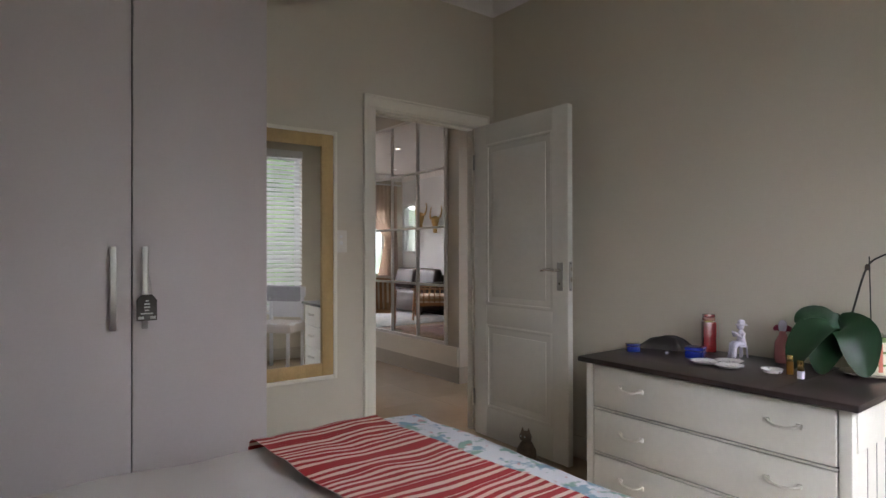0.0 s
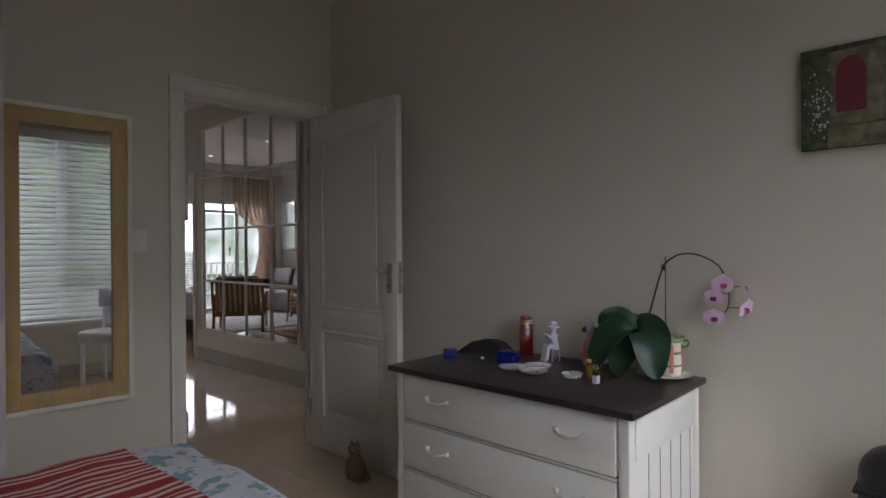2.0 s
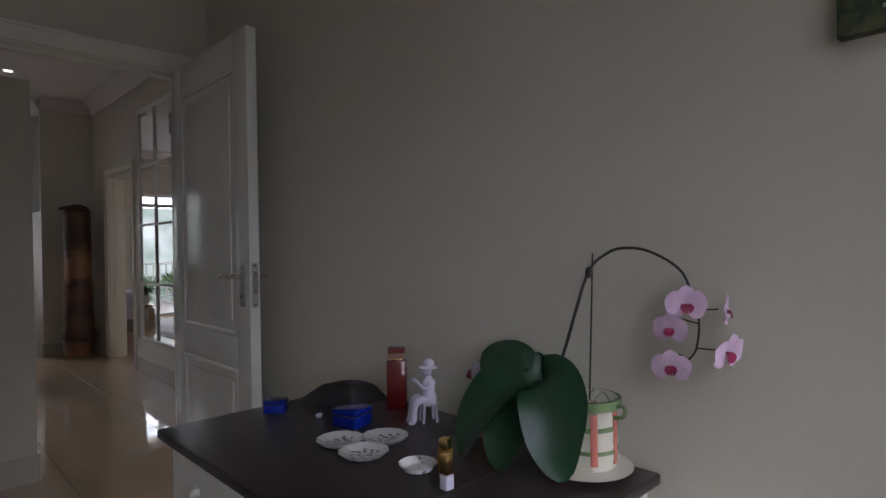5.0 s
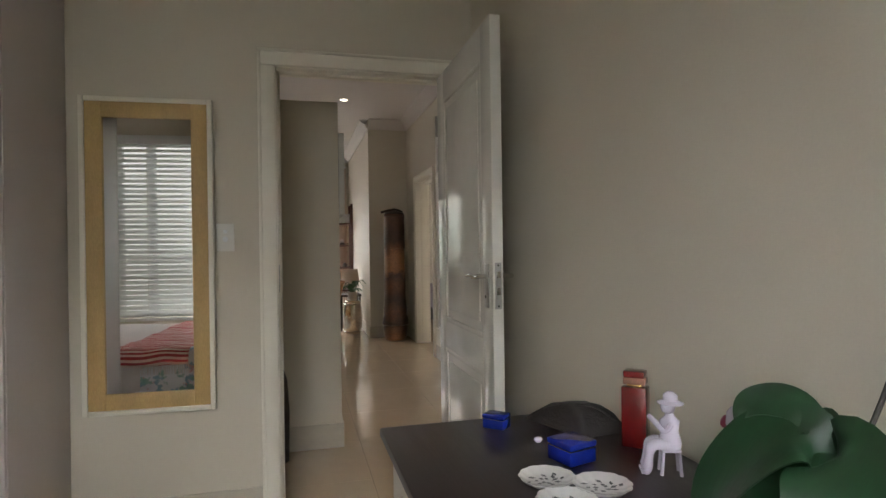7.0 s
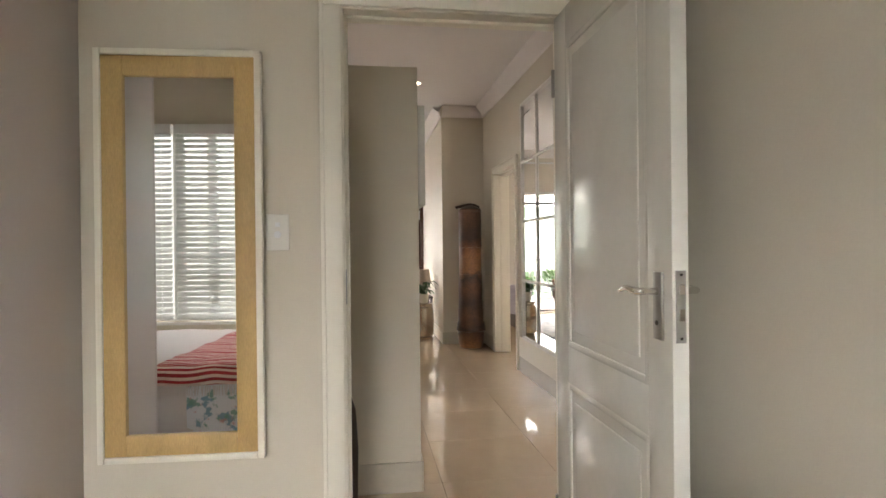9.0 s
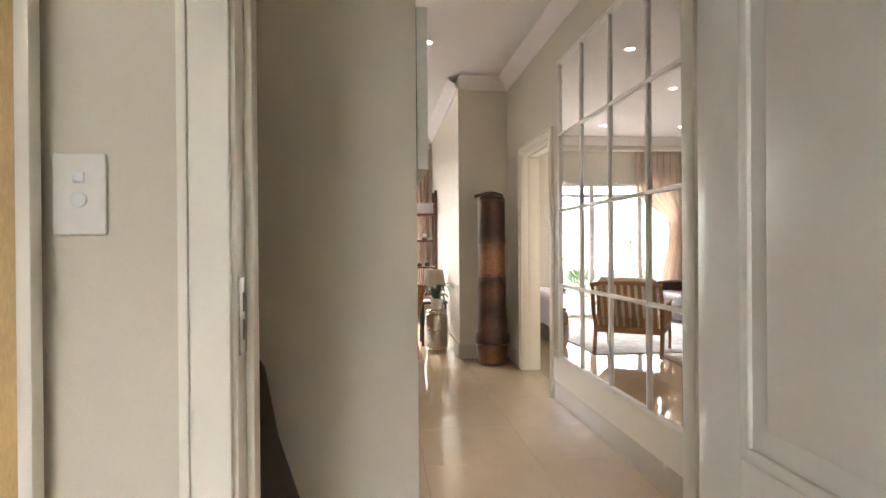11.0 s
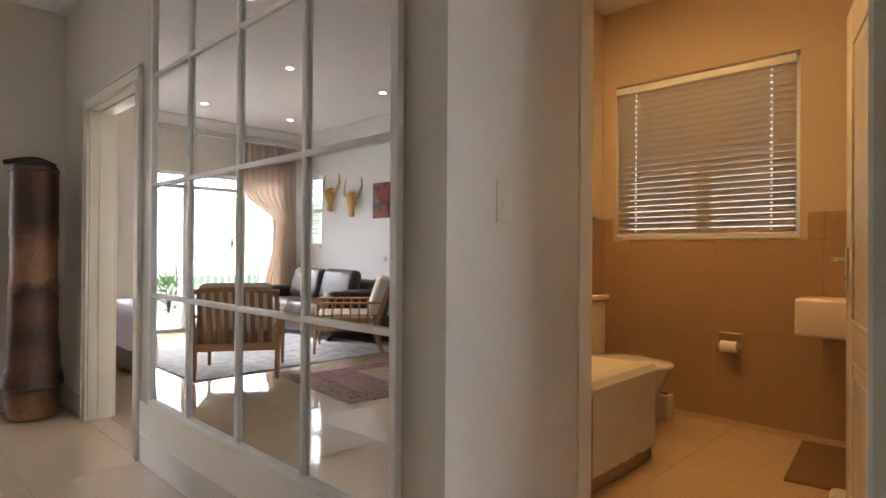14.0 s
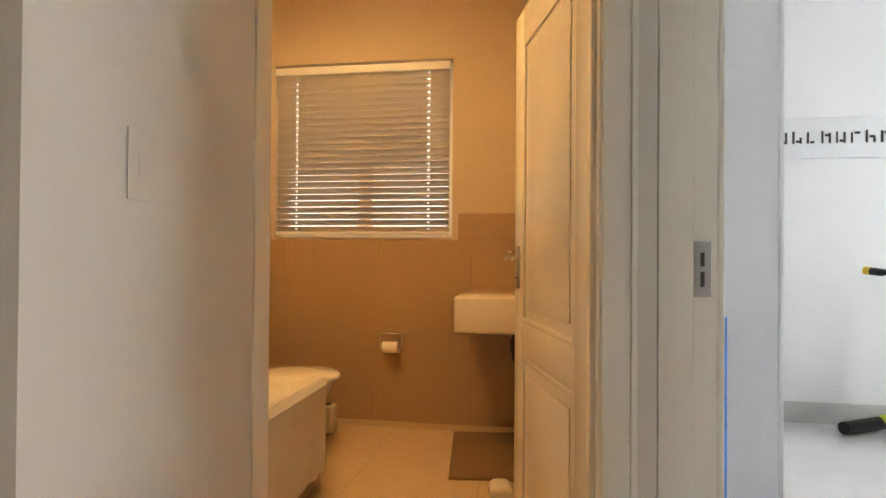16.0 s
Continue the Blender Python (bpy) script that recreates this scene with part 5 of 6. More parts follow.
add_lathe(bm, [(0.012, 0.125), (0.034, 0.14), (0.038, 0.158), (0.028, 0.178), (0.010, 0.186)], (0, -0.012, 0), 16, 0.85)
for s in (-1, 1):
    add_lathe(bm, [(0.011, 0.172), (0.007, 0.19), (0.001, 0.205)], (s * 0.020, -0.01, 0), 8, 0.6)
hd_ = part("head", bm, M["cat"], ct, smooth=50)
for s in (-1, 1):
    piece("eye", (s * 0.013 - 0.005, -0.048, 0.158), (s * 0.013 + 0.005, -0.042, 0.166), M["paint_dots"], hd_, 0.002)
bm = bmesh.new()
add_tube(bm, arc([(0.04, 0.03, 0.02), (0.08, 0.0, 0.015), (0.07, -0.05, 0.015), (0.02, -0.06, 0.018)], 6), [0.014] * 18 + [0.008], 8)
part("tail", bm, M["cat"], ct, smooth=True)
bm = bmesh.new()
add_box(bm, (-0.05, -0.11, 0), (0.05, 0.11, 0.30), 0.03, seg=3)
for v in bm.verts:
    v.co.x *= 1 - 0.8 * max(0, v.co.z - 0.1)
    v.co += 0.012 * Vector((noise.noise(v.co * 18), noise.noise(v.co * 21 + Vector((3, 0, 0))), 0))
bg = thing("paper_bag", "crumpled white bag between the door and the dresser", "bag", pose(0.075, -1.02, 0))
part("bag_body", bm, M["sheet"], bg, smooth=30)
bm = bmesh.new()
add_tube(bm, arc([(-0.02, -0.05, 0.28), (-0.02, -0.03, 0.36), (-0.02, 0.03, 0.36), (-0.02, 0.05, 0.28)], 6), 0.004, 6)
part("bag_handle", bm, M["sheet"], bg, smooth=True)

# white chair with throw, black case
ch = thing("side_chair", "white painted wooden chair by the bedroom window", "chair", pose(-0.555, -2.92, 0, 0, 0, 45))
# local: back at -y, seat towards +y
piece("seat", (-0.21, -0.19, 0.46), (0.21, 0.145, 0.49), M["chair_white"], ch, 0.008)
for x in (-0.195, 0.165):
    piece("leg", (x, -0.205, 0), (x + 0.03, -0.17, 0.835), M["chair_white"], ch, 0.005)
    piece("leg", (x, 0.11, 0), (x + 0.03, 0.14, 0.46), M["chair_white"], ch, 0.005)
piece("backrest", (-0.21, -0.20, 0.74), (0.215, -0.178, 0.845), M["chair_white"], ch, 0.008)
piece("backrest", (-0.165, -0.196, 0.52), (0.165, -0.18, 0.71), M["chair_white"], ch, 0.005)
bm = bmesh.new()
add_drape(bm, (-0.225, -0.21, 0.0), (0.165, -0.168, 0.165), 0.02, 26, 4, 0.006, 3.0, (0, 0, 1, 1), 14.0)
solid("chair_throw", bm, M["grey_throw"], "grey and white knitted throw over the chair back", "throw", pose(-0.555, -2.92, 0.688, 0, 0, 45))
bm = bmesh.new()
add_drape(bm, (-0.215, -0.16, 0.0), (0.215, 0.15, 0.10), 0.03, 22, 20, 0.008, 5.0, (1, 1, 0, 1), 9.0)
solid("seat_cover", bm, M["sheet"], "white fringed cloth draped over the chair seat", "cloth", pose(-0.555, -2.92, 0.396, 0, 0, 45))
cs = thing("travel_case", "rounded black travel case behind the white chair", "suitcase", pose(0.0, -2.90, 0, 0, 0, 90))
bm = bmesh.new()
add_box(bm, (-0.125, -0.10, 0.04), (0.125, 0.10, 0.645), 0.099, seg=8)
part("shell", bm, M["black"], cs, smooth=50)
for z in (0.16, 0.52):
    bm = bmesh.new()
    add_box(bm, (-0.128, -0.103, z), (0.128, 0.103, z + 0.012), 0.005, seg=2)
    part("piping", bm, M["rubber"], cs, smooth=50)
for x in (-0.12, 0.12):
    bm = bmesh.new()
    add_tube(bm, [(x, -0.02, 0.024), (x, 0.02, 0.024)], 0.024, 12)
    part("wheel", bm, M["rubber"], cs, smooth=40)

# ---------------------------------------------------------------- hall
# great panelled mirror, 4 by 4 panes
gm = thing("panel_mirror", "large wall mirror divided into sixteen panes by pale bars", "mirror", pose(0.775, 3.215, 0.335, 0, 0, -90))
GW, GH = 1.90, 2.215
for a, b in (((0, -0.028, 0), (0.03, -0.001, GH)), ((GW - 0.03, -0.028, 0), (GW, -0.001, GH)), ((0.03, -0.028, 0), (GW - 0.03, -0.001, 0.03)), ((0.03, -0.028, GH - 0.03), (GW - 0.03, -0.001, GH))):
    piece("frame", a, b, M["mirror_bar"], gm, 0.004)
for i in range(1, 4):
    x = GW * i / 4
    piece("upright_bar", (x - 0.011, -0.026, 0.03), (x + 0.011, -0.0125, GH - 0.03), M["mirror_bar"], gm, 0.003)
    z = GH * i / 4
    for k in range(4):
        piece("cross_bar", (GW * k / 4 + 0.011, -0.0255, z - 0.011), (GW * (k + 1) / 4 - 0.011, -0.0125, z + 0.011), M["mirror_bar"], gm, 0.003)
for i in range(4):
    for k in range(4):
        piece("mirror_pane", (GW * i / 4 + 0.006, -0.012, GH * k / 4 + 0.006), (GW * (i + 1) / 4 - 0.006, -0.006, GH * (k + 1) / 4 - 0.006), M["mirror"], gm)
structure("trim_mirror_plinth", [((0.757, 1.16, 0.151), (0.7745, 3.36, 0.33))], M["trim"])

# carved drum
drm = thing("carved_drum", "tall carved wooden drum column standing on the tiles", "drum", pose(0.545, 4.74, 0))
bm = bmesh.new()
add_lathe(bm, [(0.11, 0), (0.135, 0.012), (0.15, 0.06), (0.155, 0.14), (0.16, 0.17), (0.148, 0.2)], seg=28)
part("foot", bm, M["drum"], drm, "worn pale wooden foot", smooth=45)
bm = bmesh.new()
add_lathe(bm, [(0.160, 0.2), (0.175, 0.215), (0.165, 0.30), (0.150, 0.33), (0.152, 0.40), (0.140, 0.62), (0.145, 0.70), (0.14, 0.88)], seg=28)
for v in bm.verts:
    a = math.atan2(v.co.y, v.co.x)
    v.co.xy *= 1 + 0.018 * math.sin(7 * a + 9 * v.co.z)
part("lower_barrel", bm, M["drum"], drm, smooth=45)
bm = bmesh.new()
add_lathe(bm, [(0.137, 0.881), (0.134, 1.0), (0.133, 1.2)], seg=28)
part("belly", bm, M["drum"], drm, "rubbed orange-brown wooden belly", smooth=45)
bm = bmesh.new()
add_lathe(bm, [(0.14, 1.201), (0.136, 1.3), (0.137, 1.5), (0.134, 1.64), (0.139, 1.655)], seg=28)
part("upper_barrel", bm, M["drum"], drm, smooth=45)
for z in (0.865, 1.62):
    bm = bmesh.new()
    r_ = {0.865: 0.1435, 1.62: 0.1405}[z]
    add_lathe(bm, [(r_ - 0.01, z), (r_, z + 0.006), (r_, z + 0.016), (r_ - 0.01, z + 0.022)], seg=28)
    part("band", bm, M["drum"], drm, smooth=45)
bm = bmesh.new()
add_lathe(bm, [(0.128, 1.656), (0.128, 1.668), (0.085, 1.69), (0.03, 1.705)], seg=24)
add_tube(bm, arc([(-0.165, 0.02, 1.682), (-0.09, -0.02, 1.700), (0.0, 0.0, 1.718), (0.07, 0.03, 1.708), (0.12, 0.02, 1.682)], 6), 0.017, 8)
part("carved_top", bm, M["dark_wood"], drm, "dark carved animal lying on the top", smooth=45)

cv = thing("canvas_picture", "unframed canvas picture on the end of the low wall", "picture", pose(-0.455, 0.83, 1.42, 0, 0, 90))
piece("stretcher", (0, -0.038, 0), (0.62, -0.004, 0.50), M["canvas"], cv, 0.002)
piece("back_edge", (0.004, -0.004, 0.004), (0.616, -0.0005, 0.496), M["seam"], cv)

bgx = thing("carry_case", "dark brown soft case leaning in the passage", "bag", pose(-1.005, 0.60, 0, -3, 0, 0))
bm = bmesh.new()
add_lathe(bm, [(0.20, 0.0), (0.24, 0.02), (0.245, 0.30), (0.235, 0.47), (0.165, 0.68), (0.13, 0.86), (0.10, 0.915), (0.03, 0.94)], seg=28, squash=0.42)
part("case_body", bm, M["soft_case"], bgx, smooth=75)
bm = bmesh.new()
add_lathe(bm, [(0.176, 0.745), (0.170, 0.762)], seg=28, squash=0.46)
bmesh.ops.transform(bm, matrix=pose(0, 0, 0.0, 0, -14, 0), verts=bm.verts)
part("strap", bm, M["canvas"], bgx, "pale webbing strap", smooth=40)


def downlight(x, y):
    root = thing("downlight", "small round lit ceiling downlight", "downlight", pose(x, y, TOP), "ceiling downlights")
    bm = bmesh.new()
    add_lathe(bm, [(0.052, -0.006), (0.055, -0.003), (0.055, -0.0005)], seg=20)
    part("trim_ring", bm, M["frame"], root, smooth=30)
    bm = bmesh.new()
    add_lathe(bm, [(0.036, -0.0085), (0.038, -0.0062)], seg=20)
    part("bulb", bm, M["downlight"], root)


for x, y in ((-0.15, 2.0), (-0.15, 4.0), (-1.2, 5.2), (-1.2, 7.2), (-2.4, 5.2), (-2.4, 7.2), (-1.2, 3.2), (-2.4, 3.2)):
    downlight(x, y)


# ---------------------------------------------------------------- lounge
def armchair(m, label):
    """A slatted timber armchair with cushions. The sitter faces +y."""
    root = thing("armchair", label, "armchair", m, "armchairs of the lounge")
    for x in (-0.34, 0.34):
        bm = bmesh.new()
        add_tube(bm, [(x, 0.33, 0), (x, 0.30, 0.60)], [0.016, 0.022], 8)
        part("leg", bm, M["teak"], root, smooth=40)
        bm = bmesh.new()
        add_tube(bm, arc([(x, -0.40, 0), (x, -0.33, 0.30), (x * 1.02, -0.40, 0.60), (x * 0.98, -0.50, 0.86)], 6), 0.022, 8)
        part("leg", bm, M["teak"], root, smooth=40)
        bm = bmesh.new()
        add_box(bm, (x - 0.032, -0.42, 0.595), (x + 0.032, 0.36, 0.622), 0.012)
        part("arm", bm, M["teak"], root, smooth=40)
        for k in range(6):
            y = -0.25 + k * 0.095
            piece("side_slat", (x - 0.008, y, 0.33), (x + 0.008, y + 0.02, 0.595), M["teak"], root, 0.003)
    bm = bmesh.new()
    line = arc([(-0.36, -0.485, 0.84), (-0.18, -0.53, 0.865), (0, -0.545, 0.87), (0.18, -0.53, 0.865), (0.36, -0.485, 0.84)], 5)
    add_tube(bm, line, 0.024, 8)
    part("top_rail", bm, M["teak"], root, smooth=40)
    for k in range(9):
        x = -0.28 + k * 0.07
        bm = bmesh.new()
        add_box(bm, (-0.019, -0.007, 0), (0.019, 0.007, 0.565), 0.004, m=pose(x, -0.35, 0.31, 16.5 - 12 * x * x, 0, 0))
        part("back_slat", bm, M["teak"], root, smooth=40)
    for y in (-0.36, 0.31):
        piece("seat_rail", (-0.33, y - 0.018, 0.27), (0.33, y + 0.018, 0.345), M["teak"], root, 0.006)
    for x in (-0.34, 0.34):
        piece("seat_rail", (x - 0.018, -0.35, 0.275), (x + 0.018, 0.31, 0.34), M["teak"], root, 0.006)
    bm = bmesh.new()
    add_drape(bm, (-0.31, -0.30, 0.335), (0.31, 0.33, 0.475), 0.05, 14, 14, 0.006, 2.0)
    part("seat_cushion", bm, M["stripe_cloth"], root, "cream and tan striped seat cushion")
    bm = bmesh.new()
    add_box(bm, (-0.30, -0.09, -0.24), (0.30, 0.07, 0.24), 0.06, seg=4)
    bmesh.ops.transform(bm, matrix=pose(0, -0.36, 0.69, 17, 0, 0), verts=bm.verts)
    part("back_cushion", bm, M["cream_cloth"], root, "plump cream back cushion", smooth=50)
    for ob in root.children:
        ob.matrix_basis = Matrix.Diagonal((1, 1, 0.9, 1)) @ ob.matrix_basis
    return root


armchair(pose(-0.68, 5.12, 0.012, 0, 0, 34), "slatted teak armchair with striped cushion, its back to the hall")
armchair(pose(-2.10, 5.45, 0.012, 0, 0, -52), "slatted teak armchair with striped cushion beside the sofa")

# sofa
so = thing("sofa", "dark brown leather two-seat sofa with loose cushions", "sofa", pose(-3.15, 5.95, 0.0))
SL = 1.95
bm = bmesh.new()
add_box(bm, (0.05, 0.04, 0.06), (0.90, SL - 0.04, 0.30), 0.03, seg=3)
part("base", bm, M["leather"], so, smooth=40)
bm = bmesh.new()
add_box(bm, (0.02, 0.04, 0.30), (0.24, SL - 0.04, 0.74), 0.07, seg=4)
part("backrest", bm, M["leather"], so, smooth=40)
for y in (0.0, SL - 0.22):
    bm = bmesh.new()
    add_box(bm, (0.03, y, 0.08), (0.92, y + 0.22, 0.62), 0.07, seg=4)
    part("arm", bm, M["leather"], so, smooth=40)
for k in range(2):
    y = 0.225 + k * 0.755
    bm = bmesh.new()
    add_drape(bm, (0.24, y, 0.27), (0.93, y + 0.745, 0.46), 0.06, 14, 14, 0.012, 3.0 + k)
    part("seat_cushion", bm, M["leather"], so)
    bm = bmesh.new()
    add_box(bm, (-0.10, 0.01, -0.22), (0.09, 0.735, 0.22), 0.085, seg=5)
    for v in bm.verts:
        v.co += 0.012 * noise.noise(v.co * 6) * Vector((1, 0, 1))
    bmesh.ops.transform(bm, matrix=pose(0.36, y, 0.66, 0, -14, 0), verts=bm.verts)
    part("back_cushion", bm, M["leather"], so, smooth=50)
for x in (0.1, 0.85):
    for y in (0.08, SL - 0.12):
        piece("foot", (x, y, 0), (x + 0.05, y + 0.05, 0.06), M["dark_wood"], so, 0.004)

# rugs
rg = thing("persian_rug", "worn red patterned rug on the polished tiles", "rug", pose(-2.75, 3.30, 0.0, 0, 0, 6))
piece("border", (0, 0, 0.0005), (2.05, 1.35, 0.009), M["rug_border"], rg, 0.002)
piece("field", (0.22, 0.22, 0.0092), (1.83, 1.13, 0.0108), M["rug"], rg)
piece("medallion", (0.62, 0.42, 0.0109), (1.43, 0.93, 0.012), M["rug_border"], rg)
pr = thing("carpet", "large pale grey carpet under the seating", "rug", pose(-2.55, 5.0, 0.0))
piece("weave", (0, 0, 0.0005), (2.35, 2.6, 0.0115), M["pale_rug"], pr, 0.003)

# urn table, plant, lamp and its table
ur = thing("drum_stool", "hammered silver metal drum stool", "stool", pose(0.06, 5.52, 0))
bm = bmesh.new()
add_lathe(bm, [(0.10, 0), (0.115, 0.012), (0.13, 0.1), (0.142, 0.22), (0.13, 0.36), (0.112, 0.45), (0.115, 0.462), (0.10, 0.47)], seg=32)
part("barrel", bm, M["hammered"], ur, smooth=45)
for z, r in ((0.035, 0.122), (0.42, 0.122)):
    bm = bmesh.new()
    add_lathe(bm, [(r - 0.006, z - 0.008), (r + 0.004, z), (r - 0.006, z + 0.008)], seg=32)
    part("ring", bm, M["chrome"], ur, smooth=45)
pp = thing("potted_plant", "strappy green plant in a white pot", "plant", pose(0.06, 5.52, 0.4705))
bm = bmesh.new()
add_lathe(bm, [(0.05, 0), (0.062, 0.01), (0.072, 0.12), (0.074, 0.125), (0.066, 0.122), (0.06, 0.10)], seg=24)
part("pot", bm, M["ceramic"], pp, smooth=40)
for k in range(16):
    a, ln, rise = 2.4 * k, random.uniform(0.12, 0.24), random.uniform(0.04, 0.16)
    bm = bmesh.new()
    line = arc([(0.02 * math.cos(a), 0.02 * math.sin(a), 0.1), (0.5 * ln * math.cos(a), 0.5 * ln * math.sin(a), 0.13 + rise), (ln * math.cos(a), ln * math.sin(a), 0.10 + rise * 0.6)], 4)
    add_blade(bm, line, [0.008, 0.014, 0.02, 0.024, 0.025, 0.022, 0.018, 0.011, 0.003], (0, 0, 1), 0.0015, 0.3)
    part("leaf", bm, M["foliage"], pp, smooth=60)
st = thing("side_table", "dark square side table by the wall", "table", pose(0.06, 6.0, 0))
piece("tabletop", (-0.16, -0.2, 0.50), (0.16, 0.2, 0.53), M["dark_wood"], st, 0.004)
for x in (-0.15, 0.12):
    for y in (-0.19, 0.16):
        piece("leg", (x, y, 0), (x + 0.03, y + 0.03, 0.5), M["dark_wood"], st, 0.003)
lp = thing("table_lamp", "table lamp with a beige cloth shade", "lamp", pose(0.08, 5.98, 0.531))
bm = bmesh.new()
add_lathe(bm, [(0.06, 0), (0.062, 0.012), (0.02, 0.03), (0.035, 0.08), (0.04, 0.11), (0.012, 0.15), (0.01, 0.2)], seg=20)
part("stand", bm, M["ceramic"], lp, smooth=45)
bm = bmesh.new()
add_lathe(bm, [(0.135, 0.17), (0.105, 0.37), (0.102, 0.37), (0.132, 0.17)], seg=28)
part("shade", bm, M["shade"], lp, smooth=45)

# ladder shelf
sh = thing("ladder_shelf", "dark red-brown open wooden shelf with ornaments", "shelf", pose(0.05, 7.38, 0))
for y in (-0.2, 0.2):
    bm = bmesh.new()
    add_box(bm, (0.150, y - 0.018, 0.0), (0.188, y + 0.018, 1.98), 0.004)
    part("upright", bm, M["red_wood"], sh, smooth=30)
for z, d in ((0.48, 0.27), (0.87, 0.27), (1.25, 0.27), (1.63, 0.27)):
    x1 = 0.185
    piece("shelf_board", (x1 - d - 0.06, -0.18, z), (x1 - 0.005, 0.18, z + 0.026), M["red_wood"], sh, 0.004)
bx = thing("storage_box", "white storage box on the top shelf", "box", pose(0.05, 7.38, 1.6545))
piece("box_body", (-0.12, -0.15, 0), (0.14, 0.15, 0.13), M["chair_white"], bx, 0.006)
piece("lid", (-0.125, -0.155, 0.1302), (0.145, 0.155, 0.155), M["chair_white"], bx, 0.006)
for z, xs in ((1.2745, ((-0.08, 0.03), (0.02, 0.05), (0.1, 0.035))), (0.8945, ((-0.06, 0.05), (0.06, 0.07)))):
    for x, h in xs:
        bm = bmesh.new()
        add_lathe(bm, [(0.03, 0), (0.045, h * 0.3), (0.035, h * 0.8), (0.012, h)], seg=16)
        solid("ornament", bm, M["dark_wood"] if h > 0.04 else M["ceramic"], "small turned ornament on the ladder shelf", "ornament", pose(0.05 + x, 7.38, z), True)


def curtain(name, m, width, z0, z1, tie_z, label):
    """A gathered curtain tied back to +x at tie_z, hanging from x = 0 to width."""
    root = thing(name, label, "curtain", m)
    bm = bmesh.new()
    nx, nz = 60, 40
    grid = []
    for j in range(nz + 1):
        z = z1 + (z0 - z1) * j / nz
        f = 1 - 0.66 * math.exp(-((z - tie_z) / 0.34) ** 2) if z > tie_z else 0.34 + 0.25 * min(1, (tie_z - z) / 0.9)
        row = []
        for i in range(nx + 1):
            u = i / nx
            x = width - (width * f) * (1 - u)
            row.append(bm.verts.new((x, 0.035 * math.sin(u * 2 * math.pi * 9 + 0.6 * math.sin(z * 2)) * (0.5 + 0.5 * f), z + 0.04 * (1 - u) * (f < 0.9))))
        grid.append(row)
    for j in range(nz):
        for i in range(nx):
            bm.faces.new((grid[j][i], grid[j][i + 1], grid[j + 1][i + 1], grid[j + 1][i])).smooth = True
    part("drape", bm, M["curtain"], root)
    bm = bmesh.new()
    add_lathe(bm, [(0.03, -0.015), (0.04, 0), (0.03, 0.015)], seg=18)
    bmesh.ops.transform(bm, matrix=pose(width - width * 0.17, -0.06, tie_z, 90), verts=bm.verts)
    part("tieback", bm, M["sheet"], root, "round pale tieback", smooth=True)
    return root


curtain("curtain", pose(-0.32, 8.0, 0), 0.52, 0.02, 2.70, 1.35, "beige curtain tied back at the terrace doors")
curtain("curtain", pose(-2.05, 8.0, 0, 0, 0, 180), 0.95, 0.02, 2.70, 1.45, "beige curtain tied back in the lounge corner")
rl = thing("curtain_rail", "long white curtain rail above the terrace doors", "rail", pose(-3.1, 8.0, 2.72))
bm = bmesh.new()
add_tube(bm, [(0, 0, 0), (3.3, 0, 0)], 0.018, 10)
part("rod", bm, M["frame"], rl, smooth=40)
for x in (0.05, 1.65, 3.25):
    bm = bmesh.new()
    add_tube(bm, [(x, 0, 0), (x, 0.1, 0.0)], 0.01, 8)
    part("bracket", bm, M["frame"], rl)


def horned_head(m):
    bm = bmesh.new()
    add_lathe(bm, [(0.03, -0.24), (0.05, -0.22), (0.045, -0.14), (0.075, -0.05), (0.095, 0.03), (0.07, 0.10), (0.02, 0.12)], seg=16, squash=0.8)
    for s in (-1, 1):
        add_tube(bm, arc([(s * 0.05, 0, 0.06), (s * 0.16, 0.0, 0.08), (s * 0.20, 0.02, 0.20), (s * 0.17, 0.03, 0.32)], 6), [0.028 - 0.0012 * k for k in range(19)], 8)
        add_lathe(bm, [(0.004, -0.02), (0.02, 0.0), (0.004, 0.02)], (s * 0.11, 0, 0.0), 8)
    solid("mounted_horns", bm, M["bone"], "carved golden horned animal head on the wall", "wall ornament", m, 50, "horned heads on the lounge wall")


horned_head(pose(-3.11, 7.25, 1.95, 0, 0, 90))
horned_head(pose(-3.11, 6.72, 1.85, 0, 0, 90))
aw = thing("art_print", "red-brown print hung on the lounge wall", "picture", pose(-3.2, 5.98, 1.58, 0, 0, 90))
piece("panel", (0, -0.03, 0), (0.34, -0.002, 0.48), M["art"], aw, 0.003)
tm = thing("thermostat", "small grey control on the lounge wall", "control", pose(-3.2, 6.1, 1.02, 0, 0, 90))
piece("cover", (-0.04, -0.02, -0.03), (0.04, -0.001, 0.03), M["steel"], tm, 0.004)
bush = thing("floor_plant", "dark leafy pot plant beside the sofa", "plant", pose(-2.85, 5.68, 0))
bm = bmesh.new()
add_lathe(bm, [(0.10, 0), (0.14, 0.03), (0.15, 0.30), (0.13, 0.30)], seg=20)
part("pot", bm, M["dark_wood"], bush, smooth=40)
bm = bmesh.new()
for k in range(26):
    a, ln, rise = 2.4 * k, random.uniform(0.1, 0.24), random.uniform(0.2, 0.55)
    add_blade(bm, arc([(0.03 * math.cos(a), 0.03 * math.sin(a), 0.3), (0.5 * ln * math.cos(a), 0.5 * ln * math.sin(a), 0.3 + rise * 0.8), (ln * math.cos(a), ln * math.sin(a), 0.3 + rise)], 3), [0.01, 0.02, 0.03, 0.035, 0.03, 0.018, 0.004], (0, 0, 1), 0.0015, 0.25)
part("foliage", bm, M["foliage"], bush, smooth=60)

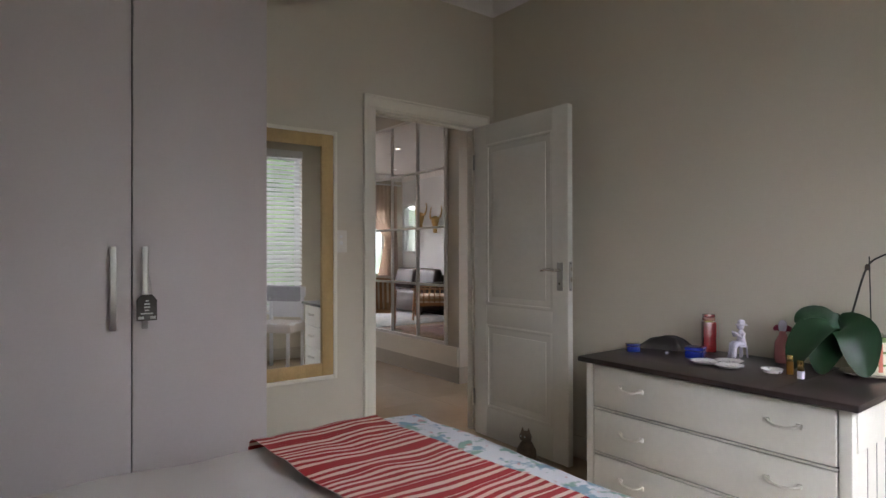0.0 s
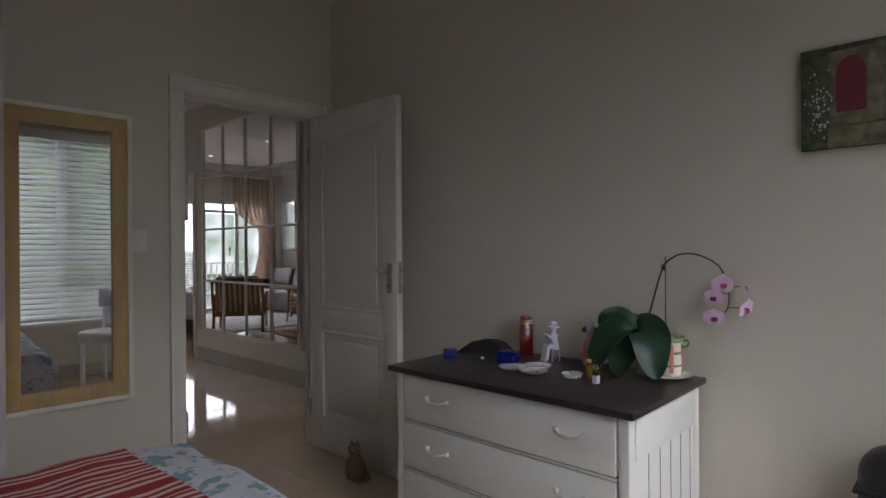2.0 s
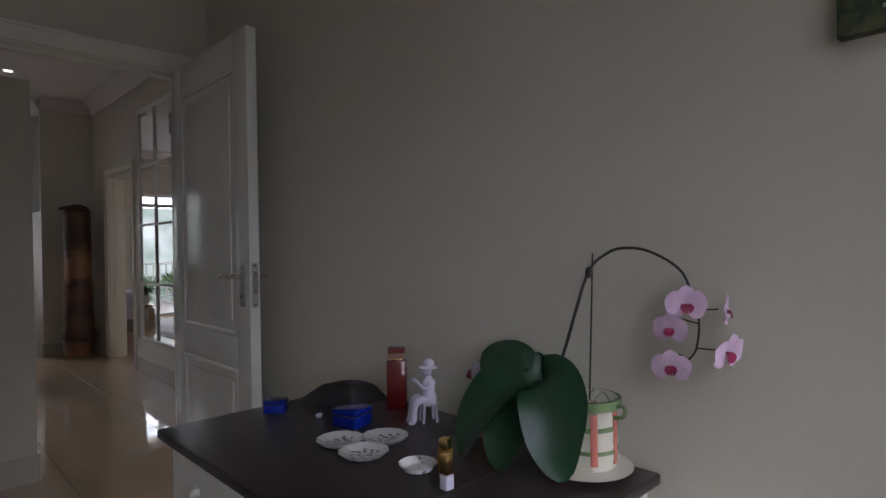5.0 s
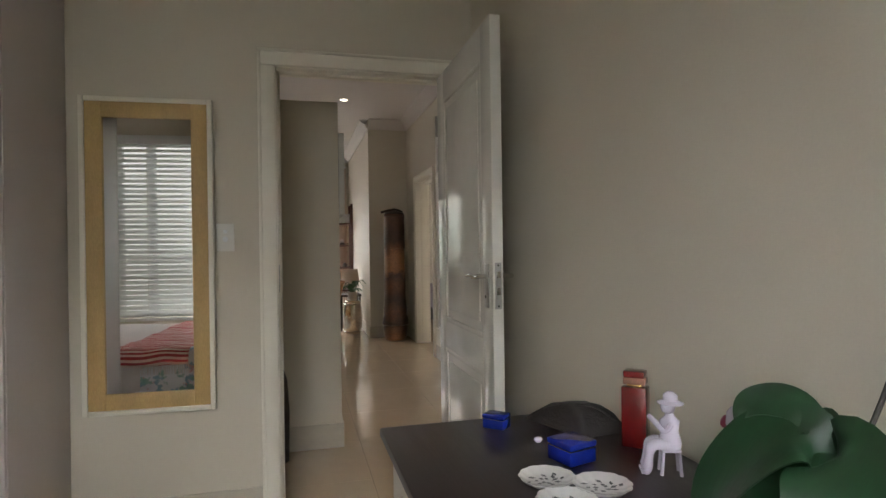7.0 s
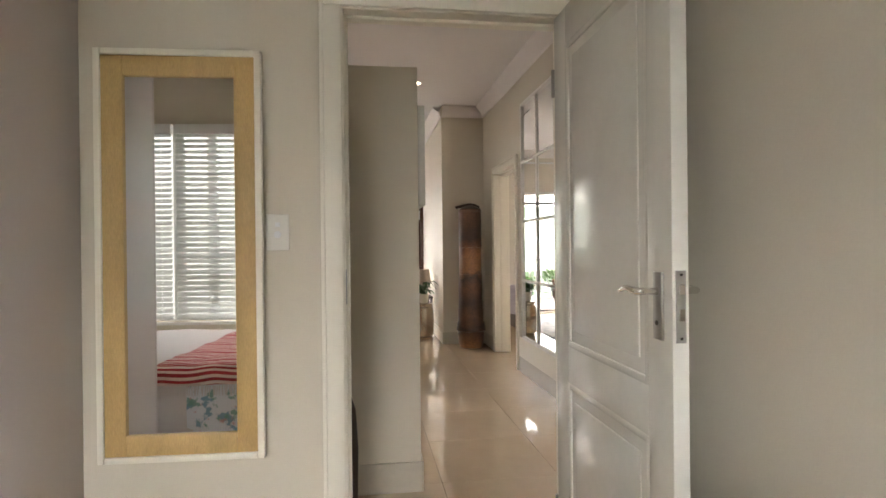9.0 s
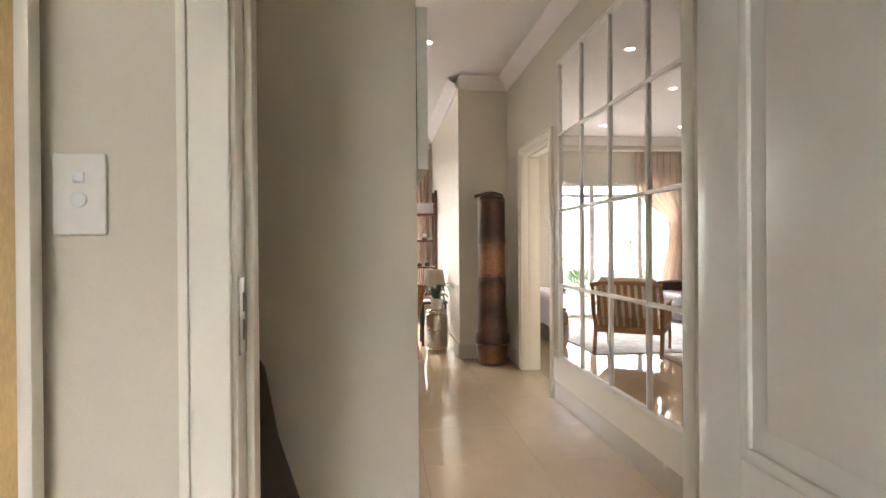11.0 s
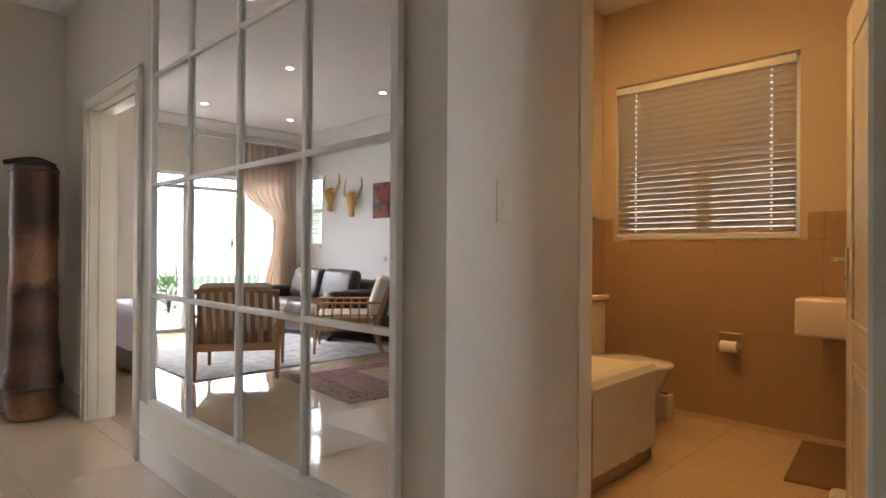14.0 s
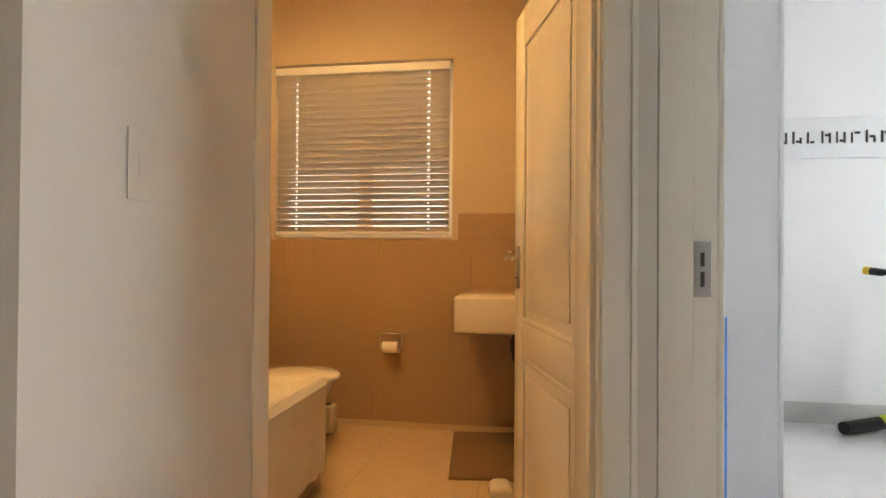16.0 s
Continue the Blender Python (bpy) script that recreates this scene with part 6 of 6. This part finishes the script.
# second bedroom: bed seen through the doorway
b2 = thing("second_bed", "bed with a lilac quilted bedspread on a dark base", "bed", pose(1.35, 4.7, 0))
piece("bed_base", (0.02, 0.02, 0.06), (1.5, 1.9, 0.28), M["base"], b2, 0.02)
bm = bmesh.new()
add_drape(bm, (0, 0, 0.26), (1.52, 1.92, 0.62), 0.08, 24, 24, 0.012, 11.0)
part("bedspread", bm, M["lilac"], b2)
for x in (0.05, 1.4):
    for y in (0.05, 1.8):
        piece("leg", (x, y, 0), (x + 0.06, y + 0.06, 0.06), M["base"], b2)

# ---------------------------------------------------------------- bathroom
def tiled(parent, origin, across, up, w, h, tw, th, material, gap=0.003, deep=0.008, normal=None):
    """Wall tiles laid from a corner; each tile an object on a shared mesh."""
    a, u = Vector(across), Vector(up)
    n = Vector(normal)
    cache = {}
    y = 0.0
    while y < h - 0.01:
        hh = min(th, h - y)
        x = 0.0
        while x < w - 0.01:
            ww = min(tw, w - x)
            key = (round(ww, 3), round(hh, 3))
            if key not in cache:
                bm = bmesh.new()
                vs = [[bm.verts.new(a * i + u * j + n * d) for i, j in ((gap / 2 + e, gap / 2 + e), (ww - gap / 2 - e, gap / 2 + e), (ww - gap / 2 - e, hh - gap / 2 - e), (gap / 2 + e, hh - gap / 2 - e))] for d, e in ((0, 0), (deep - 0.001, 0), (deep, 0.001))]
                for p, q in zip(vs, vs[1:]):
                    for k in range(4):
                        bm.faces.new((p[k], p[(k + 1) % 4], q[(k + 1) % 4], q[k]))
                bm.faces.new(vs[-1])
                cache[key] = as_mesh("tile", bm, material)
            t = new("tile", cache[key])
            t.parent = parent
            t.matrix_basis = Matrix.Translation(Vector(origin) + a * x + u * y)
            x += tw
        y += th


structure("baseboard_bathroom", [((3.698, 0.262, 0.0005), (3.7085, 2.285, 0.035))], M["bathfloor"])
structure("floor_bathroom", [((1.57, 0.25, -0.006), (3.72, 2.3, -0.004))], M["grout"])
bt_e = structure("tiling_bathroom_east", [((3.7175, 0.25, 0.0), (3.7195, 2.3, 1.205))], M["grout"])
tiled(bt_e, (3.7175, 0.25, 0), (0, 1, 0), (0, 0, 1), 2.05, 1.205, 0.615, 0.6025, M["bathtile"], normal=(-1, 0, 0))
bt_b = structure("tiling_bathroom_border", [((3.7175, 0.25, 1.2055), (3.7195, 0.945, 1.375)), ((3.7175, 2.215, 1.2055), (3.7195, 2.3, 1.375))], M["grout"])
tiled(bt_b, (3.7175, 0.25, 1.2055), (0, 1, 0), (0, 0, 1), 0.695, 0.17, 0.30, 0.085, M["bathtile"], normal=(-1, 0, 0))
tiled(bt_b, (3.7175, 2.215, 1.2055), (0, 1, 0), (0, 0, 1), 0.085, 0.17, 0.30, 0.085, M["bathtile"], normal=(-1, 0, 0))
bt_n = structure("tiling_bathroom_north", [((1.6, 2.298, 0), (3.71, 2.2995, 1.375))], M["grout"])
tiled(bt_n, (1.6, 2.298, 0), (1, 0, 0), (0, 0, 1), 2.10, 1.375, 0.615, 0.6025, M["bathtile"], normal=(0, -1, 0))
bt_s = structure("tiling_bathroom_south", [((1.6, 0.2505, 0), (3.71, 0.252, 1.375))], M["grout"])
tiled(bt_s, (1.6, 0.252, 0), (1, 0, 0), (0, 0, 1), 2.10, 1.375, 0.615, 0.6025, M["bathtile"], normal=(0, 1, 0))

bmir = thing("bathroom_mirror", "frameless bathroom mirror on the tiled wall", "mirror", pose(2.40, 2.288, 1.38))
piece("mirror_glass", (0, -0.008, 0), (1.26, -0.001, 1.03), M["mirror"], bmir, 0.001)

to = thing("toilet", "cream ceramic toilet with its lid closed", "toilet", pose(3.20, 1.79, 0))
bm = bmesh.new()
add_box(bm, (-0.19, 0.30, 0.40), (0.19, 0.49, 0.79), 0.025, seg=3)
cis = part("cistern", bm, M["ceramic"], to, smooth=40)
bm = bmesh.new()
add_box(bm, (-0.205, 0.285, 0.791), (0.205, 0.495, 0.83), 0.014, seg=3)
part("cistern_lid", bm, M["ceramic"], cis, smooth=40)
bm = bmesh.new()
add_lathe(bm, [(0.12, 0), (0.13, 0.02), (0.11, 0.12), (0.15, 0.26), (0.19, 0.38), (0.195, 0.40)], (0, 0.04, 0), 28, 1.3)
add_box(bm, (-0.10, 0.15, 0.02), (0.10, 0.48, 0.399), 0.03)
part("bowl", bm, M["ceramic"], to, smooth=45)
bm = bmesh.new()
add_lathe(bm, [(0.19, 0.402), (0.205, 0.41), (0.205, 0.425), (0.195, 0.437), (0.08, 0.447)], (0, 0.03, 0), 32, 1.32)
part("lid", bm, M["ceramic"], to, "closed toilet lid", smooth=45)

ba = thing("bathtub", "built-in bathtub with a tiled brown surround", "bath", pose(1.605, 1.465, 0))
piece("panel", (0, 0.012, 0), (1.14, 0.82, 0.45), M["bathtile"], ba, 0.004)
bm = bmesh.new()
outer = [(0.0, 0.0), (1.155, 0.0), (1.155, 0.825), (0.0, 0.825)]
inner = [(0.07, 0.08), (1.07, 0.08), (1.07, 0.75), (0.07, 0.75)]
vo = [bm.verts.new((x, y, 0.50)) for x, y in outer]
vl = [bm.verts.new((x, y, 0.452)) for x, y in outer]
vi = [bm.verts.new((x, y, 0.50)) for x, y in inner]
vb = [bm.verts.new((0.57 + (x - 0.57) * 0.85, 0.415 + (y - 0.415) * 0.85, 0.462)) for x, y in inner]
for k in range(4):
    q = (k + 1) % 4
    bm.faces.new((vo[k], vo[q], vi[q], vi[k]))
    bm.faces.new((vl[k], vl[q], vo[q], vo[k]))
    bm.faces.new((vi[k], vi[q], vb[q], vb[k]))
bm.faces.new(vb)
bm.faces.new(vl[::-1])
bmesh.ops.bevel(bm, geom=[e for e in bm.edges if all(v.co.z > 0.495 for v in e.verts)], offset=0.012, segments=3, affect="EDGES")
part("rim", bm, M["ceramic"], ba, "rounded cream bath rim", smooth=40)
bm = bmesh.new()
add_drape(bm, (0, 0, 0), (0.66, 0.42, 0.43), 0.03, 26, 18, 0.008, 7.0, (0, 0, 1, 0), 10.0)
tw = thing("bath_towel", "cream towel with a fringed edge hanging over the bath", "towel", pose(2.06, 1.447, 0.085))
part("cloth", bm, M["towel"], tw)
bm = bmesh.new()
for k in range(33):
    x = k * 0.0200
    add_tube(bm, [(x, -0.008, 0.405), (x + 0.006, 0.006, 0.436), (x + 0.010, 0.06, 0.440)], 0.0095, 6)
part("fringe", bm, M["towel"], tw, "twisted fringe", smooth=40)

ro = thing("toilet_roll_holder", "chrome holder with a white toilet roll", "toilet roll", pose(3.708, 1.365, 0.52, 0, 0, -90))
bm = bmesh.new()
add_tube(bm, [(-0.075, -0.06, 0), (0.075, -0.06, 0)], 0.006, 8)
add_tube(bm, [(0, 0, 0.09), (0, -0.03, 0.09), (0, -0.03, 0.075)], 0.006, 8)
add_tube(bm, [(-0.04, -0.03, 0.085), (0.04, -0.03, 0.085)], 0.005, 8)
add_tube(bm, [(-0.07, -0.03, 0.085), (-0.072, -0.06, 0)], 0.004, 8)
add_tube(bm, [(0.07, -0.03, 0.085), (0.072, -0.06, 0)], 0.004, 8)
add_tube(bm, [(-0.07, -0.03, 0.085), (0.07, -0.03, 0.085)], 0.004, 8)
part("holder", bm, M["chrome"], ro, smooth=40)
bm = bmesh.new()
add_tube(bm, [(-0.05, -0.06, 0), (0.05, -0.06, 0)], 0.036, 20)
part("roll", bm, M["paper"], ro, "white paper roll", smooth=40)

bs = thing("wash_basin", "rectangular white wall-hung wash basin", "basin", pose(3.20, 0.253, 0.68))
bm = bmesh.new()
add_box(bm, (0, 0.004, 0), (0.47, 0.65, 0.205), 0.02, seg=3)
part("basin_body", bm, M["ceramic"], bs, smooth=40)
piece("bowl_floor", (0.05, 0.14, 0.2055), (0.41, 0.60, 0.207), M["ceramic"], bs, 0.0005)
bm = bmesh.new()
add_tube(bm, arc([(0.23, 0.07, 0.19), (0.23, 0.07, 0.30), (0.23, 0.11, 0.33), (0.23, 0.20, 0.31)], 6), 0.013, 10)
add_tube(bm, [(0.23, 0.07, 0.30), (0.23, 0.14, 0.37)], 0.007, 8)
part("tap", bm, M["chrome"], bs, "chrome mixer tap", smooth=40)
bm = bmesh.new()
add_tube(bm, arc([(0.23, 0.32, 0.0), (0.23, 0.32, -0.16), (0.23, 0.26, -0.22), (0.23, 0.20, -0.16), (0.23, 0.0, -0.14)], 6), 0.017, 10)
add_tube(bm, [(0.23, 0.32, -0.05), (0.23, 0.32, -0.12)], 0.03, 12)
part("waste_trap", bm, M["dark_wood"], bs, "dark bottle trap", smooth=40)
bm = bmesh.new()
add_tube(bm, [(3.50, 0.26, 1.13), (3.50, 0.38, 1.13)], 0.012, 8)
add_lathe(bm, [(0.03, -0.006), (0.032, 0), (0.03, 0.006)], (3.50, 0.60, 1.13), 14)
add_tube(bm, [(3.50, 0.38, 1.13), (3.50, 0.60, 1.13)], 0.006, 8)
solid("wall_hook", bm, M["chrome"], "chrome towel arm beside the basin", "towel rail", smooth=40)

bm = bmesh.new()
add_drape(bm, (0, 0, 0), (0.74, 0.62, 0.014), 0.006, 16, 12, 0.002, 9.0)
solid("bath_mat", bm, M["bathmat"], "brown bath mat on the cream floor tiles", "mat", pose(2.97, 0.262, 0.0005, 0, 0, 5.8))
bh = thing("brush_holder", "small cream toilet brush holder on the floor", "brush holder", pose(3.53, 1.74, 0))
bm = bmesh.new()
add_box(bm, (-0.05, -0.05, 0), (0.05, 0.05, 0.17), 0.012, seg=3)
part("cup", bm, M["ceramic"], bh, smooth=40)
bm = bmesh.new()
add_lathe(bm, [(0.028, 0.1705), (0.028, 0.174)], seg=16)
# dark disc on the closed cup paints the shade inside it
part("opening", bm, M["seam"], bh)
sl = thing("slipper", "pale brown slipper on the bathroom floor", "slipper", pose(2.80, 0.62, 0, 0, 0, 100))
bm = bmesh.new()
add_lathe(bm, [(0.045, 0.0), (0.052, 0.008), (0.05, 0.018)], seg=20, squash=2.4)
part("sole", bm, M["bathmat"], sl, smooth=40)
bm = bmesh.new()
add_drape(bm, (-0.05, 0.0, 0.018), (0.05, 0.11, 0.065), 0.03, 8, 8, 0.002, 2.0, (1, 1, 0, 1))
part("upper", bm, M["towel"], sl)
dl = thing("downlight", "round warm lit bathroom ceiling light", "downlight", pose(2.4, 1.55, TOP))
bm = bmesh.new()
add_lathe(bm, [(0.13, -0.05), (0.15, -0.03), (0.15, -0.001)], seg=28)
part("glass_bowl", bm, M["bathlamp"], dl, smooth=40)

# ---------------------------------------------------------------- exercise room
cb = thing("cupboard", "tall pale cupboard in the exercise room", "cupboard", pose(2.55, -0.51, 0))
piece("carcass", (0, 0.02, 0), (1.3, 0.545, 2.6), M["white_wall"], cb, 0.003)
for k in range(2):
    piece("cupboard_door", (0.003 + k * 0.65, 0, 0.06), (0.647 + k * 0.65, 0.0185, 2.59), M["white_wall"], cb, 0.002)
hr = thing("hook_rail", "white wall panel with a row of dark lettering", "wall panel", pose(4.3, -1.02, 1.775, 0, 0, -90))
piece("board", (0, -0.02, 0), (1.7, -0.001, 0.275), M["chair_white"], hr, 0.004)
random.seed(5)
for k in range(18):
    x = 0.05 + k * 0.09
    bm = bmesh.new()
    add_box(bm, (x, -0.023, 0.10), (x + random.uniform(0.012, 0.018), -0.0203, random.uniform(0.165, 0.185)), 0.001)
    z0 = random.uniform(0.10, 0.16)
    add_box(bm, (x + 0.022, -0.023, z0), (x + random.uniform(0.045, 0.06), -0.0203, z0 + 0.016), 0.001)
    if k % 3:
        add_box(bm, (x + 0.045, -0.0232, 0.10), (x + 0.06, -0.0204, random.uniform(0.13, 0.18)), 0.001)
    part("lettering", bm, M["seam"], hr)
bmx = bmesh.new()
add_tube(bmx, [(0, 0, 0.0), (0.0, 0.0, 0.945)], 0.04, 24)
solid("exercise_mat", bmx, M["blue_mat"], "rolled bright blue foam mat standing behind the jamb", "mat", pose(1.792, -0.020, 0.0), 40)
bk = thing("exercise_bike", "black and lime exercise bike with yellow grips", "exercise bike", pose(3.85, -1.97, 0, 0, 0, 30))
for x in (-0.42, 0.42):
    bm = bmesh.new()
    add_tube(bm, [(x, -0.34, 0.045), (x, 0.36, 0.045)], 0.04, 12)
    part("stabiliser", bm, M["rubber"], bk, smooth=40)
bm = bmesh.new()
add_tube(bm, [(-0.42, 0, 0.06), (-0.1, 0, 0.25), (0.42, 0, 0.06)], 0.035, 8)
part("frame", bm, M["lime"], bk, smooth=40)
bm = bmesh.new()
add_tube(bm, [(-0.12, 0, 0.22), (-0.30, 0, 0.88)], 0.03, 8)
part("seat_post", bm, M["rubber"], bk, smooth=40)
bm = bmesh.new()
add_box(bm, (-0.44, -0.1, 0.88), (-0.18, 0.1, 0.94), 0.03, seg=3)
part("saddle", bm, M["rubber"], bk, smooth=40)
bm = bmesh.new()
add_tube(bm, [(0.10, 0, 0.22), (0.26, 0, 0.98)], 0.03, 8)
part("handlebar_post", bm, M["lime"], bk, smooth=40)
bm = bmesh.new()
add_tube(bm, arc([(0.33, -0.20, 1.02), (0.27, -0.18, 1.02), (0.25, 0, 1.0), (0.27, 0.18, 1.02), (0.33, 0.20, 1.02)], 6), 0.018, 8)
hb = part("handlebar", bm, M["rubber"], bk, smooth=40)
for y in (-0.20, 0.20):
    bm = bmesh.new()
    add_tube(bm, [(0.29, y, 1.02), (0.36, y, 1.027)], 0.024, 10)
    grip = part("grip", bm, M["rubber"], bk, "black rubber grip", smooth=40)
    bm = bmesh.new()
    add_tube(bm, [(0.361, y, 1.027), (0.395, y, 1.03)], 0.026, 10)
    part("grip_end", bm, M["yellow"], grip, "yellow grip end", smooth=40)
bm = bmesh.new()
add_lathe(bm, [(0.20, -0.025), (0.23, -0.02), (0.23, 0.02), (0.20, 0.025)], seg=32)
bmesh.ops.transform(bm, matrix=pose(0.12, 0, 0.34, 90), verts=bm.verts)
part("flywheel", bm, M["rubber"], bk, smooth=40)
for y in (-0.12, 0.12):
    piece("pedal", (-0.10, y - 0.05, 0.22 + y * 0.8), (0.0, y + 0.05, 0.25 + y * 0.8), M["rubber"], bk, 0.005)

# ---------------------------------------------------------------- outside
structure("ground", [((-60, -60, -0.5), (60, 60, -0.2))], M["garden"])
structure("patio", [((-9, -6.9, -0.19), (4.5, -3.65, -0.03))], M["paving"])
structure("terrace", [((-4.5, 8.25, -0.19), (4.5, 12.0, -0.02))], M["paving"])
bl = thing("balustrade", "white terrace balustrade with slim balusters", "railing", pose(-4.5, 11.8, -0.02))
piece("top_rail", (0, -0.05, 0.86), (9, 0.05, 0.92), M["render"], bl, 0.01)
piece("bottom_rail", (0, -0.04, 0.08), (9, 0.04, 0.13), M["render"], bl, 0.01)
bm = bmesh.new()
add_box(bm, (-0.02, -0.02, 0.13), (0.02, 0.02, 0.86), 0.004)
me_ = as_mesh("baluster", bm, M["render"])
for k in range(60):
    o = new("baluster", me_)
    o.parent = bl
    o.matrix_basis = pose(0.1 + k * 0.15, 0, 0)
for k in range(6):
    piece("post", (k * 1.75, -0.06, 0), (k * 1.75 + 0.12, 0.06, 0.98), M["render"], bl, 0.01)
tt = thing("terrace_table", "dark round terrace table", "table", pose(-0.75, 9.8, -0.02))
bm = bmesh.new()
add_lathe(bm, [(0.45, 0.70), (0.47, 0.715), (0.45, 0.73)], seg=32)
part("tabletop", bm, M["steel"], tt, smooth=40)
bm = bmesh.new()
add_lathe(bm, [(0.22, 0), (0.2, 0.03), (0.035, 0.06), (0.03, 0.70)], seg=20)
part("pedestal", bm, M["steel"], tt, smooth=40)
for x, y, s in ((-2.2, 11.0, 0.75), (-1.7, 11.3, 0.6)):
    sb = thing("shrub", "sunlit green terrace shrub", "shrub", pose(x, y, -0.02), "terrace shrubs")
    bm = bmesh.new()
    for k in range(170):
        d = Vector((random.gauss(0, 1), random.gauss(0, 1), random.gauss(0.3, 0.8))).normalized()
        p = Vector((0, 0, 0.45 * s)) + d * s * random.uniform(0.25, 0.48)
        q = p + d * 0.12 * s + Vector((0, 0, 0.03))
        add_blade(bm, [p, p.lerp(q, 0.5), q], [0.012, 0.03 * s, 0.004], (0.3, 0.2, 1), 0.001, 0.2)
    part("crown", bm, M["garden"], sb)
    bm = bmesh.new()
    for k in range(4):
        a = 1.6 * k
        add_tube(bm, [(0, 0, 0), (0.03 * math.cos(a), 0.03 * math.sin(a), 0.25 * s), (0.15 * math.cos(a), 0.15 * math.sin(a), 0.55 * s)], [0.02, 0.015, 0.006], 6)
    part("trunk", bm, M["dark_wood"], sb)


def backdrop(name, a, b, material):
    return structure(name, [(a, b)], material)


# hedge panel lit by its own emission instead of daylight
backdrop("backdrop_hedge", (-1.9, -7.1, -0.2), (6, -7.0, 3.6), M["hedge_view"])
# added glowing panel, makes the western blind gaps read white
backdrop("backdrop_pale_panel", (-9, -7.1, -0.2), (-1.905, -7.0, 3.6), M["pale_panel"])
# glowing tree line, its glare mixed into the colour
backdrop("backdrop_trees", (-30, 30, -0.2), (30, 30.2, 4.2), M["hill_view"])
backdrop("backdrop_sky_north", (-45, 40, 0), (45, 40.2, 30), M["sky_view"])
backdrop("backdrop_side_sky", (-9.2, 2, 0), (-9, 12, 9), M["sky_view"])
# dim glowing panel in place of daylight behind the bathroom blind
backdrop("backdrop_bath_sky", (7.0, -1, 0), (7.2, 5, 6), M["bath_glow"])

# ---------------------------------------------------------------- floor tiles
def lay_floor(parent, x0, x1, y0, y1, ox, oy, pitch, material):
    cache = {}
    i0, i1 = math.floor((x0 - ox) / pitch), math.ceil((x1 - ox) / pitch)
    j0, j1 = math.floor((y0 - oy) / pitch), math.ceil((y1 - oy) / pitch)
    for i in range(i0, i1):
        for j in range(j0, j1):
            a, b = max(x0, ox + i * pitch), min(x1, ox + (i + 1) * pitch)
            c, d = max(y0, oy + j * pitch), min(y1, oy + (j + 1) * pitch)
            if b - a < 0.02 or d - c < 0.02:
                continue
            key = (round(b - a, 3), round(d - c, 3))
            if key not in cache:
                bm = bmesh.new()
                g, e = 0.001, 0.0006
                w, h = b - a, d - c
                lo = [bm.verts.new((x, y, -0.006)) for x, y in ((g, g), (w - g, g), (w - g, h - g), (g, h - g))]
                mi = [bm.verts.new((x, y, -0.0006)) for x, y in ((g, g), (w - g, g), (w - g, h - g), (g, h - g))]
                hi = [bm.verts.new((x, y, 0)) for x, y in ((g + e, g + e), (w - g - e, g + e), (w - g - e, h - g - e), (g + e, h - g - e))]
                for p, q in ((lo, mi), (mi, hi)):
                    for k in range(4):
                        bm.faces.new((p[k], p[(k + 1) % 4], q[(k + 1) % 4], q[k]))
                bm.faces.new(hi)
                cache[key] = as_mesh("tile", bm, material)
            t = new("tile", cache[key])
            t.parent = parent
            t.matrix_basis = Matrix.Translation((a, c, 0))


lay_floor(floor, -3.6, 0.15, -3.45, 0.0, -0.34, 0.26, 0.622, M["tile"])
lay_floor(floor, -3.2, 0.775, 0.0, 5.01, -0.34, 0.26, 0.622, M["tile"])
lay_floor(floor, 0.775, 1.42, 0.2, 1.15, -0.34, 0.26, 0.622, M["tile"])
lay_floor(floor, -3.2, 0.25, 5.01, 8.1, -0.34, 0.26, 0.622, M["tile"])
lay_floor(floor, 0.775, 4.05, 2.5, 7.2, -0.34, 0.26, 0.622, M["tile"])
lay_floor(floor, 1.42, 3.71, 0.252, 2.298, 1.9, 0.1, 0.622, M["bathfloor"])
